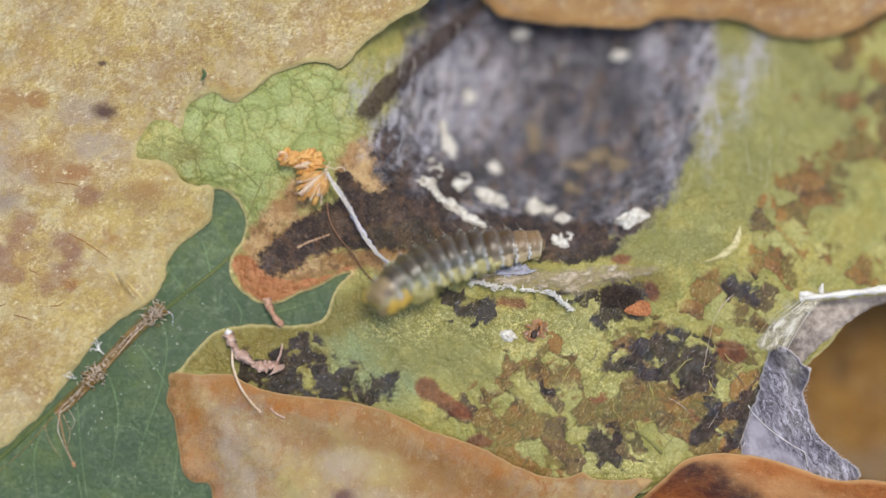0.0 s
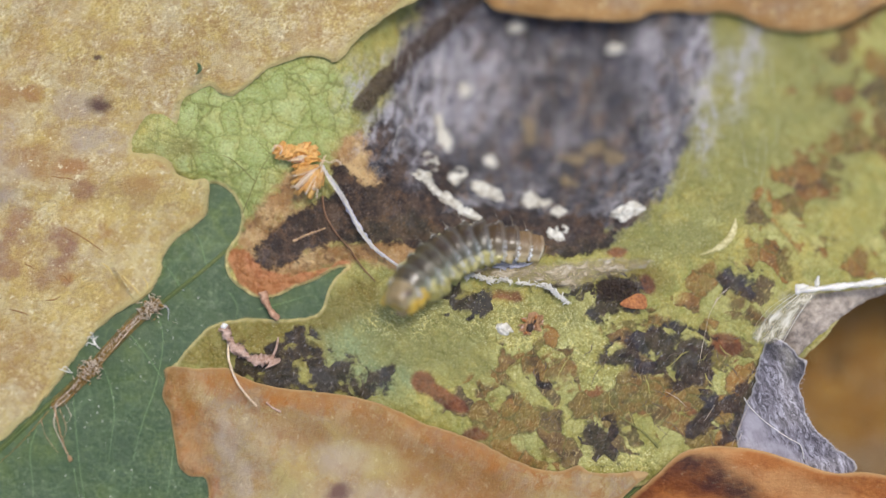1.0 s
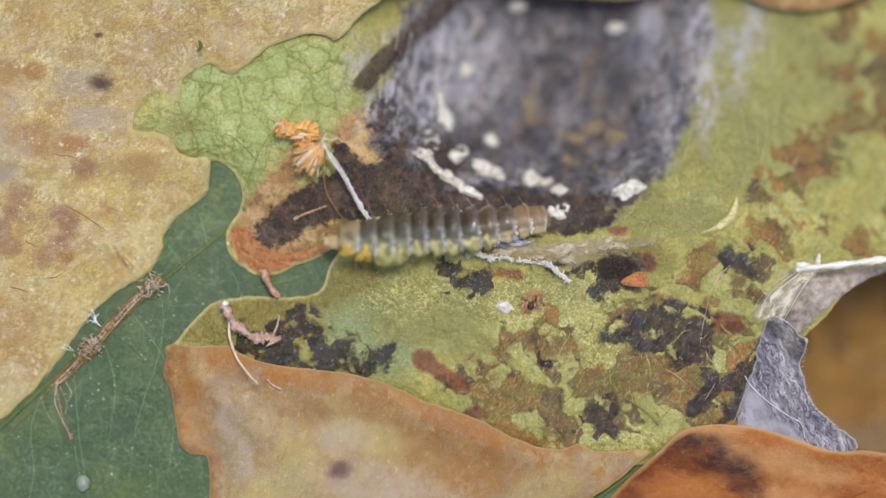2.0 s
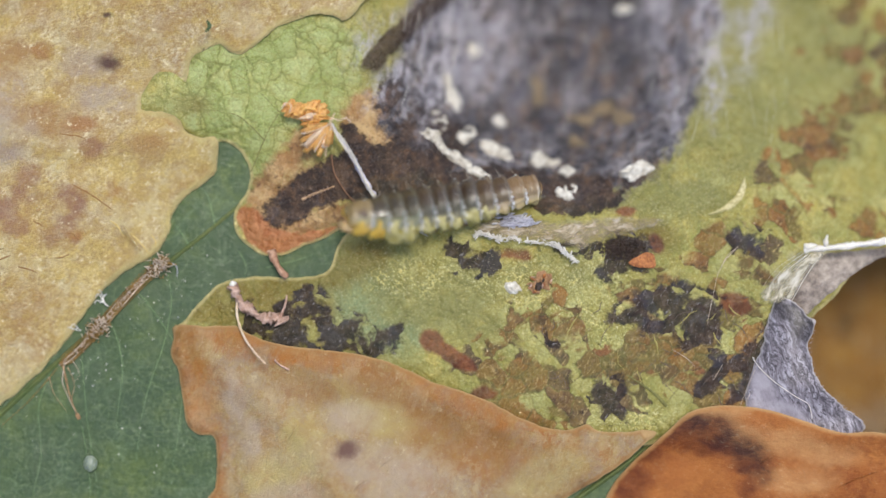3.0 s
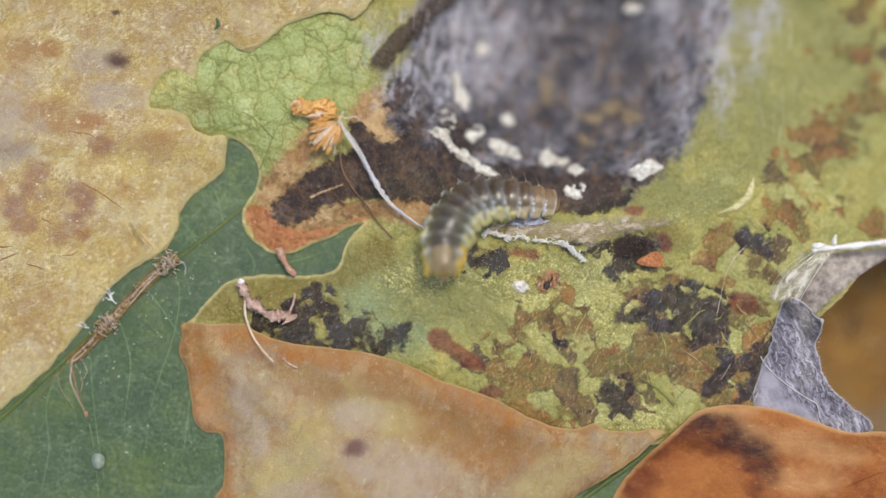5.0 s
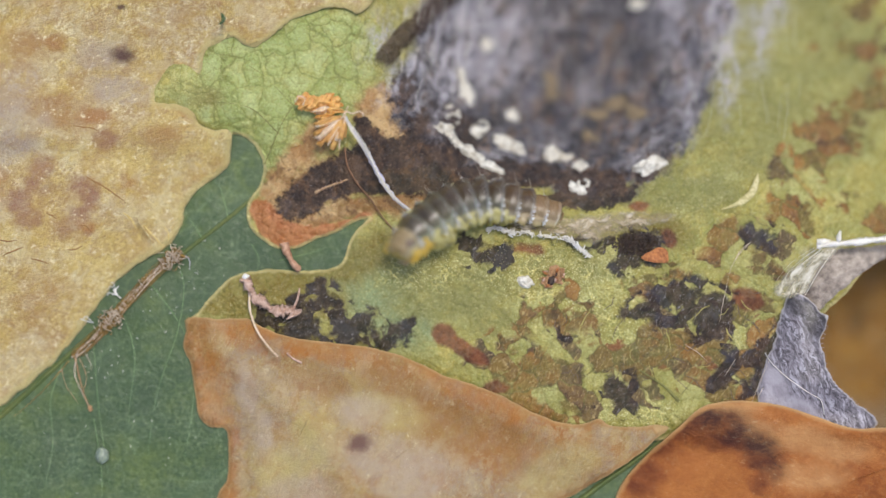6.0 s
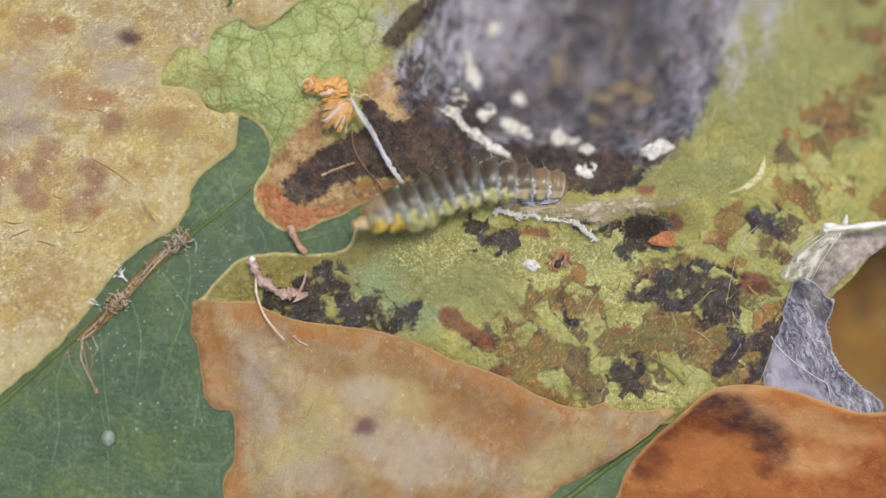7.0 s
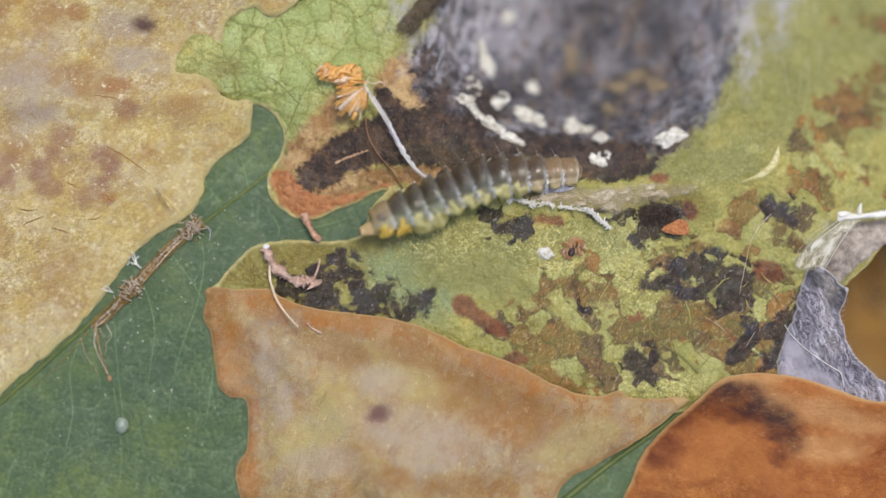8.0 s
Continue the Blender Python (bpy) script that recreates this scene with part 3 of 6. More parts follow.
def scrap_material():
    """Grey skeletonised scrap: silky blue-grey streaks, a wrinkled dark net, a smooth membrane and a black neck."""
    mat, nt, bs = material("grey scrap")
    v = plan(nt)
    w = warp(nt, v, 0.5, 0.45, 4)
    net = cells(nt, stretch(nt, w, -45, 1.5, 0.8), 0.24).outputs["Distance"]
    n = grain(nt, v, 0.6, 6, 0.7)
    silky = grain(nt, stretch(nt, w, -68, 2.0, 0.3), 0.45, 6, 0.68)
    fleck = grain(nt, stretch(nt, w, -60, 1.4, 0.6), 0.22, 4, 0.7)
    col = ramp(nt, silky, [(0.38, srgb(98, 93, 98)), (0.5, srgb(134, 128, 136)), (0.62, srgb(186, 182, 192))])
    col = blend(nt, step(nt, fleck, 0.53, 0.6, 0.0, 0.85), col, srgb(62, 56, 60))
    mesh_zone = patches(nt, warp(nt, v, 0.5, 0.4, 4), SCRAP_NET, 0.45)
    lines = calc(nt, "MULTIPLY", step(nt, calc(nt, "ADD", net, fray(nt, fleck, 0.2)), 0.09, 0.0), step(nt, n, 0.42, 0.54, 0.2, 1.0))
    col = blend(nt, calc(nt, "MULTIPLY", lines, step(nt, mesh_zone, 0.0, 0.7, 0.12, 0.95)), col, srgb(58, 54, 58))
    skin = patches(nt, warp(nt, v, 0.4, 0.2, 3), SCRAP_SKIN, 0.3)
    col = blend(nt, calc(nt, "MULTIPLY", skin, 0.85), col, blend(nt, step(nt, n, 0.4, 0.6), srgb(150, 143, 150), srgb(174, 168, 176)))
    dark = patches(nt, warp(nt, v, 0.4, 0.6, 5), SCRAP_DARK, 0.35)
    col = blend(nt, calc(nt, "MULTIPLY", dark, step(nt, fleck, 0.42, 0.56, 1.0, 0.5)), col, srgb(48, 44, 46))
    col = blend(nt, step(nt, rim(nt), 0.08, 0.0, 0.0, 0.6), col, srgb(220, 214, 210))
    surface(bs, nt, col, 0.4, 0.5)
    h = calc(nt, "ADD", calc(nt, "MULTIPLY", step(nt, net, 0.0, 0.2), 0.15), calc(nt, "MULTIPLY", silky, 0.8))
    bump(nt, bs, h, 0.03, 0.6)
    return mat


M_GREEN = green_leaf_material()
M_MINED = mined_leaf_material()
M_TAN = dry_leaf_material(
    "tan dead leaf", srgb(242, 230, 184), srgb(222, 198, 128), srgb(176, 140, 90), srgb(222, 206, 140), streak=35,
    spots=[(-13.00, 7.47, 0.45, 0.30, 0), (-13.03, 9.36, 0.18, 0.11, 0)], edge_width=0.35, stain=srgb(84, 54, 56),
    flush=[(-13.70, 4.11, 0.47, 0.45, 0), (-16.22, 3.02, 0.56, 0.47, 20), (-16.61, 2.46, 0.41, 0.34, 0), (-15.93, 2.18, 0.52, 0.34, 0), (-14.47, 2.14, 0.68, 0.52, -25), (-17.16, 1.67, 0.56, 0.68, 0), (-16.71, 1.00, 0.56, 0.38, 0), (-15.24, 0.67, 0.70, 0.45, 20), (-14.69, 1.24, 0.45, 0.34, 0), (-15.06, 5.17, 1.24, 0.68, -10), (-18.40, 1.66, 0.52, 0.90, 0), (-18.18, 2.11, 0.45, 0.56, 0), (-16.88, 7.96, 0.90, 0.56, 0), (-12.90, 2.43, 0.29, 0.34, 0), (-14.40, 0.68, 0.38, 0.27, 0), (-15.64, 7.97, 0.45, 0.34, 0)],
    wan=[(-13.60, 6.19, 1.02, 0.56, 0), (-17.64, 5.15, 1.24, 1.13, 0), (-13.95, 7.42, 1.02, 0.68, 0), (-16.98, 6.50, 1.02, 0.68, 0), (-17.29, 4.03, 1.02, 0.68, 0), (-12.37, 5.86, 0.68, 0.68, 0), (-17.96, 3.01, 0.68, 0.68, 0)],
    warm=[(-11.67, 3.06, 2.03, 1.47, 0), (-10.78, 4.75, 1.36, 0.68, 0), (-11.88, 1.26, 1.47, 0.90, 30), (-13.78, -0.10, 2.26, 1.02, 30), (-15.04, 3.71, 1.24, 0.56, 0), (-16.70, 0.32, 1.36, 0.68, 0), (-10.10, 3.97, 0.90, 0.90, 0), (-15.29, 6.18, 0.79, 0.45, 0), (-17.21, 7.73, 1.02, 0.68, 0), (-11.70, 6.99, 0.79, 0.68, 0)],
    hues=(srgb(214, 188, 108), srgb(196, 160, 92), srgb(224, 212, 172), srgb(178, 138, 96)), blush=srgb(168, 126, 100), glow=srgb(230, 206, 126), grey=srgb(198, 180, 162),
    blots=(([(-15.17, 5.17, 1.24, 0.62, -10), (-16.88, 7.85, 0.90, 0.52, 0), (-17.95, 2.56, 0.68, 0.45, 0), (-11.45, 4.30, 0.79, 0.45, 0)], srgb(178, 136, 88), 0.5, 0.7), ([(-13.60, 6.14, 0.90, 0.52, 0), (-17.64, 5.15, 1.13, 0.90, 0), (-16.06, 4.93, 0.34, 0.29, 0), (-13.95, 7.42, 0.90, 0.56, 0), (-17.29, 3.91, 0.90, 0.45, 0)], srgb(186, 166, 150), 0.6, 0.6), ([(-13.70, 4.11, 0.45, 0.43, 0), (-16.22, 3.02, 0.54, 0.45, 20), (-16.61, 2.46, 0.41, 0.32, 0), (-15.87, 2.18, 0.47, 0.29, 0), (-14.53, 2.31, 0.59, 0.41, -25), (-14.41, 1.80, 0.34, 0.29, 0), (-17.16, 1.67, 0.52, 0.56, 0), (-16.71, 1.00, 0.52, 0.34, 0), (-15.24, 0.67, 0.63, 0.41, 20), (-14.69, 1.18, 0.41, 0.32, 0), (-18.40, 1.66, 0.45, 0.79, 0), (-13.06, 7.77, 0.23, 0.18, 0)], srgb(156, 112, 94), 0.45, 0.62), ([(-12.90, 2.43, 0.29, 0.32, 0), (-14.40, 0.68, 0.41, 0.25, 0), (-15.64, 7.97, 0.45, 0.34, 0), (-18.34, 8.17, 0.68, 0.23, 35), (-14.16, 5.06, 0.68, 0.29, 0), (-10.45, 5.21, 0.56, 0.23, -30)], srgb(176, 116, 62), 0.5, 0.6)), fine=1.5, speck=0.95)
M_FLAP = dry_leaf_material(
    "brown dead flap", srgb(178, 158, 114), srgb(156, 128, 82), srgb(146, 106, 62), srgb(170, 122, 70), streak=62, grey=srgb(164, 146, 122), speck=0.2, glow=srgb(190, 168, 100), blush=srgb(166, 104, 46), hues=(srgb(172, 150, 92), srgb(158, 140, 122), srgb(156, 108, 60), srgb(190, 170, 130)),
    spots=[(-3.58, -7.85, 0.45, 0.33, 15)], edge_width=0.22, fine=0.6, stain=srgb(104, 72, 66),
    blots=(([(-0.14, -7.06, 2.38, 1.04, -30), (2.23, -7.78, 1.79, 0.89, -25), (-2.22, -5.60, 1.79, 0.60, -20), (-5.17, -5.47, 1.34, 0.60, -10), (-3.07, -10.33, 0.89, 0.45, 0), (-0.11, -10.68, 1.79, 0.45, 0)], srgb(148, 106, 58), 0.5, 0.75), ([(-5.16, -7.69, 0.89, 1.04, 20), (-6.62, -8.88, 1.04, 0.89, 20), (-2.36, -6.63, 1.34, 0.60, -15), (4.31, -8.94, 1.79, 0.89, 30)], srgb(184, 168, 112), 0.5, 0.7), ([(-7.98, -5.79, 0.39, 1.04, 10), (-7.37, -7.56, 0.39, 0.89, 0), (-2.19, -8.55, 2.38, 0.89, -10), (-5.58, -9.76, 1.34, 0.60, 0), (-1.30, -9.43, 1.34, 0.60, 0), (-3.39, -6.64, 1.04, 0.60, 0)], srgb(178, 160, 140), 0.5, 0.7), ([(-9.92, -3.59, 0.60, 0.74, 0), (-9.61, -4.92, 0.65, 0.68, -20), (-9.38, -6.25, 0.68, 0.80, -30), (-9.37, -6.99, 0.60, 0.33, 0), (-8.84, -8.90, 0.30, 0.89, 0), (-8.83, -10.38, 0.45, 0.89, 0), (-7.70, -3.43, 1.34, 0.45, 0), (-5.63, -4.15, 1.34, 0.39, -12), (-4.00, -4.13, 0.89, 0.30, -15), (-0.15, -5.43, 1.34, 0.39, -25), (2.07, -6.45, 1.34, 0.39, -30)], srgb(172, 114, 56), 0.5, 0.75)),
    warm=[(-5.04, -8.08, 1.35, 2.70, 10), (-1.89, -6.73, 2.02, 0.90, -20), (-3.24, -5.83, 2.70, 0.67, -15), (-6.84, -9.20, 1.35, 1.35, 0)],
    flush=[(-9.88, -5.60, 0.90, 2.02, 0), (-8.53, -8.75, 0.32, 2.02, 0), (3.96, -8.08, 2.02, 1.12, -30), (2.61, -6.73, 4.50, 0.67, -20), (-5.49, -4.37, 3.60, 0.32, -10), (-8.64, -3.35, 1.80, 0.32, 0), (1.71, -8.08, 1.35, 0.90, 0)],
    wan=[(-4.14, -6.28, 2.70, 1.12, -15), (-5.94, -8.75, 2.48, 1.80, 0), (-7.51, -4.70, 0.67, 1.35, 0), (-5.49, -6.28, 1.35, 1.12, -10), (-3.24, -8.98, 2.70, 1.35, 0), (-1.89, -9.20, 3.60, 1.35, 0), (-7.74, -6.28, 0.90, 2.70, 10), (2.61, -8.98, 1.35, 0.90, 30)])
M_RUST = dry_leaf_material(
    "rust dead flap", srgb(186, 122, 62), srgb(154, 90, 38), srgb(120, 62, 26), srgb(196, 146, 92), streak=-12, edge_width=0.22, grey=srgb(164, 98, 48), speck=0.1, fine=0.6, hues=(srgb(128, 68, 30), srgb(172, 106, 52)),
    blots=(([(13.05, -6.52, 1.42, 0.21, -6), (15.07, -7.03, 1.42, 0.27, -8), (10.34, -8.82, 1.42, 0.80, 0), (11.23, -9.87, 1.42, 0.53, 0), (9.12, -9.80, 1.06, 0.53, 0)], srgb(178, 112, 56), 0.5, 0.7), ([(9.54, -7.42, 0.71, 0.35, 20), (8.23, -8.05, 0.80, 0.53, 30), (7.71, -9.20, 0.80, 0.80, 20), (12.27, -8.54, 0.53, 0.27, 0), (12.28, -9.42, 0.35, 0.44, 20), (10.51, -7.77, 1.06, 0.35, -10)], srgb(94, 40, 18), 0.5, 0.9), ([(11.20, -6.44, 1.24, 0.23, -8), (12.26, -7.40, 1.15, 0.53, -30), (14.02, -7.65, 1.42, 0.53, -5), (15.25, -8.08, 1.42, 0.53, -8), (10.32, -6.63, 0.53, 0.14, 0), (14.38, -9.14, 1.42, 0.53, 0), (11.73, -6.79, 0.62, 0.35, -30)], srgb(198, 150, 98), 0.55, 0.8), ([(10.91, -7.16, 1.62, 0.67, -22), (12.26, -7.95, 1.26, 0.63, -42), (10.13, -6.90, 0.99, 0.45, 10), (12.71, -8.64, 0.67, 0.54, -60)], srgb(58, 30, 26), 0.65, 0.95)))
M_TOP = dry_leaf_material("ochre dead leaf", srgb(206, 170, 116), srgb(186, 142, 88), srgb(150, 102, 58), srgb(196, 150, 92), streak=0)
M_UNDER = dry_leaf_material("amber dead leaf", srgb(184, 138, 58), srgb(150, 104, 41), srgb(92, 70, 38), srgb(140, 98, 42), streak=10)
M_SOIL = plain_material("leaf mould", srgb(44, 34, 24), srgb(84, 64, 42), 3.0, 0.9, 0.2, 1.0)
M_SCRAP = scrap_material()
M_SILK = plain_material("white silk", srgb(226, 220, 206), srgb(254, 251, 242), 0.12, 0.4, 0.5, 0.03, 0.2)
M_STRAND = plain_material("bluish silk strand", srgb(186, 182, 200), srgb(240, 236, 248), 0.1, 0.35, 0.6, 0.03, 0.2)
M_FILM = silk_film_material()
M_FAN = silk_film_material("silk fan", (srgb(186, 176, 140), srgb(214, 206, 182), srgb(240, 236, 222)), 58, 0.25, 0.85, 0.25)
M_PELLET = plain_material("pale dropping", srgb(168, 158, 138), srgb(252, 249, 238), 0.2, 0.45, 0.5, 0.08)
M_OCHRE = plain_material("ochre dropping", srgb(104, 92, 76), srgb(172, 152, 120), 0.15, 0.7, 0.3, 0.08)
M_FRASS = plain_material("brown frass", srgb(140, 106, 74), srgb(212, 180, 142), 0.12, 0.7, 0.3, 0.05)
M_BLACK = plain_material("black frass", srgb(38, 31, 29), srgb(82, 64, 54), 0.12, 0.5, 0.5, 0.05)
M_HUSK = plain_material("amber husk", srgb(192, 126, 56), srgb(240, 194, 120), 0.12, 0.4, 0.5, 0.03, 0.3)
M_HUSK_EDGE = plain_material("pale husk edge", srgb(214, 180, 140), srgb(242, 226, 204), 0.12, 0.4, 0.5, 0.03, 0.2)
M_PINK = plain_material("pinkish crumb", srgb(164, 126, 106), srgb(226, 198, 182), 0.14, 0.7, 0.3, 0.06)
M_BROWN_THREAD = plain_material("brown fibre", srgb(104, 74, 54), srgb(150, 112, 84), 0.1, 0.6, 0.3, 0.02)
M_CHIP = plain_material("orange chip", srgb(146, 82, 46), srgb(220, 148, 88), 0.12, 0.4, 0.5, 0.1, 0.2)
M_VEIN = plain_material("green vein", srgb(110, 108, 58), srgb(146, 142, 84), 0.2, 0.6, 0.4, 0.03)
M_RIB = plain_material("midrib", srgb(74, 92, 44), srgb(104, 112, 58), 0.2, 0.5, 0.4, 0.03)
M_PALE_VEIN = plain_material("pale vein", srgb(96, 124, 82), srgb(118, 144, 96), 0.3, 0.55, 0.4, 0.02)
M_PALE_BIT = plain_material("pale yellowish bit", srgb(160, 148, 80), srgb(232, 222, 170), 0.1, 0.35, 0.5, 0.03)
M_CUP = plain_material("beige scale", srgb(128, 86, 56), srgb(206, 166, 122), 0.12, 0.5, 0.4, 0.05)
M_VEIL = plain_material("grey-brown membrane", srgb(96, 84, 76), srgb(190, 176, 162), 0.3, 0.4, 0.5, 0.08)
M_LILAC = plain_material("bluish silk mat", srgb(150, 150, 164), srgb(216, 216, 226), 0.1, 0.3, 0.6, 0.04, 0.2)
M_DEAD_VEIN = plain_material("dead vein", srgb(70, 56, 48), srgb(112, 90, 70), 0.15, 0.3, 0.6, 0.04)
M_LIVE_VEIN = plain_material("yellow vein", srgb(160, 150, 76), srgb(206, 194, 116), 0.15, 0.4, 0.5, 0.04)
M_STALK = plain_material("withered stalk", srgb(150, 100, 72), srgb(214, 176, 148), 0.15, 0.6, 0.4, 0.06)
M_FRIZZ = plain_material("pinkish silk frizz", srgb(196, 168, 138), srgb(250, 238, 222), 0.1, 0.5, 0.4, 0.03)
M_CORE = plain_material("olive-brown frass", srgb(108, 84, 40), srgb(182, 146, 86), 0.12, 0.7, 0.3, 0.05)
M_EGG = plain_material("pearly egg", srgb(122, 134, 118), srgb(156, 166, 150), 0.2, 0.3, 0.5, 0.01, 0.4)


# ---- building helpers ----
def nz(x, y, size, seed=0.0):
    return noise.noise(Vector((x / size, y / size, seed)))


def smooth(t):
    t = min(1.0, max(0.0, t))
    return t * t * (3 - 2 * t)


def spline(points, gap, closed=False):
    """Even points along a smooth curve through the given ones."""
    p = [np.array(q, float) for q in points]
    n = len(p)
    out = []
    for i in range(n if closed else n - 1):
        if closed:
            a, b, c, d = (p[(i + k) % n] for k in (-1, 0, 1, 2))
        else:
            a, b, c, d = p[max(i - 1, 0)], p[i], p[i + 1], p[min(i + 2, n - 1)]
        m = max(2, int(np.linalg.norm(c - b) / gap))
        for k in range(m):
            t = k / m
            out.append(0.5 * (2 * b + (c - a) * t + (2 * a - 5 * b + 4 * c - d) * t * t + (3 * b - a - 3 * c + d) * t ** 3))
    if not closed:
        out.append(p[-1])
    return out


def mesh(name, verts, faces, mat, flat=False):
    """A mesh from places in mm."""
    me = bpy.data.meshes.new(name)
    me.from_pydata([tuple(c * MM for c in v) for v in verts], [], faces)
    if not flat:
        me.polygons.foreach_set("use_smooth", [True] * len(me.polygons))
    me.materials.append(mat)
    me.update()
    return me


def thing(name, label, category, group="", at=(0, 0, 0)):
    ob = new(name)
    ob.empty_display_size = 0.001
    ob.location = tuple(c * MM for c in at)
    return tagged(ob, label, category, group)


def part(name, me, parent, label=""):
    ob = new(name, me)
    ob.parent = parent
    if label:
        tagged(ob, label)
    return ob


def inside(poly, pts):
    x, y = pts[:, 0], pts[:, 1]
    hit = np.zeros(len(pts), bool)
    px, py = poly[:, 0], poly[:, 1]
    for i in range(len(poly)):
        x1, y1, x2, y2 = px[i - 1], py[i - 1], px[i], py[i]
        if y1 == y2:
            continue
        hit ^= ((y1 > y) != (y2 > y)) & (x < (x2 - x1) * (y - y1) / (y2 - y1) + x1)
    return hit


def sheet(name, outline, height, mat, thick=0.12, cell=0.4, ragged=0.05, seed=0.0, gap=0.14, stains=None):
    """A leaf blade: a ragged outline filled with small facets, raised by height(x, y, distance to the edge), with real thickness."""
    loop = spline(outline, gap, True)
    edge = []
    for i, q in enumerate(loop):
        d = np.array(loop[(i + 1) % len(loop)]) - np.array(loop[i - 1])
        d /= np.linalg.norm(d) + 1e-9
        j = ragged * (nz(q[0], q[1], 0.5, seed) + 0.6 * nz(q[0], q[1], 0.18, seed + 5))
        edge.append((q[0] - d[1] * j, q[1] + d[0] * j))
    edge = np.array(edge)
    lo, hi = edge.min(0), edge.max(0)
    gx, gy = np.arange(lo[0], hi[0], cell), np.arange(lo[1], hi[1], cell * 0.87)
    rng = np.random.default_rng(int(seed * 10) + 3)
    pts = np.array([(x + (cell / 2 if j % 2 else 0), y) for j, y in enumerate(gy) for x in gx])
    pts += rng.uniform(-0.18, 0.18, pts.shape) * cell
    pts = pts[inside(edge, pts)]
    near = np.concatenate([np.sqrt(((p[:, None, :] - edge[None, ::2, :]) ** 2).sum(2)).min(1) for p in np.array_split(pts, max(1, len(pts) // 800))])
    pts, near = pts[near > cell * 0.45], near[near > cell * 0.45]
    every = [Vector(q) for q in edge] + [Vector(q) for q in pts]
    n = len(edge)
    vs, _, fs, _, _, _ = delaunay_2d_cdt(every, [], [list(range(n))], 1, 1e-5)
    flat = np.array([(v.x, v.y) for v in vs])
    far = np.concatenate([np.sqrt(((p[:, None, :] - edge[None, :, :]) ** 2).sum(2)).min(1) for p in np.array_split(flat, max(1, len(flat) // 800))])
    zs = [height(x, y, r) for (x, y), r in zip(flat, far)]
    top = [(x, y, z) for (x, y), z in zip(flat, zs)]
    low = [(x, y, z - thick) for x, y, z in top]
    m = len(top)
    faces = [tuple(f) for f in fs]
    once = {}
    for f in faces:
        for a, b in zip(f, f[1:] + f[:1]):
            once[(a, b)] = True
    sides = [(b, a, a + m, b + m) for a, b in once if (b, a) not in once]
    allf = faces + [tuple(i + m for i in reversed(f)) for f in faces] + sides
    me = mesh(name, top + low, allf, mat)
    # crisp cut edge
    me.polygons.foreach_set("use_smooth", [True] * (2 * len(faces)) + [False] * len(sides))
    at = me.attributes.new("rim", "FLOAT", "POINT")
    at.data.foreach_set("value", np.concatenate([far, far]).astype(np.float32))
    for key, shapes in (stains or {}).items():
        at = me.attributes.new(key, "FLOAT", "POINT")
        d = stain_distance(flat, shapes)
        at.data.foreach_set("value", np.concatenate([d, d]).astype(np.float32))
    return me


def stain_distance(flat, shapes, join=0.18):
    """How far (mm) each place lies outside the nearest of the stains, which run into one another."""
    total = np.zeros(len(flat))
    for x, y, rx, ry, turn in shapes:
        c, s = math.cos(radians(turn)), math.sin(radians(turn))
        dx, dy = flat[:, 0] - x, flat[:, 1] - y
        u, w = (c * dx + s * dy) / rx, (c * dy - s * dx) / ry
        k = np.sqrt(u * u + w * w) + 1e-6
        d = (k - 1) * np.sqrt((u * rx) ** 2 + (w * ry) ** 2) / k
        total += np.exp(-np.clip(d, -4, 8) / join)
    return -join * np.log(total + 1e-30)


def tube(name, path, radius, mat, sides=7, gap=0.12, rough=0.0, seed=0.0, closed_path=None):
    """A round strand along a curve; radius: one, or a function of the share of the way."""
    line = [np.array(q) for q in spline(path, gap)]
    n = len(line)
    vs, fs = [], []
    for i, p in enumerate(line):
        d = line[min(i + 1, n - 1)] - line[max(i - 1, 0)]
        d = d / (np.linalg.norm(d) + 1e-9)
        s = np.cross(d, (0, 0, 1.0)) if abs(d[2]) < 0.9 else np.cross(d, (1.0, 0, 0))
        s /= np.linalg.norm(s)
        u = np.cross(s, d)
        r = radius(i / (n - 1)) if callable(radius) else radius
        for k in range(sides):
            a = 2 * math.pi * k / sides
            q = r * (1 + rough * noise.noise(Vector((i * 0.6, k * 1.3, seed))))
            vs.append(tuple(p + q * (math.cos(a) * s + math.sin(a) * u)))
    for i in range(n - 1):
        for k in range(sides):
            a, b = i * sides + k, i * sides + (k + 1) % sides
            fs.append((a, b, b + sides, a + sides))
    fs += [tuple(reversed(range(sides))), tuple(range((n - 1) * sides, n * sides))]
    return mesh(name, vs, fs, mat)


def merge(name, pieces, mat, flat=False):
    """One mesh of many small pieces, each given as verts and faces in mm."""
    vs, fs = [], []
    for v, f in pieces:
        o = len(vs)
        vs += v
        fs += [tuple(i + o for i in q) for q in f]
    return mesh(name, vs, fs, mat, flat)


def lump(centre, size, turn=0.0, seed=0.0, rough=0.35, level=2):
    """An uneven crumb: verts and faces in mm."""
    bm = bmesh.new()
    bmesh.ops.create_icosphere(bm, subdivisions=level, radius=1.0)
    c, s = math.cos(radians(turn)), math.sin(radians(turn))
    vs = []
    for v in bm.verts:
        k = 1 + rough * noise.noise(v.co * 1.3 + Vector((seed, 0, 0))) + 0.5 * rough * noise.noise(v.co * 3.1 + Vector((0, seed, 0)))
        x, y, z = v.co.x * size[0] * k, v.co.y * size[1] * k, v.co.z * size[2] * k
        vs.append((centre[0] + c * x - s * y, centre[1] + s * x + c * y, centre[2] + z))
    fs = [tuple(v.index for v in f.verts) for f in bm.faces]
    bm.free()
    return vs, fs


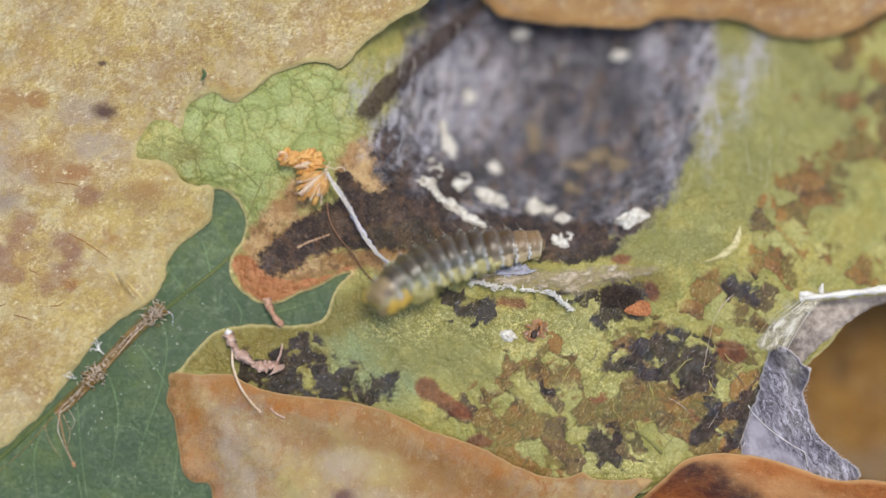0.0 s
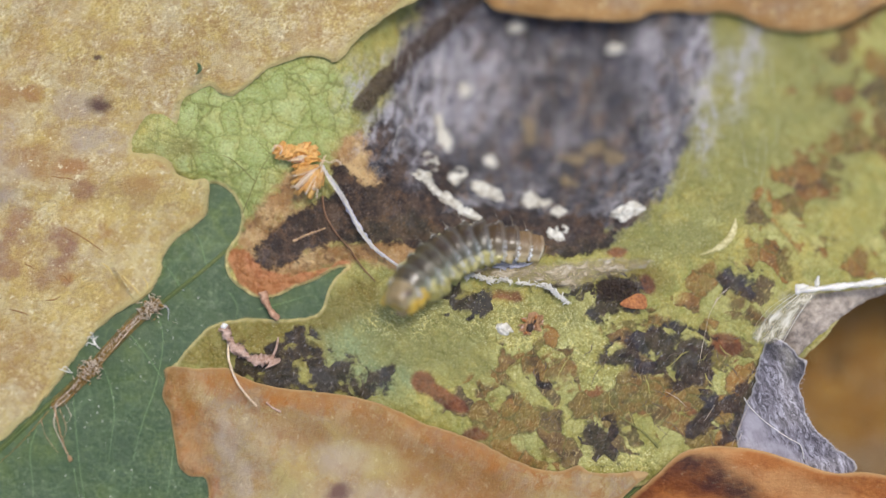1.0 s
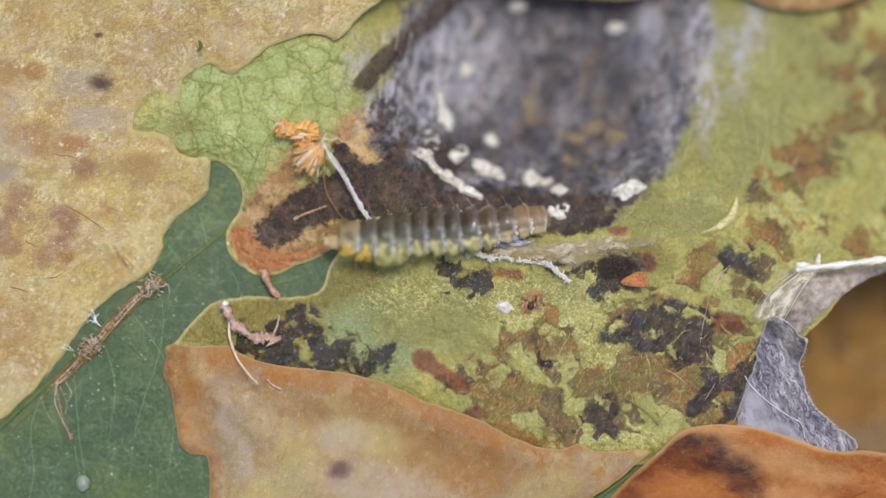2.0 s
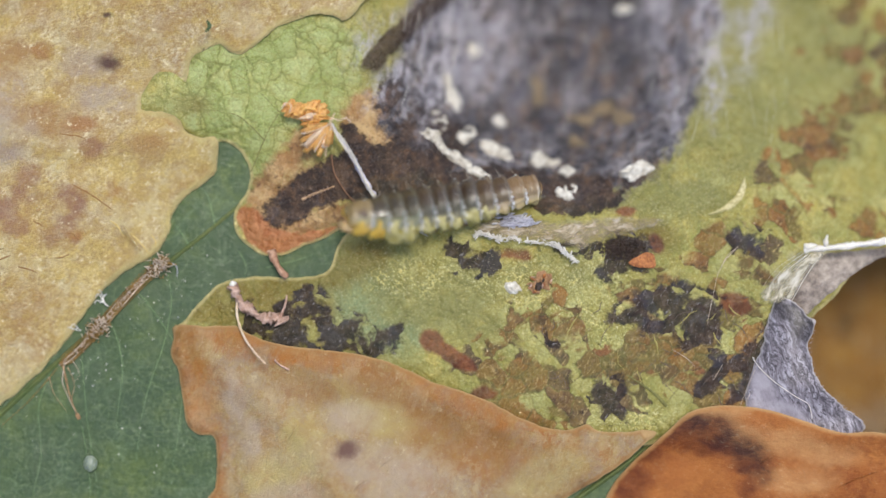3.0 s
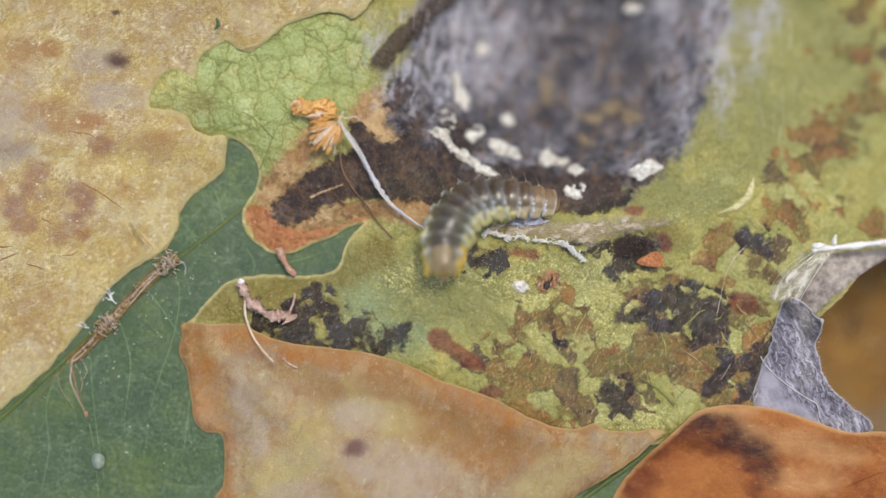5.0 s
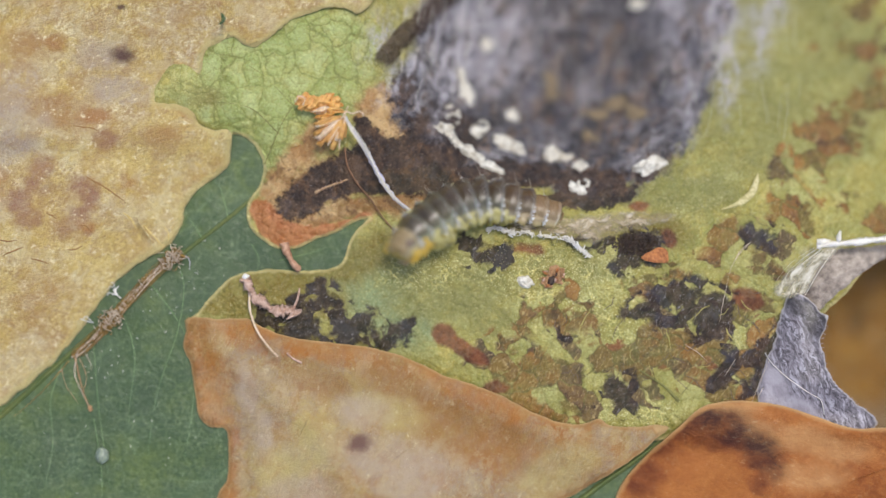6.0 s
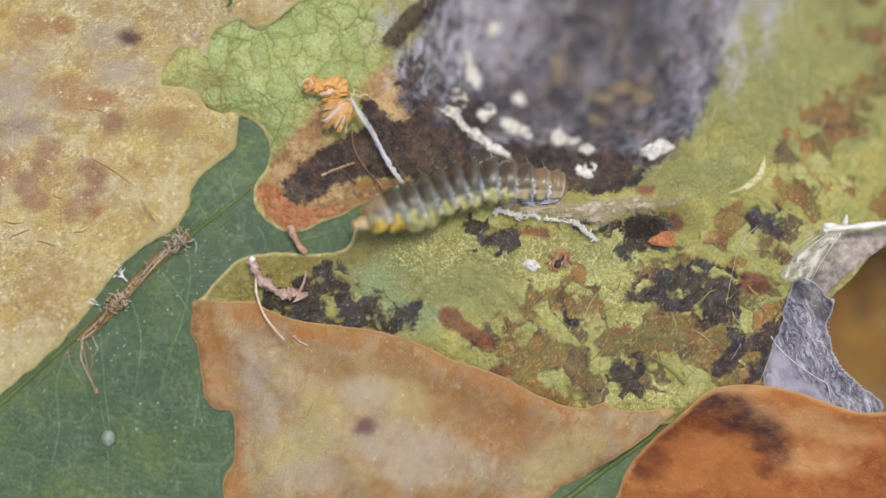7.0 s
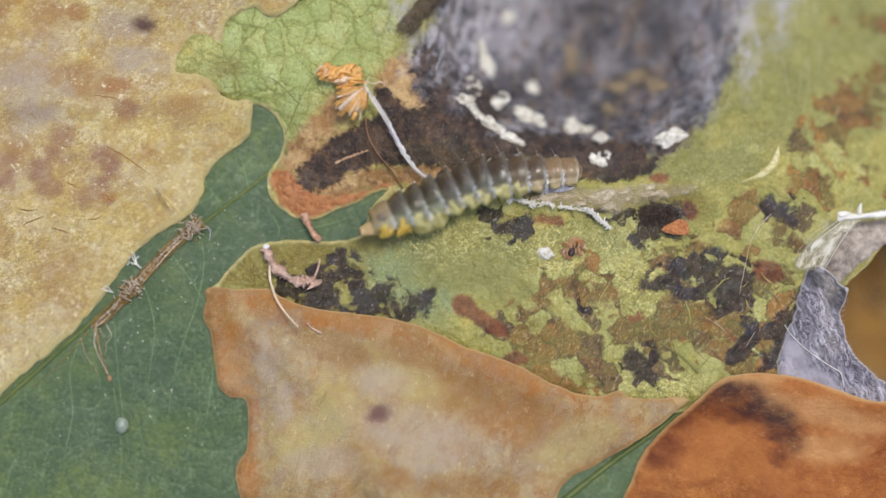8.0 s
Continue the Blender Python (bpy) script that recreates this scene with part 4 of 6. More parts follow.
# ---- the ground and the leaves ----
ground = new("ground", mesh("ground", [(-9e5, -9e5, -14), (9e5, -9e5, -14), (9e5, 9e5, -14), (-9e5, 9e5, -14)], [(0, 1, 2, 3)], M_SOIL))
tagged(ground, "dark brown leaf mould under the leaves", "ground", kind="structure")


def green_z(x, y, r):
    return -0.5 + 0.15 * nz(x, y, 9, 1.0) + 0.07 * nz(x, y, 2.2, 2.0)


def pit_depth(x, y):
    d = math.hypot((x - 4.52) / 6.52, (y - 8.57) / 6.08)
    return smooth(1.3 - d)


def mined_z(x, y, r):
    z = 0.25 * nz(x, y, 7, 3.0) + 0.2 * nz(x, y, 2.0, 4.0) + 0.09 * nz(x, y, 0.8, 5.0)
    z -= 3.9 * pit_depth(x, y) * (1 + 0.15 * nz(x, y, 1.2, 6.0))
    # raised dark fold beside the pit
    ax, ay, bx, by = -2.68, 7.45, 1.93, 12.06
    t = max(0.0, min(1.0, ((x - ax) * (bx - ax) + (y - ay) * (by - ay)) / ((bx - ax) ** 2 + (by - ay) ** 2)))
    d = math.hypot(x - ax - t * (bx - ax), y - ay - t * (by - ay))
    z += 0.5 * math.exp(-(d / 0.45) ** 2)
    # the blade falls away beyond the pit
    z -= 3.2 * smooth((x * 0.5 + y * 0.85 - 5.0) / 12.0) * (1 - 0.8 * pit_depth(x, y))
    z -= 0.25 * math.exp(-r / 0.35)
    # the torn edges lie down on the green leaf
    down = math.exp(-(r / 0.6) ** 2) * smooth((-1.5 - x) / 2.0)
    return z + (green_z(x, y, r) + 0.1 - z) * down


def tan_z(x, y, r):
    z = green_z(x, y, r) + 0.14 + 0.48 * smooth((y - 3.2) / 1.3) + 0.8 * smooth((r - 0.2) / 6) + 0.45 * nz(x, y, 6, 7.0) * smooth(r / 2) + 0.09 * nz(x, y, 1.5, 8.0)
    # crease across the far corner
    d = abs((x - -17.64) * 0.62 - (y - 8.57) * 0.78)
    return z - 0.5 * math.exp(-(d / 0.4) ** 2)


def flap_z(x, y, r):
    # lies on the green leaf at its outer side, on the mined leaf above
    brow = -3.0 - 0.05 * (x + 10.4) - 0.0147 * max(0.0, x + 10.4) ** 2 + 0.0007 * max(0.0, x) ** 3
    base = green_z(x, y, r) + 0.12 + 0.66 * smooth((y - brow + 3.2) / 2.6) * smooth((x + 10.6) / 1.5)
    return base + (2.0 - base * 0.5) * smooth((r - 0.2) / 7) + 0.4 * nz(x, y, 5, 9.0) * smooth(r / 1.5) + 0.24 * nz(x * 0.9 + y * 0.5, y * 0.45 - x * 0.2, 1.0, 10.0) * (0.4 + 0.6 * smooth(r / 1.0))


def rust_z(x, y, r):
    return green_z(x, y, r) + 0.14 + 0.56 * smooth((y + 8.6) / 1.6) + 1.6 * smooth((r - 0.3) / 5) + 0.3 * nz(x, y, 4, 11.0) * smooth(r / 1.5) + 0.08 * nz(x, y, 1.1, 12.0)


def top_z(x, y, r):
    return -2.5 + 1.2 * smooth(r / 4) + 0.3 * nz(x, y, 4, 13.0)


def under_z(x, y, r):
    return -8.0 + 1.6 * nz(x, y, 7, 14.0) + 0.3 * nz(x, y, 2, 15.0)


green_leaf = thing("green_leaf", "living dark green leaf lying under the dead pieces", "leaf", "leaves")
part("blade", sheet("blade", [(-33.39, 3.17), (-15.39, 6.32), (-8.19, 5.87), (-3.24, 3.17), (0.81, -1.78), (5.31, -5.60), (9.70, -5.60), (10.75, -6.61), (9.13, -9.88), (4.86, -19.33), (-8.64, -26.08), (-28.89, -23.83)], green_z, M_GREEN, 0.2, 0.55, 0.08, 1.0), green_leaf)


def on(zf, points, lift):
    """Points of the plan laid on a surface."""
    return [(x, y, zf(x, y, 9.0) + lift) for x, y in spline(points, 0.5)]


part("midrib", tube("midrib", on(green_z, [(-6.84, 2.77), (-8.87, 1.03), (-10.89, -0.58), (-13.14, -2.59), (-15.39, -4.61), (-17.64, -6.66), (-21.02, -9.65)], -0.02), lambda t: 0.07 + 0.05 * t, M_RIB, 8), green_leaf, "olive raised midrib")
part("midrib", tube("midrib", on(green_z, [(10.26, -6.10), (8.23, -7.99), (5.54, -9.97), (2.61, -12.35)], 0.0), lambda t: 0.08 + 0.06 * t, M_RIB, 8), green_leaf, "olive raised midrib")
for path in ([(-8.87, 1.03), (-9.20, 2.27), (-9.76, 2.72), (-10.21, 3.40)], [(-9.88, 0.20), (-10.44, 1.03), (-10.89, 1.26)],
             [(-10.89, -0.58), (-10.62, -1.78), (-10.89, -3.58), (-11.74, -6.28), (-12.24, -10.33)], [(-13.14, -2.59), (-12.58, -4.48), (-12.80, -7.18), (-12.24, -9.43)],
             [(-14.26, -3.58), (-14.04, -6.28), (-13.77, -8.30), (-13.25, -11.45)], [(-15.39, -4.61), (-15.95, -6.28), (-15.84, -8.08), (-16.29, -10.33)],
             [(-7.96, 0.02), (-7.63, -0.65), (-7.96, -1.78)], [(-12.01, -1.55), (-11.12, -2.68), (-10.21, -4.48), (-10.33, -7.18), (-10.89, -9.88)], [(-6.84, -0.65), (-5.49, -0.32), (-4.59, 0.02)]):
    part("side_vein", tube("side_vein", on(green_z, path, -0.012), lambda t: 0.026 * (1 - 0.6 * t), M_PALE_VEIN, 6), green_leaf)

mined_leaf = thing("mined_leaf", "yellow-green leaf eaten to its veins, brown-blotched, with a grey sunken pit", "leaf", "leaves")
MINED = [
    (2.61, 18.92), (-1.89, 16.67), (-5.04, 11.50), (-10.21, 9.47), (-12.35, 7.22), (-12.80, 5.42), (-11.12, 4.52), (-9.31, 4.12), (-8.69, 4.41),
    (-8.01, 4.16), (-7.58, 3.58), (-7.47, 2.83), (-7.74, 2.16), (-8.10, 1.60), (-8.08, 0.92), (-7.74, 0.36), (-7.15, -0.04), (-6.50, -0.20),
    (-5.94, -0.11), (-5.38, 0.20), (-4.48, 0.52), (-3.87, 0.88), (-3.19, 1.08), (-3.65, 0.70), (-4.05, 0.02), (-4.32, -0.74), (-5.04, -1.01),
    (-5.94, -1.06), (-6.61, -1.01), (-7.29, -1.01), (-7.92, -1.10), (-8.75, -1.33), (-9.43, -2.00), (-10.04, -2.72), (-10.44, -3.06), (-9.88, -3.26),
    (-7.96, -3.35), (-6.39, -4.07), (-3.24, -4.52), (-0.54, -5.47), (1.48, -6.19), (3.28, -7.00), (5.08, -7.51), (6.43, -7.58), (8.46, -7.74), (10.15, -6.84), (12.29, -6.84), (13.63, -4.48), (14.42, -3.13), (14.94, -2.68), (15.88, -1.82),
    (16.79, -0.83), (18.81, 0.25), (25.11, 2.05), (25.11, 18.92)]
STAINS = {"mint": MINT, "fresh": FRESH, "dull": DULL, "olive": OLIVE, "brown": BROWN + BROWN_FAR, "rust": RUST, "tan": TAN, "orange": ORANGE, "pit": PIT, "crust": CRUST, "black": BLACK, "silk": SILK, "fold": FOLD, "gold_glint": GOLD_GLINT}
part("blade", sheet("blade", MINED, mined_z, M_MINED, 0.14, 0.3, 0.06, 2.0, stains=STAINS), mined_leaf)
part("midrib", tube("midrib", on(mined_z, [(9.13, -6.17), (8.57, -5.60), (7.56, -4.93)], 0.02), lambda t: 0.07 * (1 - 0.7 * t), M_VEIN, 6), mined_leaf)
for path in ([(-7.40, 3.17), (-6.61, 4.97), (-5.49, 6.55), (-4.14, 8.57)], [(-6.84, 4.41), (-7.96, 5.42), (-9.31, 5.65)], [(-6.28, 5.54), (-7.51, 6.77), (-8.64, 7.45)],
             [(8.91, -6.28), (10.48, -4.48), (12.29, -2.23)], [(4.86, -2.23), (6.21, -2.90), (7.33, -4.48)]):
    part("side_vein", tube("side_vein", on(mined_z, path, -0.018), lambda t: 0.022 * (1 - 0.5 * t), M_VEIN, 6), mined_leaf)
vr = random.Random(9)
# wrinkled dead veins and the yellow ones still alive in the blotched corner
for k in range(46):
    x, y = vr.uniform(3.96, 12.51), vr.uniform(-6.28, -1.78)
    a, L = radians(vr.choice((55, -50, 40, -65, 20)) + vr.uniform(-25, 25)), vr.uniform(0.35, 1.1)
    bend = vr.uniform(-0.2, 0.2)
    path = [(x, y), (x + L / 2 * math.cos(a) - bend * math.sin(a), y + L / 2 * math.sin(a) + bend * math.cos(a)), (x + L * math.cos(a), y + L * math.sin(a))]
    dead = k % 5 != 0
    w = vr.uniform(0.007, 0.018)
    part("dead_vein" if dead else "vein", tube("vein", [(p[0] + 0.03 * vr.uniform(-1, 1), p[1] + 0.03 * vr.uniform(-1, 1), mined_z(p[0], p[1], 9.0) + 0.01) for p in spline(path, 0.12)], lambda t, w=w: w * (0.4 + math.sin(math.pi * t)), M_DEAD_VEIN if dead else M_LIVE_VEIN, 5, 0.08, 0.8, k), mined_leaf)
part("torn_stalk", tube("torn_stalk", [(*p, z) for p, z in (((-6.57, 0.07), 0.1), ((-6.46, -0.32), 0.12), ((-6.23, -0.74), 0.2), ((-5.96, -1.03), 0.12))], lambda t: 0.17 - 0.07 * t + 0.03 * math.sin(9 * t), M_STALK, 10, 0.06, 0.5), mined_leaf, "shrivelled pinkish brown stalk")

tan_leaf = thing("dead_leaf", "tan dead leaf, blotched and papery with a torn edge", "leaf", "leaves")
TAN_EDGE = [
    (1.48, 14.42), (-0.11, 11.92), (-1.46, 11.07), (-2.59, 10.24), (-3.60, 9.20), (-4.05, 9.36), (-4.77, 9.43), (-5.49, 9.25), (-6.39, 8.89), (-7.18, 8.26),
    (-7.74, 7.85), (-8.19, 7.92), (-8.64, 8.19), (-9.20, 8.03), (-9.72, 7.67), (-9.97, 6.82), (-10.33, 6.55), (-10.89, 6.48), (-11.45, 6.21), (-11.77, 5.65),
    (-10.89, 5.56), (-10.33, 5.31), (-9.99, 4.79), (-9.43, 4.54), (-8.87, 4.59), (-8.69, 4.30), (-8.82, 3.44), (-9.09, 2.90), (-10.21, 2.05),
    (-10.62, 1.37), (-10.69, 0.88), (-11.12, 0.02), (-12.20, -0.65), (-13.14, -1.33), (-13.81, -2.11), (-14.71, -3.40), (-15.84, -4.75), (-16.96, -5.76), (-18.09, -6.66),
    (-20.34, -8.75), (-26.64, -12.58), (-31.14, 3.17), (-28.89, 18.92)]
part("blade", sheet("blade", TAN_EDGE, tan_z, M_TAN, 0.14, 0.4, 0.06, 3.0), tan_leaf)
flap = thing("dead_leaf", "brown and buff dead leaf flap with an orange edge", "leaf", "leaves")
FLAP_EDGE = [
    (-10.44, -2.95), (-9.09, -2.97), (-7.96, -2.97), (-7.40, -3.31), (-6.39, -3.65), (-5.04, -3.85), (-3.24, -4.07), (-1.89, -4.41), (-0.54, -5.02), (0.00, -5.26),
    (1.03, -5.56), (2.16, -6.01), (3.28, -6.61), (4.30, -7.00), (5.20, -7.11), (5.94, -6.88), (6.43, -7.15), (7.33, -7.20), (8.23, -7.11), (8.73, -7.22),
    (8.23, -7.67), (7.33, -8.44), (6.21, -9.20), (5.08, -9.92), (3.51, -11.23), (2.61, -15.95), (-6.39, -18.20), (-8.64, -12.58), (-9.27, -10.33), (-8.87, -9.43),
    (-8.80, -8.53), (-8.91, -7.40), (-9.54, -7.31), (-9.99, -6.86), (-10.10, -6.17), (-10.26, -5.20), (-10.33, -4.70), (-10.62, -4.14), (-10.51, -3.46)]


def flap_rim(x, y):
    return min(math.hypot(x - p[0], y - p[1]) for p in spline(FLAP_EDGE, 0.3, True))


part("blade", sheet("blade", FLAP_EDGE, flap_z, M_FLAP, 0.14, 0.4, 0.035, 4.0), flap)

rust_flap = thing("dead_leaf", "rust-brown dead leaf flap with a dark stain", "leaf", "leaves")
part("blade", sheet("blade", [(9.99, -6.43), (10.75, -6.21), (11.72, -6.14), (13.18, -6.32), (14.54, -6.73), (16.11, -7.22), (18.36, -7.36), (25.11, -9.20), (25.11, -19.33), (8.23, -19.33),
                              (6.21, -12.58), (6.61, -10.33), (7.00, -9.38), (8.01, -8.26), (8.91, -7.40)], rust_z, M_RUST, 0.1, 0.4, 0.015, 5.0), rust_flap)

top_leaf = thing("dead_leaf", "ochre dead leaf edge overhanging the pit", "leaf", "leaves")
part("blade", sheet("blade", [(2.36, 11.92), (3.04, 11.43), (4.84, 11.18), (6.41, 11.07), (8.21, 11.03), (9.56, 11.43), (11.14, 11.36), (12.26, 11.36), (13.16, 11.03), (14.06, 10.69), (15.64, 10.57),
                              (17.21, 10.91), (18.81, 11.72), (25.11, 13.30), (25.11, 23.42), (0.36, 23.42), (1.26, 13.97)], top_z, M_TOP, 0.14, 0.5, 0.06, 6.0), top_leaf)

under_leaf = thing("dead_leaf", "dark amber dead leaf far below the hole", "leaf", "leaves")
part("blade", sheet("blade", [(2.61, -23.83), (0.36, 0.92), (11.61, 14.42), (34.11, 12.17), (38.61, -10.33), (27.36, -26.08)], under_z, M_UNDER, 0.2, 1.0, 0.1, 7.0), under_leaf)


def own_veins(leaf, zf, rimmed, paths, mat, w=0.06):
    """Low veins of the leaf's own tissue."""
    for path in paths:
        me = tube("vein", [(x, y, zf(x, y, rimmed) - 0.03) for x, y in spline(path, 0.5)], lambda t: w * (1 - 0.6 * t), mat, 6)
        me.attributes.new("rim", "FLOAT", "POINT").data.foreach_set("value", np.full(len(me.vertices), 9.0, np.float32))
        part("vein", me, leaf)


own_veins(tan_leaf, tan_z, 9.0, ([(-19.44, 7.00), (-17.64, 8.53), (-16.29, 9.70), (-14.49, 11.27)], [(-12.46, 1.03), (-11.90, 0.25), (-11.74, 0.02)]), M_TAN, 0.05)
own_veins(flap, lambda x, y, r: flap_z(x, y, flap_rim(x, y)), 9.0, ([(-7.06, -11.00), (-5.94, -7.63), (-4.37, -5.38)], [(-5.04, -11.23), (-1.89, -8.30), (1.48, -6.84)], [(0.36, -11.23), (3.73, -8.98), (6.21, -8.08)]), M_FLAP, 0.06)
own_veins(rust_flap, rust_z, 2.2, ([(10.48, -11.68), (11.61, -9.43), (13.41, -8.08)], [(14.31, -11.68), (15.66, -9.65), (17.46, -8.75)]), M_RUST)
own_veins(top_leaf, top_z, 2.4, ([(4.86, 16.67), (6.21, 14.42), (7.11, 13.30)], [(11.61, 16.67), (12.51, 14.42), (13.41, 13.30)]), M_TOP)
own_veins(under_leaf, under_z, 9.0, ([(9.36, -10.33), (16.11, -3.58), (25.11, 3.17)], [(13.86, -5.83), (18.36, -6.28), (22.86, -8.08)], [(16.11, -3.58), (16.56, -0.20), (17.46, 3.17)]), M_UNDER, 0.2)
M_CREASE = plain_material("brown crease", srgb(140, 102, 60), srgb(178, 136, 86), 0.15, 0.7, 0.3, 0.03)
M_PALE_CREASE = plain_material("pale crease", srgb(214, 186, 110), srgb(240, 220, 150), 0.15, 0.5, 0.3, 0.03)


def tan_rim(x, y):
    return min(math.hypot(x - p[0], y - p[1]) for p in spline(TAN_EDGE, 0.4, True))


for k, path in enumerate(([(-14.47, 2.65), (-13.80, 2.31), (-12.89, 1.61)],
                           [(-14.68, 0.73), (-14.46, 0.68), (-14.17, 0.40)],
                           [(-17.70, -0.47), (-17.31, -0.30), (-16.92, -0.15)],
                           [(-16.64, -0.63), (-16.24, -0.71), (-15.90, -0.88)],
                           [(-15.24, -0.25), (-14.90, -0.22), (-14.62, -0.09)],
                           [(-16.03, 1.23), (-15.81, 1.09), (-15.67, 1.01)],
                           [(-14.94, 4.66), (-14.38, 4.61), (-13.93, 4.48)],
                           [(-17.93, 0.14), (-17.60, 0.07), (-17.15, 0.12)],
                           [(-12.21, 0.75), (-11.87, 0.36), (-11.42, -0.14)],
                           [(-11.42, 0.70), (-11.25, 0.43), (-11.19, 0.14)],
                           [(-13.00, 1.25), (-12.66, 0.92), (-12.49, 0.58)])):
    fold = [(x + 0.05 * nz(x, y, 0.3, 40.0), y + 0.05 * nz(x, y, 0.3, 41.0), tan_z(x, y, tan_rim(x, y)) - 0.005) for x, y in spline(path, 0.15)]
    part("crease", tube("crease", fold, lambda t: 0.028 * math.sin(math.pi * min(1.0, 0.1 + 0.9 * t)) + 0.006, M_PALE_CREASE if k > 7 else M_CREASE, 5, 0.1, 0.7, k), tan_leaf)
fragment = new("leaf_fragment", sheet("leaf_fragment", [(-9.04, 9.11), (-8.87, 8.93), (-8.91, 8.75), (-9.13, 8.62), (-9.04, 8.84)], lambda x, y, r: tan_z(x, y, 4.0) + 0.16, M_GREEN, 0.04, 0.1, 0.02, 31.0, 0.05))
tagged(fragment, "tiny dark green leaf fragment on the tan leaf", "leaf fragment")


# ---- grey scrap and silk at the hole ----
def scrap_z(x, y, r):
    return 0.05 + 0.5 * smooth((y - -6.84) / 1.6) * smooth((x - 12.29) / 2.0) + 0.07 * nz(x, y, 1.2, 16.0) - 0.1 * math.exp(-r / 0.3)


scrap = thing("leaf_scrap", "curled grey scrap of skeletonised leaf beside the hole", "leaf scrap")
part("blade", sheet("blade", [(13.52, -1.87), (14.13, -2.00), (14.76, -2.59), (15.03, -2.75), (14.87, -3.24), (14.76, -3.85), (14.92, -4.66), (15.34, -5.51), (16.11, -6.14), (16.96, -6.82), (16.92, -7.27),
                              (15.43, -7.51), (13.86, -7.29), (12.40, -6.61), (12.40, -5.04), (12.62, -4.48), (13.00, -3.58), (13.14, -2.72)], scrap_z, M_SCRAP, 0.08, 0.25, 0.09, 8.0, 0.1), scrap)
part("pale_crease", tube("pale_crease", on(scrap_z, [(12.55, -4.21), (12.78, -4.59), (13.41, -5.20), (14.31, -5.83), (14.76, -6.10), (14.92, -6.68)], 0.03), lambda t: 0.017, M_SILK, 6, 0.1, 0.6), scrap, "thin whitish crease")
rng = random.Random(4)
for k, (x, y) in enumerate(spline([(14.94, -3.13), (14.78, -3.85), (14.92, -4.66), (15.34, -5.51), (16.11, -6.14), (16.92, -6.77)], 0.16)):
    a, z = radians(rng.uniform(-50, 60)), scrap_z(x, y, 0.2)
    part("hair", tube("hair", [(x - 0.05, y, z), (x + 0.05 * math.cos(a), y + 0.05 * math.sin(a), z + 0.03), (x + rng.uniform(0.05, 0.12) * math.cos(a), y + 0.1 * math.sin(a), z)], lambda t: 0.009 * (1.2 - t), M_STRAND, 4), scrap)

silk_band = thing("silk_band", "twisted white silk band tied to the leaf edge", "silk")
part("rope", tube("rope", [(*p, z) for p, z in (((14.49, 0.02), 0.8), ((15.03, 0.09), 0.85), ((15.88, 0.16), 0.9), ((17.01, 0.29), 0.95), ((19.26, 0.58), 1.0), ((22.86, 0.92), 1.0))], lambda t: 0.11 + 0.09 * t + 0.02 * math.sin(t * 40), M_SILK, 9, 0.12, 0.7), silk_band)
part("knot", merge("knot", [lump((*(14.71, 0.16), 0.9), (0.28, 0.16, 0.14), 10, 1.0, 0.6), lump((*(15.34, 0.38), 0.95), (0.09, 0.24, 0.1), -10, 2.0, 0.6)], M_SILK), silk_band, "matted white silk knot")
for k in range(11):
    f = k / 10
    a = (14.40 + f * 0.77, -0.09 + rng.uniform(-0.05, 0.05))
    b = (13.00 + f * 0.94 + rng.uniform(-0.1, 0.1), -1.33 - f * 0.67 + rng.uniform(-0.3, 0.3))
    m = ((a[0] + b[0]) / 2 - 0.12 + 0.12 * f, (a[1] + b[1]) / 2 + 0.1)
    w = rng.choice((0.005, 0.007, 0.014))
    part("strand", tube("strand", [(*a, 0.8), (*m, 0.62), (*b, 0.28)], lambda t, w=w: w * (1 - 0.4 * t), M_SILK, 6, 0.15, 0.5, k), silk_band)


def film_z(x, y, r):
    return mined_z(x, y, 9.0) + 0.3 + 0.08 * nz(x, y, 0.8, 17.0)


def fan_z(x, y, r):
    return 0.35 + 0.45 * smooth((y - -2.00) / 2.0) + 0.06 * nz(x, y, 0.7, 18.0)


part("fan", sheet("fan", [(14.58, 0.02), (15.43, -0.02), (14.76, -0.88), (14.04, -2.00), (13.23, -2.11), (12.78, -1.78), (13.23, -1.06), (14.04, -0.47)], fan_z, M_FAN, 0.03, 0.2, 0.05, 9.0, 0.1), silk_band, "thin streaked silk fan")
part("membrane", sheet("membrane", [(13.81, -1.87), (14.49, -0.92), (15.16, -0.20), (16.34, -0.02), (17.64, 0.11), (20.61, 0.52), (20.61, 0.38), (18.36, -0.11), (17.12, -0.61), (16.11, -1.33), (15.25, -2.05), (14.54, -2.59)], lambda x, y, r: mined_z(x, y, 9.0) + 0.1 + 0.2 * smooth(r / 0.5) + 0.12 * nz(x, y, 0.6, 19.0), M_VEIL, 0.04, 0.2, 0.06, 14.0, 0.1), silk_band, "wrinkled grey-brown membrane")

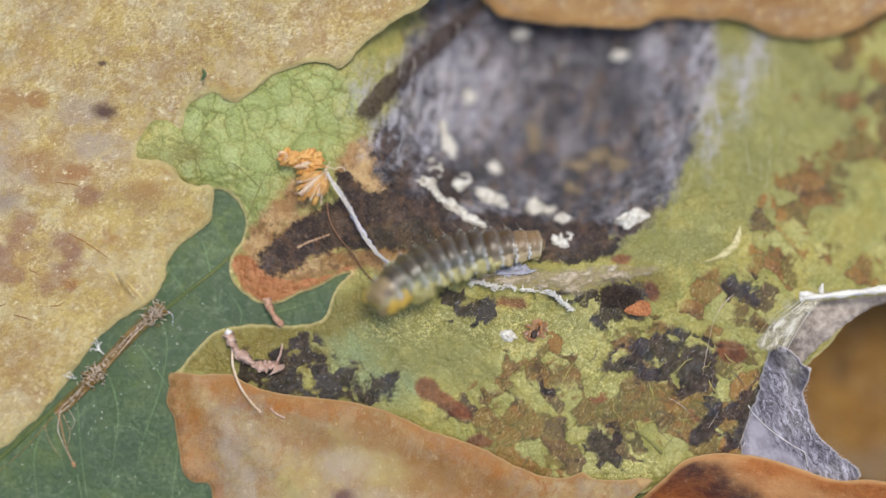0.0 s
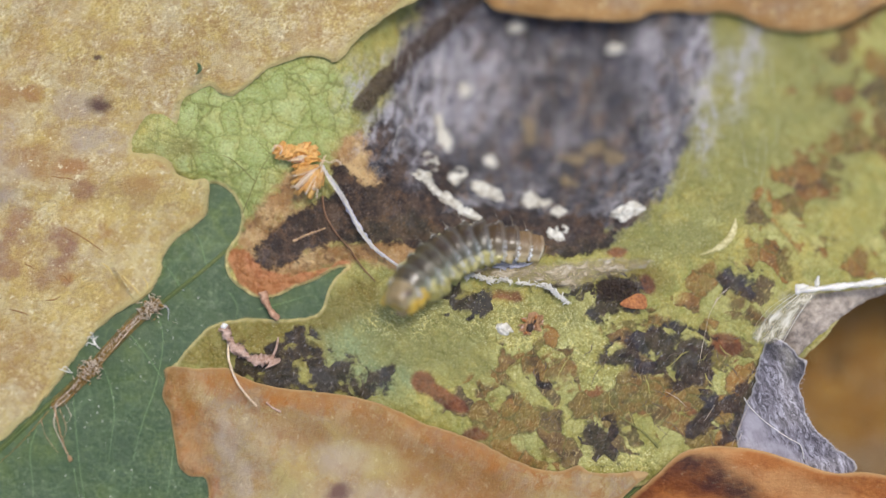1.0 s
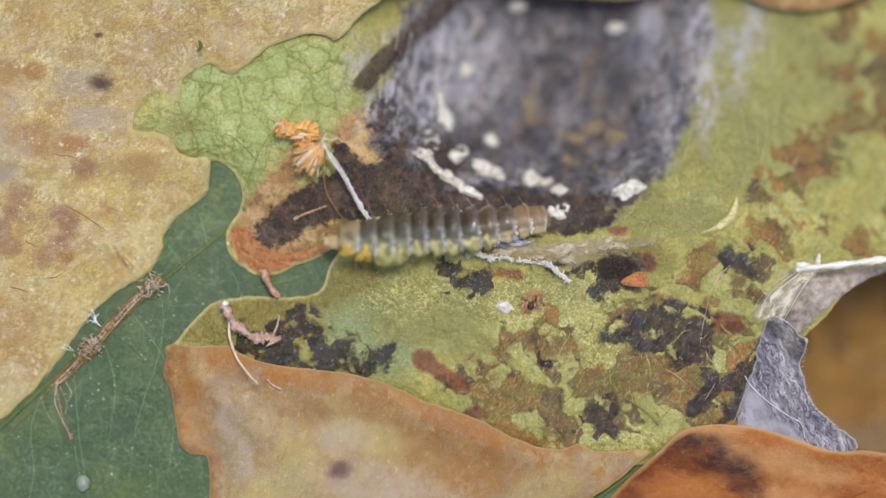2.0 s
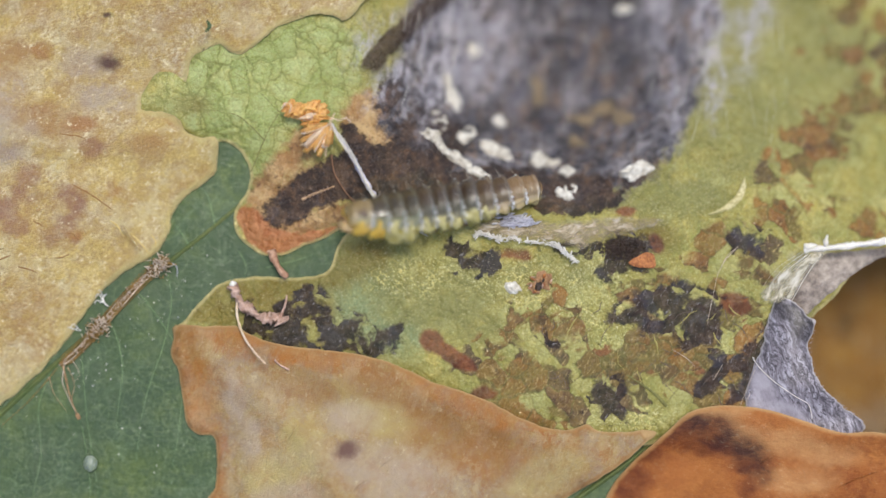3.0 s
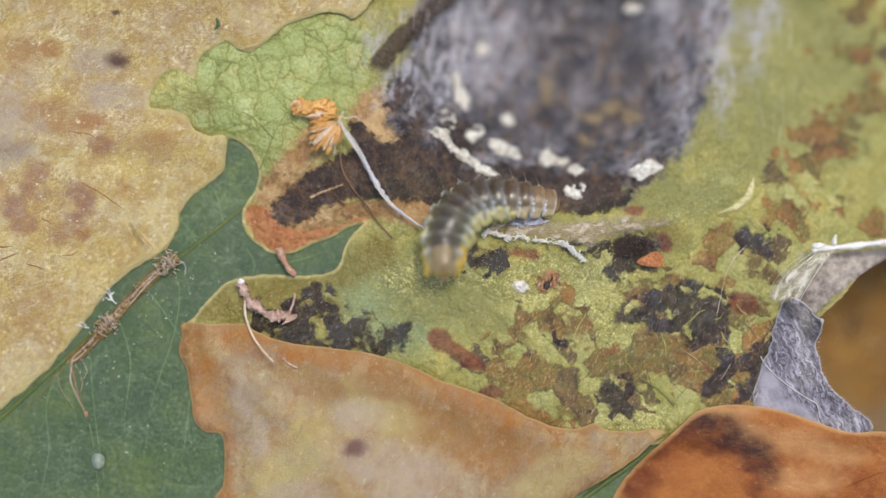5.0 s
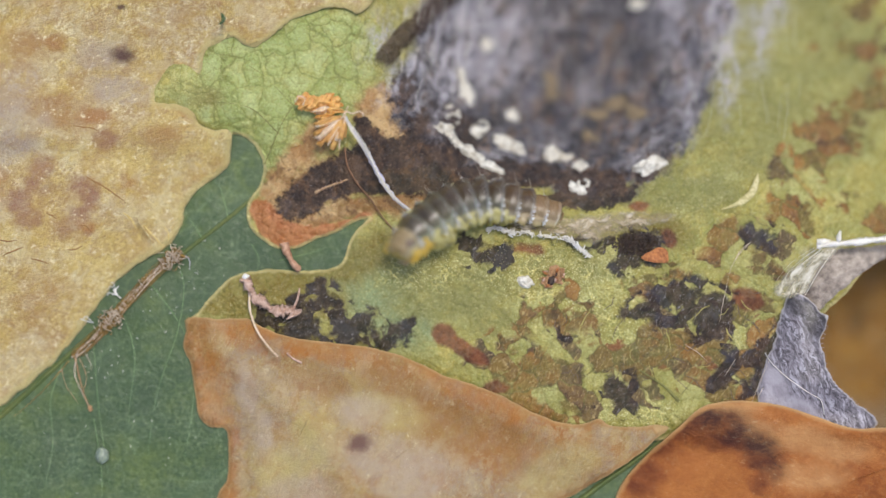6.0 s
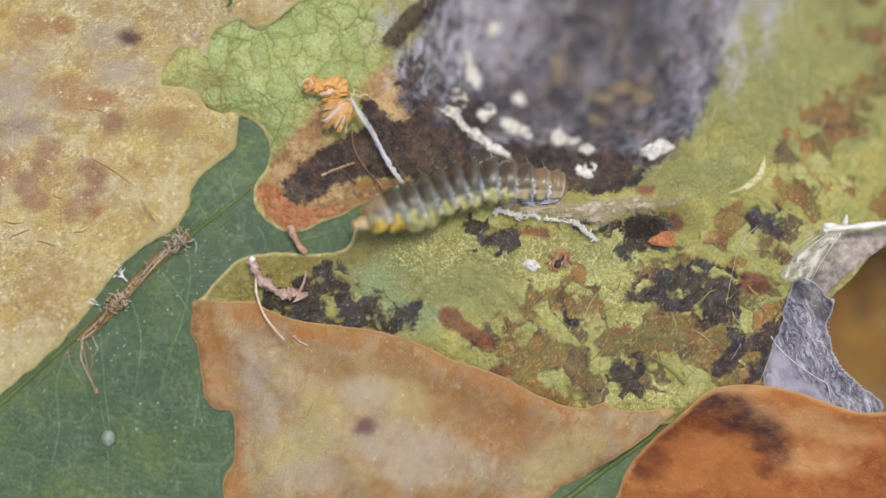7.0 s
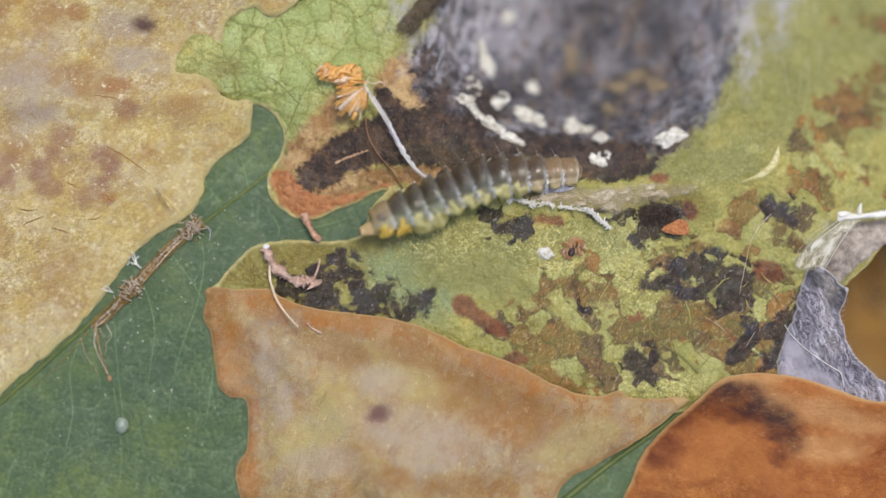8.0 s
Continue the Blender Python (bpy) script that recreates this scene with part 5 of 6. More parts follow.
# ---- silk film and crusted silk edge beneath the larva ----
silk_film = thing("silk_film", "shiny grey-white silk film spun across the leaf", "silk")
part("film", sheet("film", [(1.48, 1.10), (2.16, 1.42), (3.28, 1.46), (4.86, 1.28), (6.66, 1.42), (8.46, 1.42), (9.36, 1.10), (8.01, 0.74), (6.88, 0.47), (5.76, 0.02), (4.86, 0.20), (3.51, 0.38), (2.16, 0.47), (1.60, 0.52)], film_z, M_FILM, 0.03, 0.2, 0.06, 10.0, 0.1), silk_film)
for path, many in (([(1.55, 0.58), (1.67, 0.74), (1.98, 0.65), (2.25, 0.56), (2.61, 0.45)], 90), ([(2.72, 0.45), (3.06, 0.52), (3.33, 0.38)], 30), ([(4.50, 0.32), (4.77, 0.25), (5.00, 0.02), (5.26, -0.20), (5.58, -0.43)], 110), ([(3.51, 0.38), (4.18, 0.34), (4.54, 0.25)], 26)):
    way = spline(path, 0.03)
    bits = []
    for k in range(many):
        p, q = way[rng.randrange(len(way) - 3):][:2]
        turn = math.degrees(math.atan2(q[1] - p[1], q[0] - p[0])) + rng.gauss(0, 35)
        x, y = p[0] + rng.gauss(0, 0.03), p[1] + rng.gauss(0, 0.045)
        bits.append(lump((x, y, film_z(x, y, 9) + rng.uniform(0.03, 0.12)), (rng.uniform(0.03, 0.12), rng.uniform(0.012, 0.035), rng.uniform(0.012, 0.04)), turn, k, 1.0, 2))
    part("edge", merge("edge", bits, M_SILK), silk_film, "crusted white silk edge")
bits = []
for k in range(60):
    x, y = rng.gauss(3.17, 0.36), rng.gauss(1.19, 0.14)
    bits.append(lump((x, y, film_z(x, y, 9) + rng.uniform(0.0, 0.1)), (rng.uniform(0.1, 0.35), rng.uniform(0.02, 0.06), 0.03), rng.gauss(8, 22), k, 0.8, 2))
part("mat", merge("mat", bits, M_LILAC), silk_film, "bluish-white matted silk")
for k in range(16):
    x, y = rng.choice(spline([(1.55, 0.58), (2.05, 0.63), (2.61, 0.49), (3.40, 0.43), (4.07, 0.34), (4.63, 0.16), (5.08, -0.11), (5.44, -0.38)], 0.12))
    a, L = rng.uniform(-0.4, 3.4), rng.uniform(0.1, 0.28)
    part("spur", tube("spur", [(x, y, film_z(x, y, 9) + 0.04), (x + L * 0.5 * math.cos(a), y + L * 0.4 * math.sin(a), film_z(x, y, 9) + 0.08), (x + L * math.cos(a + 0.4), y + L * 0.7 * math.sin(a + 0.4), film_z(x, y, 9) + 0.05)], lambda t: 0.028 * (1.2 - t), M_SILK, 5, 0.06, 0.9, k), silk_film)
# tiny pale granules, added as sparkle around the silk edge
bits = []
for k in range(420):
    x, y = rng.gauss(3.96, 1.69), rng.gauss(-0.47, 0.54)
    bits.append(lump((x, y, mined_z(x, y, 9) + 0.01), (rng.uniform(0.008, 0.024), rng.uniform(0.008, 0.02), 0.014), rng.uniform(0, 180), k, 0.7, 1))
tagged(new("sparkle_grain", merge("sparkle_grain", bits, M_PALE_BIT)), "pale yellowish granules that also stand in for sparkle on the leaf", "crumb", kind="stuff")

# ---- silk strands slung over the pit ----
pit_silk = thing("pit_silk", "loose bluish silk strands hanging over the grey pit", "silk")
for k in range(84):
    side = k % 3
    if side == 0:
        x, y = rng.uniform(-1.2, 1.71), rng.uniform(7.6, 11.27)
    elif side == 1:
        x, y = rng.uniform(8.91, 14.31), rng.uniform(6.10, 11.05)
    else:
        x, y = rng.uniform(0.2, 9.0), rng.uniform(7.0, 11.05)
    L, lean = rng.uniform(0.8, 2.4), rng.uniform(-0.28, 0.2)
    pts = [(x, y), (x + lean * L * 0.5 + rng.uniform(-.1, .1), y - L * 0.5), (x + lean * L, y - L)]
    part("strand", tube("strand", on(mined_z, pts, rng.uniform(0.0, 0.08)), rng.choice((0.004, 0.006, 0.01)), M_SILK, 4, 0.3), pit_silk)

# ---- droppings scattered over the pit's lower bank ----
PELLETS = [(2.56, 5.26, 0.27, 0.25, 20), (2.43, 3.98, 0.67, 0.32, -22), (4.14, 3.62, 0.36, 0.38, 60), (4.68, 3.55, 0.32, 0.18, 0), (5.26, 3.17, 0.29, 0.25, 0), (8.05, 3.19, 0.56, 0.34, 12), (1.48, 8.23, 0.32, 0.29, 0),
           (5.13, 2.23, 0.38, 0.20, -30), (3.65, 10.93, 0.32, 0.25, 0), (1.08, 4.57, 0.40, 0.25, 25), (0.70, 6.21, 0.22, 0.45, 15), (0.49, 6.66, 0.18, 0.67, 5), (7.74, 9.97, 0.36, 0.20, 10), (3.01, -1.44, 0.29, 0.20, -20)]
OCHRE = [(6.10, 5.33, 0.54, 0.20, 8), (6.84, 5.83, 0.40, 0.22, 20), (7.60, 5.31, 0.29, 0.45, 25), (4.18, 6.55, 0.32, 0.49, 30), (5.76, 4.41, 0.45, 0.18, -20)]
for i, (x, y, a, b, turn) in enumerate(PELLETS + OCHRE):
    pale = i < len(PELLETS)
    z = mined_z(x, y, 9.0) + 0.25 * min(a, b)
    bits = [lump((x, y, z), (a, b, (0.5 if pale else 0.25) * min(a, b) + 0.04), turn, 3.1 * i, 0.6 if pale else 1.2, 4)]
    tagged(new("dropping", merge("dropping", bits, M_PELLET if pale else M_OCHRE)), ("chalky white" if pale else "ochre") + " dried dropping stuck to the grey pit", "dropping", "droppings")
for k, (x, y) in enumerate(spline([(-0.22, 4.61), (0.25, 4.12), (0.85, 3.62), (1.67, 3.10)], 0.3)):
    bits = [lump((x + rng.uniform(-0.06, 0.06), y + rng.uniform(-0.06, 0.06), mined_z(x, y, 9.0) + 0.05), (rng.uniform(0.22, 0.42), rng.uniform(0.12, 0.24), 0.1), -38 + rng.uniform(-30, 30), 5.3 * k, 0.9, 3)]
    tagged(new("dropping", merge("dropping", bits, M_PELLET)), "chalky white dropping in a streak along the pit's bank", "dropping", "droppings")
for k, (x, y, s) in enumerate(((0.14, 5.08, 0.29), (0.04, 5.42, 0.29), (5.35, 2.50, 0.22), (1.30, 4.86, 0.22))):
    path = [(x + s * math.cos(a), y + 0.7 * s * math.sin(a), mined_z(x, y, 9.0) + 0.07) for a in np.arange(0.3 + k, 6.0 + k, 0.6)]
    tagged(new("dropping", tube("dropping", path, lambda t: 0.06, M_PELLET, 8, 0.05, 1.6, k)), "small whitish ring of dried droppings", "dropping", "droppings")

# ---- black frass beside the orange chip ----
bits = []
for k in range(420):
    a, r = rng.uniform(0, 6.28), rng.uniform(0, 1) ** 0.6
    x, y = 7.38 + 0.94 * r * math.cos(a), 0.07 + 0.45 * r * math.sin(a)
    bits.append(lump((x, y, mined_z(x, y, 9.0) + rng.uniform(-0.02, 0.16) * (1.2 - r)), (rng.uniform(0.02, 0.07), rng.uniform(0.02, 0.05), rng.uniform(0.02, 0.05)), rng.uniform(0, 180), k, 0.8, 1))
tagged(new("frass_heap", merge("frass_heap", bits, M_BLACK)), "heap of black granular frass on the leaf", "frass", kind="stuff")


def cup(outline, lift, curl):
    """A small curled scale: height that rises to its edge."""
    cx = sum(p[0] for p in outline) / len(outline)
    cy = sum(p[1] for p in outline) / len(outline)
    return lambda x, y, r: mined_z(cx, cy, 9.0) + lift + curl * ((x - cx) ** 2 + (y - cy) ** 2) + 0.02 * nz(x, y, 0.3, 3.0)


CHIP = [(7.60, -0.47), (7.90, -0.25), (8.28, -0.07), (8.59, -0.11), (8.69, -0.38), (8.64, -0.65), (8.28, -0.67), (7.92, -0.61)]
chip = new("leaf_chip", sheet("leaf_chip", CHIP, cup(CHIP, 0.16, 0.3), M_CHIP, 0.06, 0.1, 0.03, 11.0, 0.06))
tagged(chip, "small orange cupped chip resting on black frass", "chip")
SLIVER = [(10.80, 1.46), (11.38, 1.73), (11.88, 2.16), (12.17, 2.68), (12.29, 2.95), (12.33, 2.61), (12.24, 2.16), (11.88, 1.78), (11.38, 1.57)]
tagged(new("skin_sliver", sheet("skin_sliver", SLIVER, cup(SLIVER, 0.12, 0.02), M_PALE_BIT, 0.05, 0.12, 0.02, 12.0, 0.08)), "pale crescent sliver of dry skin", "sliver")

curl = thing("curled_scale", "small curled beige scale with a black lump standing in for the shaded hollow and pale rim", "scale")
CURL = [(3.58, -1.37), (3.73, -1.06), (4.09, -0.88), (4.50, -0.97), (4.59, -1.24), (4.37, -1.55), (3.96, -1.69), (3.69, -1.60)]
part("cup", sheet("cup", CURL, cup(CURL, 0.05, 0.5), M_CUP, 0.05, 0.08, 0.3, 20.0, 0.05), curl)
# no real hole: a black lump gives the hollow its shade
part("hollow", merge("hollow", [lump((*(4.05, -1.37), mined_z(*(4.05, -1.37), 9.0) + 0.12), (0.09, 0.24, 0.05), -35, 2.0, 1.3, 3)], M_BLACK), curl, "black lump standing in for the shaded hollow")
for k in range(16):
    a, q = radians(23 * k + rng.uniform(-20, 20)), rng.uniform(0.15, 0.42)
    x, y = 4.09 + q * 1.1 * math.cos(a), -1.28 + q * 0.85 * math.sin(a)
    part("flake", merge("flake", [lump((x, y, mined_z(x, y, 9.0) + 0.1 + 0.35 * q), (rng.uniform(0.06, 0.17), rng.uniform(0.02, 0.05), rng.uniform(0.03, 0.09)), rng.choice((60, -40, 20, 75)) + rng.uniform(-25, 25), 2.7 * k, 1.0, 2)], (M_CUP, M_PINK, M_CUP, M_CHIP)[k % 4]), curl, "glossy crumpled flake")

# ---- amber husk with its threads ----
husk = thing("husk", "amber papery husk of overlapping ribbed scales", "husk", at=(*(-4.81, 4.75), 0.5))
hx, hy = (-4.81, 4.75)


def scale_petal(x0, y0, length, width, turn, z, mat, seed):
    """A folded, ribbed papery scale."""
    vs, fs = [], []
    c, s = math.cos(radians(turn)), math.sin(radians(turn))
    nu, nv = 9, 7
    for i in range(nu):
        u = i / (nu - 1)
        for j in range(nv):
            w = j / (nv - 1) * 2 - 1
            half = width * (0.3 + 0.7 * math.sin(math.pi * min(1, 0.15 + 0.62 * u)))
            x, y = u * length, w * half
            h = 0.1 * (1 - w * w) * 2 + 0.18 * math.sin(u * 2.4) + 0.06 * math.cos(w * 9 + seed) + 0.04 * noise.noise(Vector((x * 3, y * 3, seed)))
            vs.append((x0 - hx + c * x - s * y, y0 - hy + s * x + c * y, z + h))
    for i in range(nu - 1):
        for j in range(nv - 1):
            a = i * nv + j
            fs.append((a, a + nv, a + nv + 1, a + 1))
    n = len(vs)
    vs += [(x, y, z0 - 0.05) for x, y, z0 in vs]
    fs += [tuple(i + n for i in reversed(f)) for f in fs]
    border = [j for j in range(nv)] + [i * nv + nv - 1 for i in range(1, nu)] + [(nu - 1) * nv + j for j in range(nv - 2, -1, -1)] + [i * nv for i in range(nu - 2, 0, -1)]
    for a, b in zip(border, border[1:] + border[:1]):
        fs.append((a, b, b + n, a + n))
    return mesh("scale", vs, fs, mat)


for k, (p, size, turn) in enumerate((((-5.72, 5.62), (0.3, 0.26, 0.26), 20), ((-5.42, 5.5), (0.26, 0.3, 0.3), -30), ((-5.0, 5.72), (0.34, 0.22, 0.22), 15), ((-4.55, 5.6), (0.3, 0.24, 0.2), -50), ((-5.12, 5.3), (0.34, 0.14, 0.3), 14), ((-4.63, 5.32), (0.36, 0.14, 0.26), -4), ((-5.0, 5.05), (0.32, 0.1, 0.34), 8))):
    part("scale", merge("scale", [lump((p[0] - hx, p[1] - hy, 0.2), size, turn, 3.0 * k, 0.75, 4)], M_HUSK_EDGE if k == 4 else M_HUSK), husk)
for k in range(13):
    f = k / 12
    m = M_HUSK_EDGE if k in (4, 5, 10) else M_HUSK
    part("scale", scale_petal(-4.32 + 0.16 * f, 5.06 - 0.1 * f, 0.9 + 0.4 * math.sin(math.pi * f) + rng.uniform(-0.25, 0.2), rng.uniform(0.07, 0.16), 188 + 82 * f + rng.uniform(-7, 7), 0.15 + 0.14 * (k % 3), m, 2.3 * k), husk, "pale ribbed scale" if m is M_HUSK_EDGE else "")
for path in ([(-6.12, 5.60), (-5.94, 5.83), (-5.71, 5.74), (-5.80, 5.47)], [(-4.23, 4.93), (-4.14, 5.24), (-3.87, 5.15), (-3.55, 5.24), (-3.38, 5.06)], [(-4.18, 4.75), (-4.09, 5.31), (-4.00, 5.42)],
             [(-5.38, 4.18), (-5.04, 4.30), (-4.59, 4.70)], [(-4.81, 3.89), (-4.59, 4.30), (-4.37, 4.63)], [(-4.37, 3.73), (-4.32, 4.25), (-4.23, 4.61)], [(-5.31, 4.63), (-4.93, 4.70), (-4.48, 4.86)]):
    part("fibre", tube("fibre", [(x - hx, y - hy, 0.75) for x, y in path], lambda t: 0.025, M_HUSK_EDGE, 5, 0.1, 0.4), husk)

thread = thing("silk_thread", "white frayed silk thread running from the husk", "thread")
main = [(-4.14, 5.02), (-3.87, 4.57), (-3.46, 3.94), (-3.06, 3.22), (-2.61, 2.41), (-2.11, 1.78), (-1.55, 1.33), (-0.94, 0.92), (-0.43, 0.65)]
part("strand", tube("strand", [(*p, 1.15 - 0.09 * i) for i, p in enumerate(main)], lambda t: 0.045 + 0.055 * math.sin(math.pi * min(1, t * 1.15)) ** 1.5, M_STRAND, 8, 0.1, 0.9), thread)
for k in range(20):
    o = rng.uniform(-0.13, 0.13)
    part("fibre", tube("fibre", [(x + o * math.sin(i + k), y + 0.7 * o * math.cos(i * 1.3 + k), 1.24 - 0.09 * i) for i, (x, y) in enumerate(main[k % 3:7 + k % 3])], 0.011, M_SILK, 4, 0.15), thread)
thin = thing("brown_thread", "thin brown fibre trailing over the dark crust", "thread")
part("strand", tube("strand", on(mined_z, [(-4.18, 3.85), (-4.09, 3.17), (-3.65, 2.38), (-3.13, 1.78), (-2.68, 1.10), (-2.11, 0.47)], 0.12), lambda t: 0.035 * (1.3 - 0.6 * t), M_BROWN_THREAD, 5, 0.15, 0.3), thin)

ladder = thing("dry_fibre", "pale ribbed splinter lying on the black crust", "splinter")
part("splinter", tube("splinter", on(mined_z, [(-5.38, 2.05), (-4.93, 2.27), (-4.48, 2.43), (-4.07, 2.59)], 0.09), lambda t: 0.06 - 0.025 * t, M_FRASS, 6, 0.08, 0.8), ladder)
for k in range(7):
    x, y = -5.22 + k * 0.15, 2.14 + k * 0.06
    part("rib", tube("rib", [(x - 0.03, y + 0.08, mined_z(x, y, 9) + 0.17), (x + 0.03, y - 0.08, mined_z(x, y, 9) + 0.15)], 0.012, M_PINK, 5, 0.08), ladder)

# ---- pinkish crumb with a thread leg ----
crumb = thing("crumb", "pinkish-brown lumpy crumb with pale thread legs", "debris")
part("body", tube("body", on(mined_z, [(-8.10, -1.33), (-7.96, -1.67), (-7.74, -2.11), (-7.40, -2.34), (-7.02, -2.59), (-6.61, -2.63), (-6.28, -2.63), (-6.12, -2.86)], 0.38), lambda t: 0.17 + 0.05 * math.sin(t * 19) + 0.08 * smooth(t * 3 - 2), M_PINK, 10, 0.06, 1.3), crumb)
part("tip", merge("tip", [lump((*(-8.08, -1.28), 0.55), (0.13, 0.12, 0.12), 0, 4.0, 0.6)], M_SILK), crumb, "white silky tip")
part("leg", tube("leg", [(*p, z) for p, z in (((-7.92, -1.78), 0.35), ((-7.92, -2.56), 0.4), ((-7.63, -3.35), 0.75), ((-7.18, -3.98), 1.0), ((-6.75, -4.43), 1.1))], lambda t: 0.055 * (1.1 - 0.5 * t), M_HUSK_EDGE, 6, 0.12, 0.6), crumb, "pale thread leg")
part("leg", tube("leg", [(*p, z) for p, z in (((-6.21, -2.59), 0.4), ((-6.03, -2.18), 0.45), ((-5.94, -1.73), 0.5))], lambda t: 0.065 * (1.1 - 0.6 * t), M_PINK, 6, 0.1, 0.4), crumb)
shred = thing("skin_shred", "pale shred of skin lying on the brown flap", "sliver")
part("strand", tube("strand", [(x, y, flap_z(x, y, 1.2) + 0.03) for x, y in ((-6.43, -4.30), (-6.21, -4.52), (-5.85, -4.70))], lambda t: 0.04, M_PINK, 5, 0.1, 0.9), shred)

# ---- frass string along the green leaf's midrib ----
string = thing("frass_string", "brown crumbly frass and silk strung along the midrib", "frass")
line = spline([(-10.78, -0.38), (-11.23, -0.70), (-11.74, -1.10), (-12.35, -1.73), (-12.91, -2.34), (-13.59, -3.13), (-14.26, -3.85), (-14.98, -4.48)], 0.06)


def heap(f):
    """How thickly the string is clotted, by the share of its way."""
    return max(math.exp(-((f - 0.05) / 0.09) ** 2), 0.9 * math.exp(-((f - 0.64) / 0.09) ** 2), 0.2)


bits, hairs = [], []
for k, (x, y) in enumerate(line):
    f = k / len(line)
    heavy = heap(f)
    for m in range(int(3 + 11 * heavy)):
        bits.append(lump((x + rng.gauss(0, 0.2) * heavy, y + rng.gauss(0, 0.2) * heavy, green_z(x, y, 9) + rng.uniform(0.06, 0.4) * heavy + 0.06), (rng.uniform(0.02, 0.07), rng.uniform(0.02, 0.05), 0.04), rng.uniform(0, 180), k + m, 1.3, 1))
    for m in range(int(1 + 10 * heavy * heavy)):
        a, L, o = rng.uniform(0, 6.28), rng.uniform(0.08, 0.24) * (0.6 + 0.6 * heavy), 0.2 * heavy
        x0, y0, z0 = x + rng.gauss(0, o), y + rng.gauss(0, o), green_z(x, y, 9) + rng.uniform(0.1, 0.5) * heavy + 0.1
        x1, y1 = x0 + L * math.cos(a), y0 + L * math.sin(a)
        c, s_, w = -math.sin(a) * 0.018, math.cos(a) * 0.018, 0.028
        z1 = z0 + rng.uniform(-0.05, 0.16)
        hairs.append(([(x0 + c, y0 + s_, z0), (x0 - c, y0 - s_, z0), (x0, y0, z0 + w), (x1 + c, y1 + s_, z1), (x1 - c, y1 - s_, z1), (x1, y1, z1 + w)],
                      [(0, 1, 4, 3), (1, 2, 5, 4), (2, 0, 3, 5), (0, 2, 1), (3, 4, 5)]))
tagged(part("crumb", merge("crumb", bits, M_CORE), string), kind="stuff")
tagged(part("frizz", merge("frizz", hairs, M_FRIZZ), string, "pinkish white silk frizz"), kind="stuff")
for k in range(14):
    o = rng.uniform(-0.17, 0.17)
    a = rng.randrange(0, 20)
    part("fibre", tube("fibre", [(x + o + 0.06 * math.sin(i * 0.7 + k), y - o * 0.9, green_z(x, y, 9) + 0.2 + 0.07 * math.sin(k + i)) for i, (x, y) in enumerate(line[a::9])], rng.choice((0.01, 0.014, 0.02)), (M_CORE, M_CORE, M_CORE, M_FRIZZ)[k % 4], 5, 0.2, 0.5, k), string)
# white specks scattered over the green leaf beside it
bits = []
for k in range(90):
    x, y = rng.choice(line[::8])
    x, y = x + rng.gauss(0.9, 0.8), y + rng.gauss(-0.7, 0.9)
    if k % 3 == 0:
        x, y = rng.uniform(-16.5, -10.5), rng.uniform(-10.0, -3.5)
        if y > -1.1 * (x + 18.3) + 0.6:
            continue
    q = rng.uniform(0.01, 0.024)
    bits.append(lump((x, y, green_z(x, y, 9) + 0.02), (q * rng.uniform(1, 1.8), q, q), rng.uniform(0, 180), k, 0.5, 1))
tagged(part("speck", merge("speck", bits, M_SILK), string, "tiny white silk specks"), kind="stuff")
# thin tail of threads hanging from its end, and loose silk at its head
for path, w, mat in (([(-14.98, -4.48), (-14.86, -5.0), (-14.72, -5.6), (-14.54, -6.15), (-14.36, -6.55)], 0.034, M_CUP), ([(-14.9, -4.6), (-14.98, -5.2), (-14.7, -5.9), (-14.4, -6.5)], 0.02, M_FRIZZ), ([(-14.78, -4.6), (-14.5, -5.3), (-14.6, -5.9), (-14.45, -6.3)], 0.014, M_FRASS),
                     ([(-15.5, -5.0), (-15.35, -5.6), (-15.1, -6.0), (-14.8, -6.4)], 0.012, M_FRASS), ([(-15.21, -4.70), (-16.29, -5.94), (-17.41, -6.95)], 0.016, M_CORE), ([(-14.6, -4.3), (-14.3, -4.9), (-14.5, -5.2)], 0.012, M_FRIZZ),
                     ([(-10.6, -0.45), (-10.38, -0.65), (-10.40, -1.05)], 0.02, M_STRAND), ([(-14.2, -7.0), (-14.0, -8.2), (-13.86, -9.6), (-13.9, -11.0)], 0.016, M_PALE_VEIN)):
    part("fibre", tube("fibre", on(green_z, path, 0.08), lambda t, w=w: w * (1.2 - 0.8 * t), mat, 5, 0.1, 0.8), string)
part("orange_grain", merge("orange_grain", [lump((-14.34, -6.6, green_z(-14.34, -6.6, 9) + 0.06), (0.08, 0.13, 0.07), 10, 3.0, 0.6)], M_CUP), string, "orange grain at the thread's end")
# fuzzy white tuft
tuft = [((-13.32, -2.02), (-13.5, -1.7), (-13.62, -1.82)), ((-13.32, -2.02), (-13.4, -1.62), (-13.52, -1.55)), ((-13.3, -2.05), (-13.58, -1.95), (-13.66, -2.08)), ((-13.2, -2.15), (-13.32, -1.85), (-13.2, -1.7)), ((-13.1, -2.2), (-13.34, -2.0), (-13.46, -2.05)), ((-14.3, -3.1), (-14.5, -2.9), (-14.62, -3.02)), ((-14.2, -3.15), (-14.42, -3.12), (-14.75, -3.0))]
for path in tuft:
    part("tuft", tube("tuft", on(green_z, path, 0.2), 0.02, M_SILK, 5, 0.08, 0.9), string, "white silk tuft")

egg = new("insect_egg", merge("insect_egg", [lump((0, 0, 0), (0.28, 0.33, 0.22), 0, 1.0, 0.08, 3)], M_EGG))
egg.location = (-13.84 * MM, -8.46 * MM, (green_z(-13.84, -8.46, 9) + 0.18) * MM)
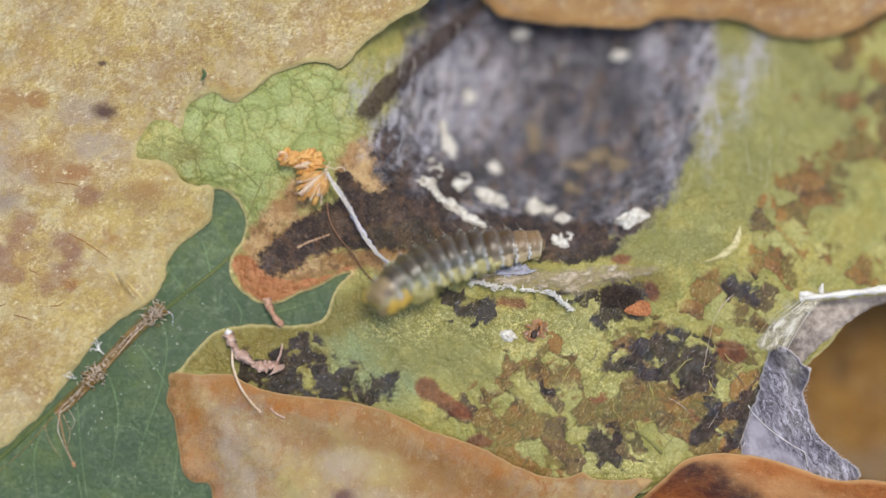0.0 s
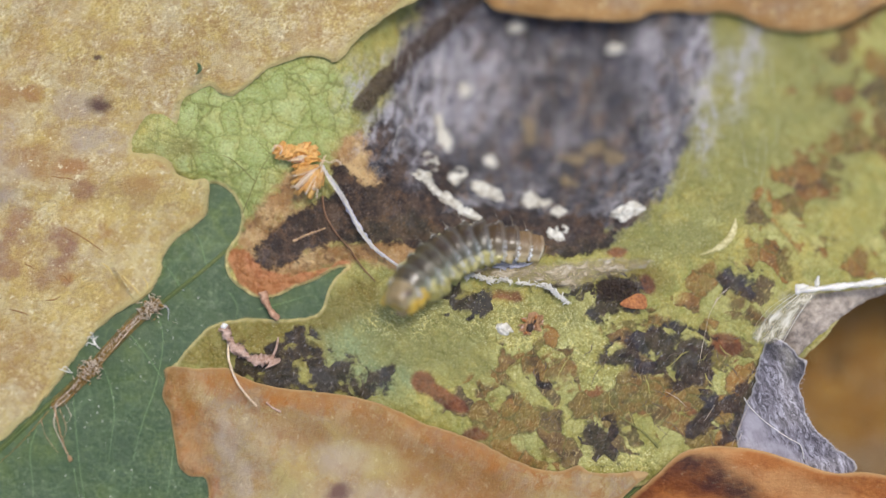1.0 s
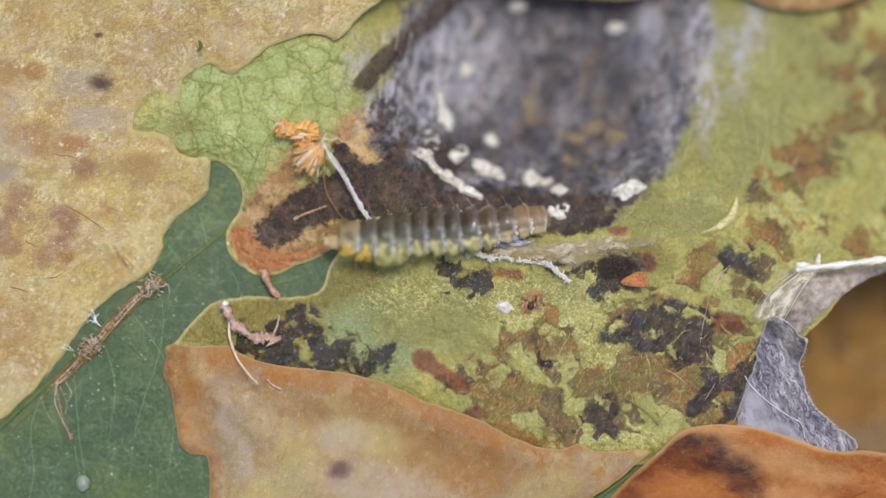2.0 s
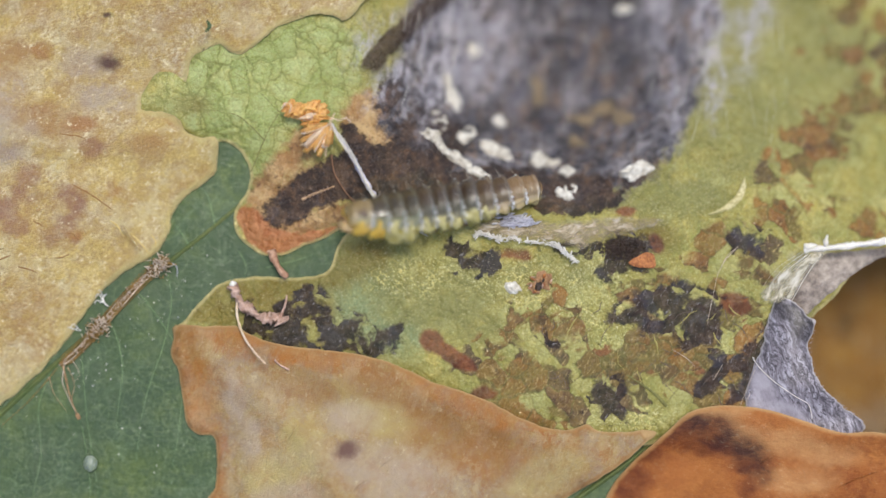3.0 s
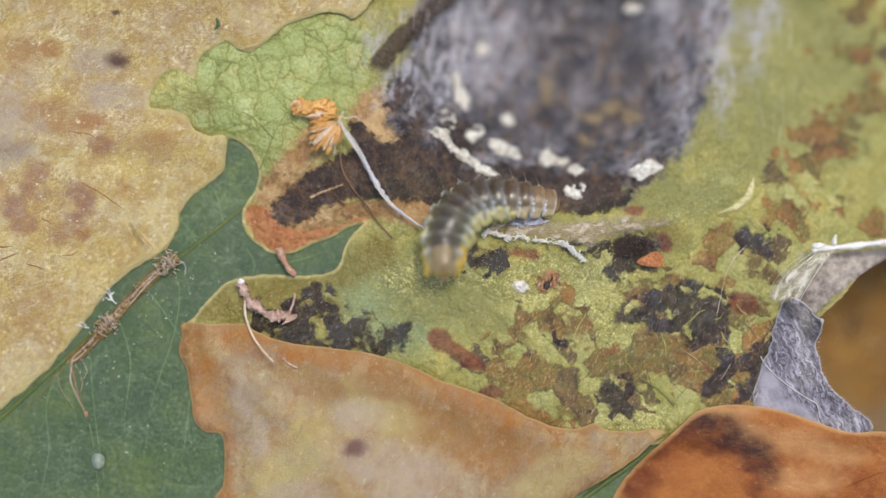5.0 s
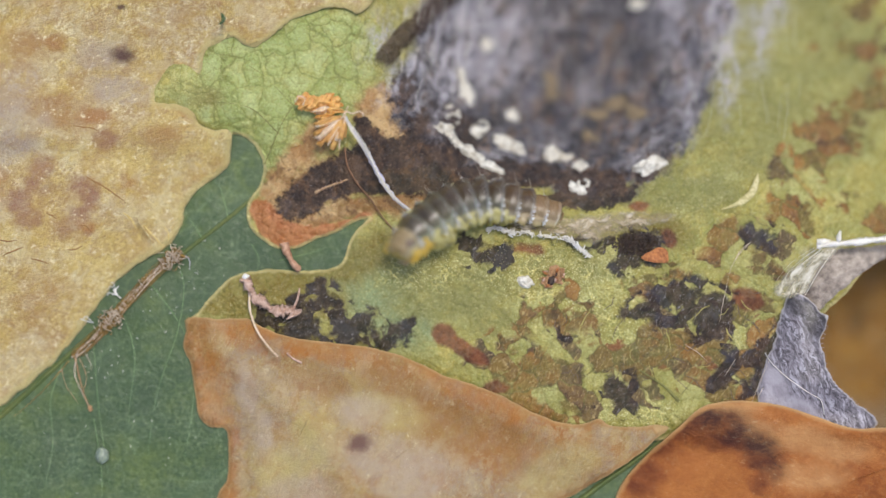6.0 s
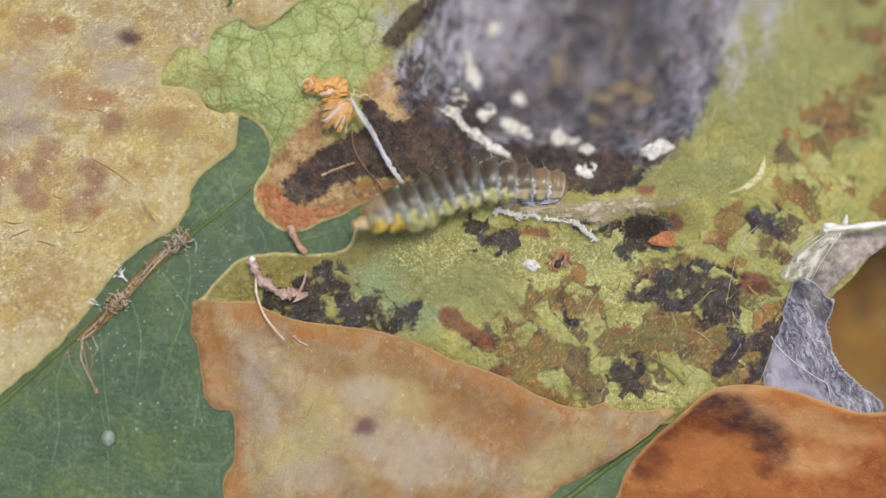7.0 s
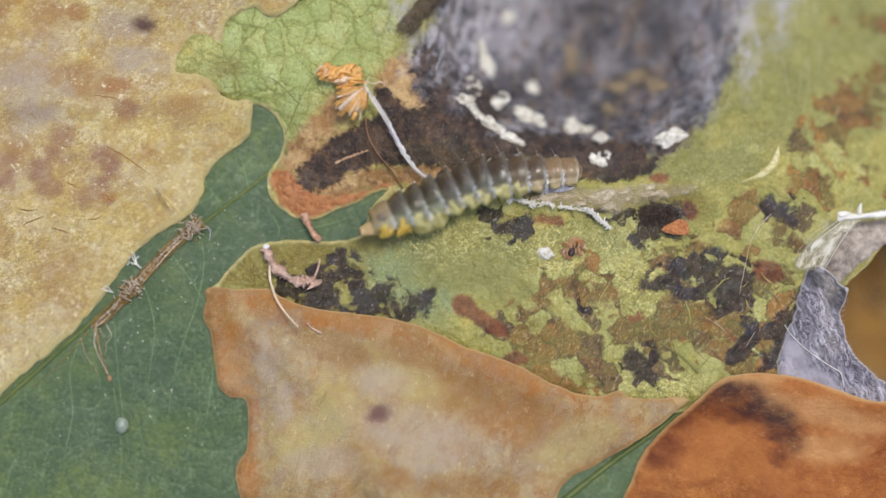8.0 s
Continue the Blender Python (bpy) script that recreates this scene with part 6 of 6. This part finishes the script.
tagged(egg, "pearly grey-white egg on the green leaf", "egg")

# stray silk on the right of the leaf
stray = thing("stray_silk", "fine stray silk threads over the blotched leaf", "silk")
for path in ([(12.01, 0.20), (11.52, -0.32), (11.21, -0.88), (11.07, -1.44)], [(11.07, -1.44), (10.89, -2.23), (10.75, -3.01)], [(11.9, 0.1), (11.55, -0.2), (11.3, -0.7)],
             [(12.73, -4.48), (12.29, -5.60), (12.06, -6.17)], [(12.51, -5.60), (12.24, -6.10)], [(11.38, -4.48), (10.98, -5.15)], [(9.36, -3.92), (9.92, -4.25), (10.26, -4.59)]):
    part("strand", tube("strand", on(mined_z, path, 0.08), lambda t: 0.004 + 0.006 * math.sin(math.pi * t), M_FRIZZ, 4, 0.1, 0.9), stray)


# ---- the larva ----
def larva_skin(name, plate, flush, band, pale, yellow, low=0.42, wet=1.0, clear=0.12):
    """Wet skin: a dark glassy plate over the back, brownish at its top, a pale ridge behind it, yellow below."""
    mat, nt, bs = material(name)
    v = plan(nt)
    sep = nt.nodes.new("ShaderNodeSeparateXYZ")
    nt.links.new(v, sep.inputs[0])
    n = grain(nt, v, 0.3, 4, 0.6)
    fine = grain(nt, stretch(nt, v, 90, 1.6, 0.5), 0.1, 4, 0.65)
    y, z = sep.outputs["Y"], sep.outputs["Z"]
    girth = calc(nt, "SQRT", calc(nt, "ADD", calc(nt, "MULTIPLY", y, y), calc(nt, "MULTIPLY", z, z)))
    up = calc(nt, "ADD", calc(nt, "DIVIDE", z, calc(nt, "ADD", girth, 0.01)), fray(nt, n, 0.3))
    along = calc(nt, "ADD", sep.outputs["X"], fray(nt, n, 0.1))
    # smoky skin, then the plate with its brown top
    back = blend(nt, step(nt, up, 0.62, 0.95), plate, flush)
    back = blend(nt, step(nt, fine, 0.5, 0.68, 0.0, 0.35), back, band)
    on_plate = step(nt, up, low - 0.1, low + 0.12)
    col = blend(nt, on_plate, band, back)
    # pale raised rim behind the plate, brightest down the side
    ridge = calc(nt, "MULTIPLY", step(nt, along, -0.12, -0.19), step(nt, along, -0.36, -0.28))
    ridge = calc(nt, "MULTIPLY", ridge, step(nt, up, -0.2, 0.1))
    ridge = calc(nt, "MULTIPLY", ridge, step(nt, up, 0.9, 0.4, 0.1, 0.72))
    col = blend(nt, ridge, col, pale)
    col = blend(nt, step(nt, up, 0.16, -0.12, 0.0, 0.9), col, yellow)
    # ring ends take the flush tone: shade of the grooves put into the colour
    crease = calc(nt, "MAXIMUM", step(nt, along, 0.26, 0.42), step(nt, along, -0.32, -0.38))
    col = blend(nt, calc(nt, "MULTIPLY", crease, step(nt, up, 0.1, 0.6, 0.35, 0.9)), col, flush)
    surface(bs, nt, col, 0.22, 0.6, 0.25, (0.5, 0.5, 0.3))
    bs.inputs["Coat Weight"].default_value = wet
    bs.inputs["Coat Roughness"].default_value = 0.09
    bs.inputs["Transmission Weight"].default_value = clear
    bs.inputs["IOR"].default_value = 1.36
    bump(nt, bs, calc(nt, "ADD", n, calc(nt, "MULTIPLY", fine, 0.5)), 0.06, 1.0)
    return mat


M_BACK = larva_skin("larva skin", srgb(98, 94, 78), srgb(74, 56, 38), srgb(134, 130, 106), srgb(198, 204, 202), srgb(176, 166, 84))
M_REAR = larva_skin("hind larva skin", srgb(112, 98, 74), srgb(88, 66, 42), srgb(150, 138, 112), srgb(206, 204, 196), srgb(196, 178, 104), 0.3)
M_TAIL = larva_skin("pale larva skin", srgb(150, 130, 100), srgb(140, 112, 78), srgb(186, 168, 134), srgb(214, 206, 188), srgb(204, 184, 134), 0.3, 0.5)
M_FORE = larva_skin("fore larva skin", srgb(90, 84, 58), srgb(68, 54, 32), srgb(150, 150, 122), srgb(196, 204, 190), srgb(196, 178, 72), 0.55)
M_FRONT = larva_skin("front larva skin", srgb(140, 124, 92), srgb(150, 128, 88), srgb(178, 170, 134), srgb(206, 200, 172), srgb(208, 166, 60), 0.6, 0.8)
M_LOBE = plain_material("yellow larva flank", srgb(172, 160, 86), srgb(194, 190, 146), 0.35, 0.3, 0.5, 0.03, 0.4, 0.6)
M_YELLOW = plain_material("bright yellow larva flank", srgb(198, 158, 52), srgb(212, 186, 96), 0.3, 0.3, 0.5, 0.03, 0.4, 0.6)
M_HEAD = plain_material("amber head shell", srgb(176, 148, 102), srgb(196, 172, 130), 0.2, 0.4, 0.5, 0.02, 0.4, 0.3)
M_PLATE = plain_material("dark shield", srgb(84, 70, 62), srgb(124, 104, 84), 0.15, 0.25, 0.5, 0.02, 0.1, 0.7)
# near-white, so that the small beads read as wet glints
M_GLINT_BEAD = plain_material("glassy white glint bead", srgb(206, 208, 204), srgb(246, 246, 242), 0.1, 0.12, 0.8, 0.01, 0.3, 1.0)
M_BRISTLE = plain_material("pale bristle", srgb(150, 140, 118), srgb(206, 198, 180), 0.1, 0.4, 0.5, 0.01)

COUNT = 13
# half width of each piece, head first
GIRTH = (0.38, 0.66, 0.81, 0.89, 0.94, 0.97, 0.98, 0.97, 0.93, 0.86, 0.77, 0.66, 0.5)


def ring_mesh(name, r, long, mat, hump=0.1, seed=0.0, taper=0.0):
    """A plump body ring: a swollen plate ahead, a raised ridge behind, creased skin. X points to the head, Z to the back."""
    vs, fs = [], []
    nu, nv = 45, 44
    for i in range(nu):
        u = i / (nu - 1) * 2 - 1
        # a plate that rises backwards to a raised rim, then falls off under the rim
        k = 0.74 + 0.27 * smooth((1.0 - u) / 1.3) if u > -0.42 else 0.58 + 0.43 * smooth((u + 0.9) / 0.48)
        k += 0.05 * math.exp(-((u + 0.44) / 0.1) ** 2) - 0.025 * math.exp(-((u + 0.16) / 0.12) ** 2) + 0.03 * math.exp(-((u - 0.3) / 0.25) ** 2)
        k = (k if 0 < i < nu - 1 else 0.4) * (1 - taper * (u + 1) / 2)
        for j in range(nv):
            a = 2 * math.pi * j / nv
            y, z = math.cos(a), math.sin(a)
            # swollen flank with a groove above it
            flank = 0.05 * math.exp(-((z + 0.1) / 0.25) ** 2) - 0.07 * math.exp(-((z - 0.36) / 0.12) ** 2)
            crease = 0.05 * noise.noise(Vector((u * 2.2, y * 2 + seed, z * 2))) + 0.03 * noise.noise(Vector((u * 6, y * 4, z * 4 + seed)))
            wrinkle = 0.005 * math.cos(19 * u + 1.2 * noise.noise(Vector((y * 1.5, z * 1.5, seed)))) * math.exp(-((u - 0.2) / 0.5) ** 2)
            q = k * r * (1 + wrinkle + flank * (1 - u * u) + crease)
            zz = q * z * (0.92 if z > 0 else 0.78) + (hump * r * (1 - u * u) if z > 0 else 0) * z
            vs.append((u * long / 2 - 0.1 * r * max(0, z) * (1 - u * u) + 0.1 * r * (1 - abs(z)), q * y, zz))
    for i in range(nu - 1):
        for j in range(nv):
            a, b = i * nv + j, i * nv + (j + 1) % nv
            fs.append((a, a + nv, b + nv, b))
    vs += [(-long / 2 - 0.02, 0, 0), (long / 2 + 0.02, 0, 0)]
    e = len(vs)
    for j in range(nv):
        fs.append((j, (j + 1) % nv, e - 2))
        fs.append(((nu - 1) * nv + (j + 1) % nv, (nu - 1) * nv + j, e - 1))
    return mesh(name, vs, fs, mat)


larva = thing("caterpillar", "glossy olive-grey translucent caterpillar with yellow flanks, swaying its head", "caterpillar")
rings = []
for i in range(COUNT):
    r = GIRTH[i]
    if i == 0:
        ob = part("head", ring_mesh("head", r, 0.9, M_HEAD, 0.0, 1.0, 0.3), larva, "amber glossy head")
        for s in (-1, 1):
            part("jaw", merge("jaw", [lump((0.4, s * 0.1, -0.05), (0.12, 0.07, 0.07), 0, s, 0.2)], M_PLATE), ob)
    elif i == COUNT - 1:
        ob = part("tail_segment", ring_mesh("tail_segment", r, 1.05, M_TAIL, 0.1, 2.0, -0.5), larva, "pale buff tail end")
        for s in (-1, 1):
            part("clasper", merge("clasper", [lump((-0.15, s * 0.28, -0.36), (0.2, 0.14, 0.22), 0, s, 0.2)], M_TAIL), ob)
    else:
        skin = M_FRONT if i < 2 else M_FORE if i < 5 else M_BACK if i < 9 else M_REAR if i < 11 else M_TAIL
        ob = part("segment", ring_mesh("segment", r, 0.94, skin, 0.12, 3.7 * i), larva)
        if i == 1:
            part("neck_shield", merge("neck_shield", [lump((0.08, 0.3, 0.42), (0.2, 0.26, 0.14), 0, 1.0, 0.2)], M_PLATE), ob, "brown shield behind the head")
        for s in (-1, 1):
            drop = -0.24 if i < 5 else -0.04
            part("flank_lobe", merge("flank_lobe", [lump((0.08, s * r * 0.86, drop * r), (0.3, 0.27 * r, (0.5 if i < 5 else 0.36) * r), 0, 2.3 * i + s, 0.8, 3)], M_YELLOW if i < 3 else M_LOBE if i < 10 else M_TAIL), ob, "yellow swollen flank")
            # beads along the ridge, stretched and whitened to stand in for its glints
            for k, turn in enumerate((34, 22, 12, 3, -6, 46, 16, -1)):
                bx = (-0.27, -0.25, -0.29, -0.24, -0.27, -0.28, -0.34, -0.32)[k]
                big = (1.0, 0.9, 1.1, 0.8, 0.7, 0.5, 0.6, 0.6)[k]
                part("glint_wart", merge("glint_wart", [lump((bx, s * math.cos(radians(turn)) * r * 1.06, math.sin(radians(turn)) * r * 1.02), (0.045 * big, 0.05 * big, 0.075 * big), 0, k + i, 0.6)], M_GLINT_BEAD), ob)
            part("bristle", tube("bristle", [(-0.2, s * 0.5 * r, 0.72 * r), (-0.1, s * 0.62 * r, 1.05 * r), (0.08, s * 0.7 * r, 1.42 * r)], lambda t: 0.012 * (1.1 - t), M_BRISTLE, 4), ob)
            if i < 4:
                part("leg", tube("leg", [(0, s * 0.3 * r, -0.6 * r), (0.08, s * 0.42 * r, -0.85 * r), (0.16, s * 0.4 * r, -1.12 * r)], lambda t: 0.09 * (1.2 - t), M_HEAD, 6), ob, "short amber leg")
            elif 5 < i < 10:
                part("proleg", merge("proleg", [lump((0, s * 0.4 * r, -0.78 * r), (0.17, 0.16, 0.24), 0, i, 0.15)], M_BACK), ob)
    rings.append(ob)

# body line of the larva: seconds, then head, fore, rear and tail in mm
SWING = [
    (0, -2.63, -0.51, -1.06, 0.84, 1.44, 1.78, 4.37, 2.19),
    (0.1, -3.35, 0.42, -1.05, 1.04, 1.67, 2.08, 4.49, 2.18),
    (0.2, -3.44, 0.41, -1.24, 0.72, 1.27, 1.55, 4.19, 3.11),
    (0.3, -3.32, 0.19, -1.23, 0.71, 1.07, 1.44, 4.1, 3.1),
    (0.4, -2.78, -0.55, -1, 0.49, 1.51, 1.95, 4.33, 2.89),
    (0.5, -2.77, -0.81, -1.09, 0.38, 1.52, 1.94, 4.14, 2.77),
    (0.6, -2.64, -0.85, -1.07, 0.44, 1.54, 1.9, 4.05, 2.73),
    (0.7, -2.52, -0.89, -1.06, 0.4, 1.56, 1.85, 4.17, 2.68),
    (0.8, -2.3, -0.94, -0.98, 0.4, 1.58, 1.85, 4.13, 2.54),
]
REACH = [
    (0.9, -1.76, -0.94, -0.6, 0.52, 1.8, 1.87, 4.48, 1.8),
    (1, -1.53, -0.94, -0.48, 0.52, 1.82, 1.89, 4.58, 1.67),
    (1.1, -1.42, -0.93, -0.37, 0.44, 1.83, 1.81, 4.71, 1.39),
    (1.2, -1.52, -1.01, -0.47, 0.36, 1.83, 1.78, 4.71, 1.52),
    (1.3, -1.35, -0.96, -0.47, 0.29, 1.83, 1.7, 4.65, 1.65),
    (1.4, -1.61, -0.25, -0.25, 0.59, 1.84, 1.66, 4.55, 1.87),
    (1.5, -2.86, 0.62, -1.08, 1.03, 1.63, 1.92, 4.56, 2.12),
    (1.6, -4.03, 2.27, -1.32, 1.78, 1.61, 1.67, 4.64, 2.33),
    (1.7, -4.16, 2.11, -1.55, 1.66, 1.38, 1.55, 4.82, 2.16),
]
RISE = [
    (2.8, -4.33, 0.31, -1.82, 1.14, 1.1, 1.85, 4.24, 1.91),
    (2.9, -4.04, 0.52, -1.85, 1.2, 1.08, 1.87, 4.21, 2.31),
    (3, -4.06, 1.39, -1.87, 1.39, 1.05, 1.89, 4.08, 2.51),
    (3.1, -4.2, 1.25, -1.9, 1.21, 1.02, 1.46, 4.26, 3),
    (3.2, -4.34, 1.15, -1.93, 1.15, 0.99, 1.44, 4.44, 2.69),
    (3.3, -3.43, -0.39, -1.76, 0.55, 1.17, 1.69, 4.51, 2.38),
    (3.4, -3.29, -0.47, -1.58, 0.63, 1.14, 1.78, 4.48, 2.37),
    (3.5, -2.76, -0.74, -1.4, 0.41, 1.11, 1.7, 4.28, 2.29),
    (3.6, -1.52, -1.06, -1.1, 0.41, 1.09, 1.7, 4.18, 2.35),
    (3.7, -0.48, -1.44, -0.26, 0.46, 1.42, 1.76, 4.62, 2.01),
]
CURL = [
    (3.8, -0.97, -1.38, -0.5, 0.65, 1.4, 1.9, 4.6, 2.01),
    (3.9, -1.26, -1.38, -0.43, 0.59, 1.38, 1.9, 4.58, 2.01),
    (4, -1.42, -1.22, -0.45, 0.59, 1.36, 1.9, 4.48, 2.01),
    (4.1, -0.45, -1.32, -0.18, 0.6, 1.49, 1.91, 4.56, 2.02),
    (4.2, -0.18, -1.04, -0.13, 0.66, 1.49, 1.91, 4.55, 2.03),
    (4.3, 0.09, -0.53, 0.15, 0.86, 1.62, 1.98, 4.46, 2.04),
    (4.4, 0.36, -0.41, 0.28, 0.93, 1.61, 1.99, 4.45, 2.04),
    (4.5, 0.58, -0.79, 0.49, 0.88, 1.61, 1.99, 4.53, 2.05),
    (4.6, 0.48, -1.3, 0.4, 0.76, 1.59, 1.98, 4.51, 2.04),
    (4.7, 0.47, -1.48, 0.38, 0.74, 1.57, 1.97, 4.5, 2.03),
]
RETURN = [
    (5.8, -2.49, -0.85, -1.16, 0.66, 1.07, 1.73, 4.13, 1.01),
    (5.9, -2.5, -0.81, -1.17, 0.65, 1.05, 1.71, 4.25, 1.22),
    (6, -2.35, -0.87, -1.13, 0.63, 1.17, 1.73, 4.38, 1.13),
    (6.1, -1.62, -0.99, -0.79, 0.71, 1.29, 1.75, 4.49, 0.93),
    (6.2, -1.78, -0.71, -0.82, 0.79, 1.27, 1.81, 4.47, 1.01),
    (6.3, -1.53, -0.27, -0.56, 1.13, 1.38, 1.8, 4.45, 1.1),
    (6.4, -2.25, 0.22, -0.5, 1.18, 1.5, 1.75, 4.43, 1.18),
    (6.5, -3.19, 1.38, -1.02, 1.17, 1.48, 1.69, 4.49, 1.2),
    (6.6, -3.61, 1.19, -1.33, 1.1, 1.45, 1.61, 4.46, 1.13),
    (6.7, -3.97, 0.51, -1.64, 0.88, 1.14, 1.59, 4.34, 1.11),
    (6.8, -4, 0.26, -1.67, 0.78, 1.11, 1.52, 4.31, 1.04),
]
REST = [
    (6.9, -4.06, 0.13, -1.7, 0.68, 1.08, 1.44, 4.28, 0.96),
    (7, -4.18, 0.23, -1.73, 0.97, 1.05, 1.82, 4.33, 1.67),
    (7.1, -4.14, 0.11, -1.78, 0.82, 1, 1.76, 4.34, 1.67),
    (7.2, -4.1, 0.05, -1.82, 0.73, 0.95, 1.72, 4.35, 1.72),
    (7.3, -4.23, -0.02, -1.87, 0.67, 0.91, 1.69, 4.33, 1.71),
    (7.4, -4.47, 0.14, -1.92, 0.72, 0.86, 1.68, 4.25, 1.82),
    (7.5, -4.32, -0.31, -1.96, 0.54, 0.87, 1.57, 4.32, 1.82),
    (7.6, -4.39, -0.37, -2.03, 0.48, 0.89, 1.53, 4.31, 1.84),
    (7.7, -4.37, -0.41, -2.03, 0.44, 0.83, 1.5, 4.25, 1.8),
    (7.8, -4.34, -0.47, -2.01, 0.38, 0.82, 1.46, 4.35, 1.82),
    (7.9, -4.44, -0.48, -2.08, 0.37, 0.75, 1.45, 4.34, 1.82),
    (8, -4.5, -0.52, -2.14, 0.34, 0.69, 1.42, 4.33, 1.81),
]


def body_rows():
    """For each time, the pose of every piece from head to tail."""
    out = []
    for t, *c in SWING + REACH + RISE + CURL + RETURN + REST:
        pts = [np.array((c[k], c[k + 1])) for k in (0, 2, 4, 6)]
        line = np.array(spline(pts, 0.02))
        run = np.concatenate([[0], np.cumsum(np.linalg.norm(np.diff(line, axis=0), axis=1))])
        total = run[-1]
        lift = min(2.4, 0.4 * math.sqrt(max(0.0, 9.3 ** 2 - total ** 2)))

        tuck = smooth((8.7 - total) / 1.0)

        def at(d):
            f = 1 - d / total
            x, y = np.interp(d, run, line[:, 0]), np.interp(d, run, line[:, 1])
            return Vector((x, y, 1.0 - 0.9 * smooth((0.4 - f) / 0.5) + lift * max(0.0, (f - 0.35) / 0.65) ** 1.7))
        poses = []
        for i in range(COUNT):
            d = 0.46 + (total - 0.9) * i / (COUNT - 1)
            ahead = (at(max(0.0, d - 0.4)) - at(min(total, d + 0.4))).normalized()
            up = Vector((0, 0.75, 0.66))
            up = (up - ahead * up.dot(ahead)).normalized()
            side = up.cross(ahead)
            m = Matrix((ahead, side, up)).transposed().to_4x4()
            m.translation = at(d) * MM
            if i == 0:
                # the head tucks under when the fore body rears up
                m.translation -= (up * (0.3 + 0.5 * tuck) + ahead * (0.14 + 0.75 * tuck)) * MM
            poses.append(m)
        out.append((t, poses))
    return out


def motions():
    rows = body_rows()
    for i, ob in enumerate(rings):
        walk(ob, [(t, poses[i]) for t, poses in rows])


motions()
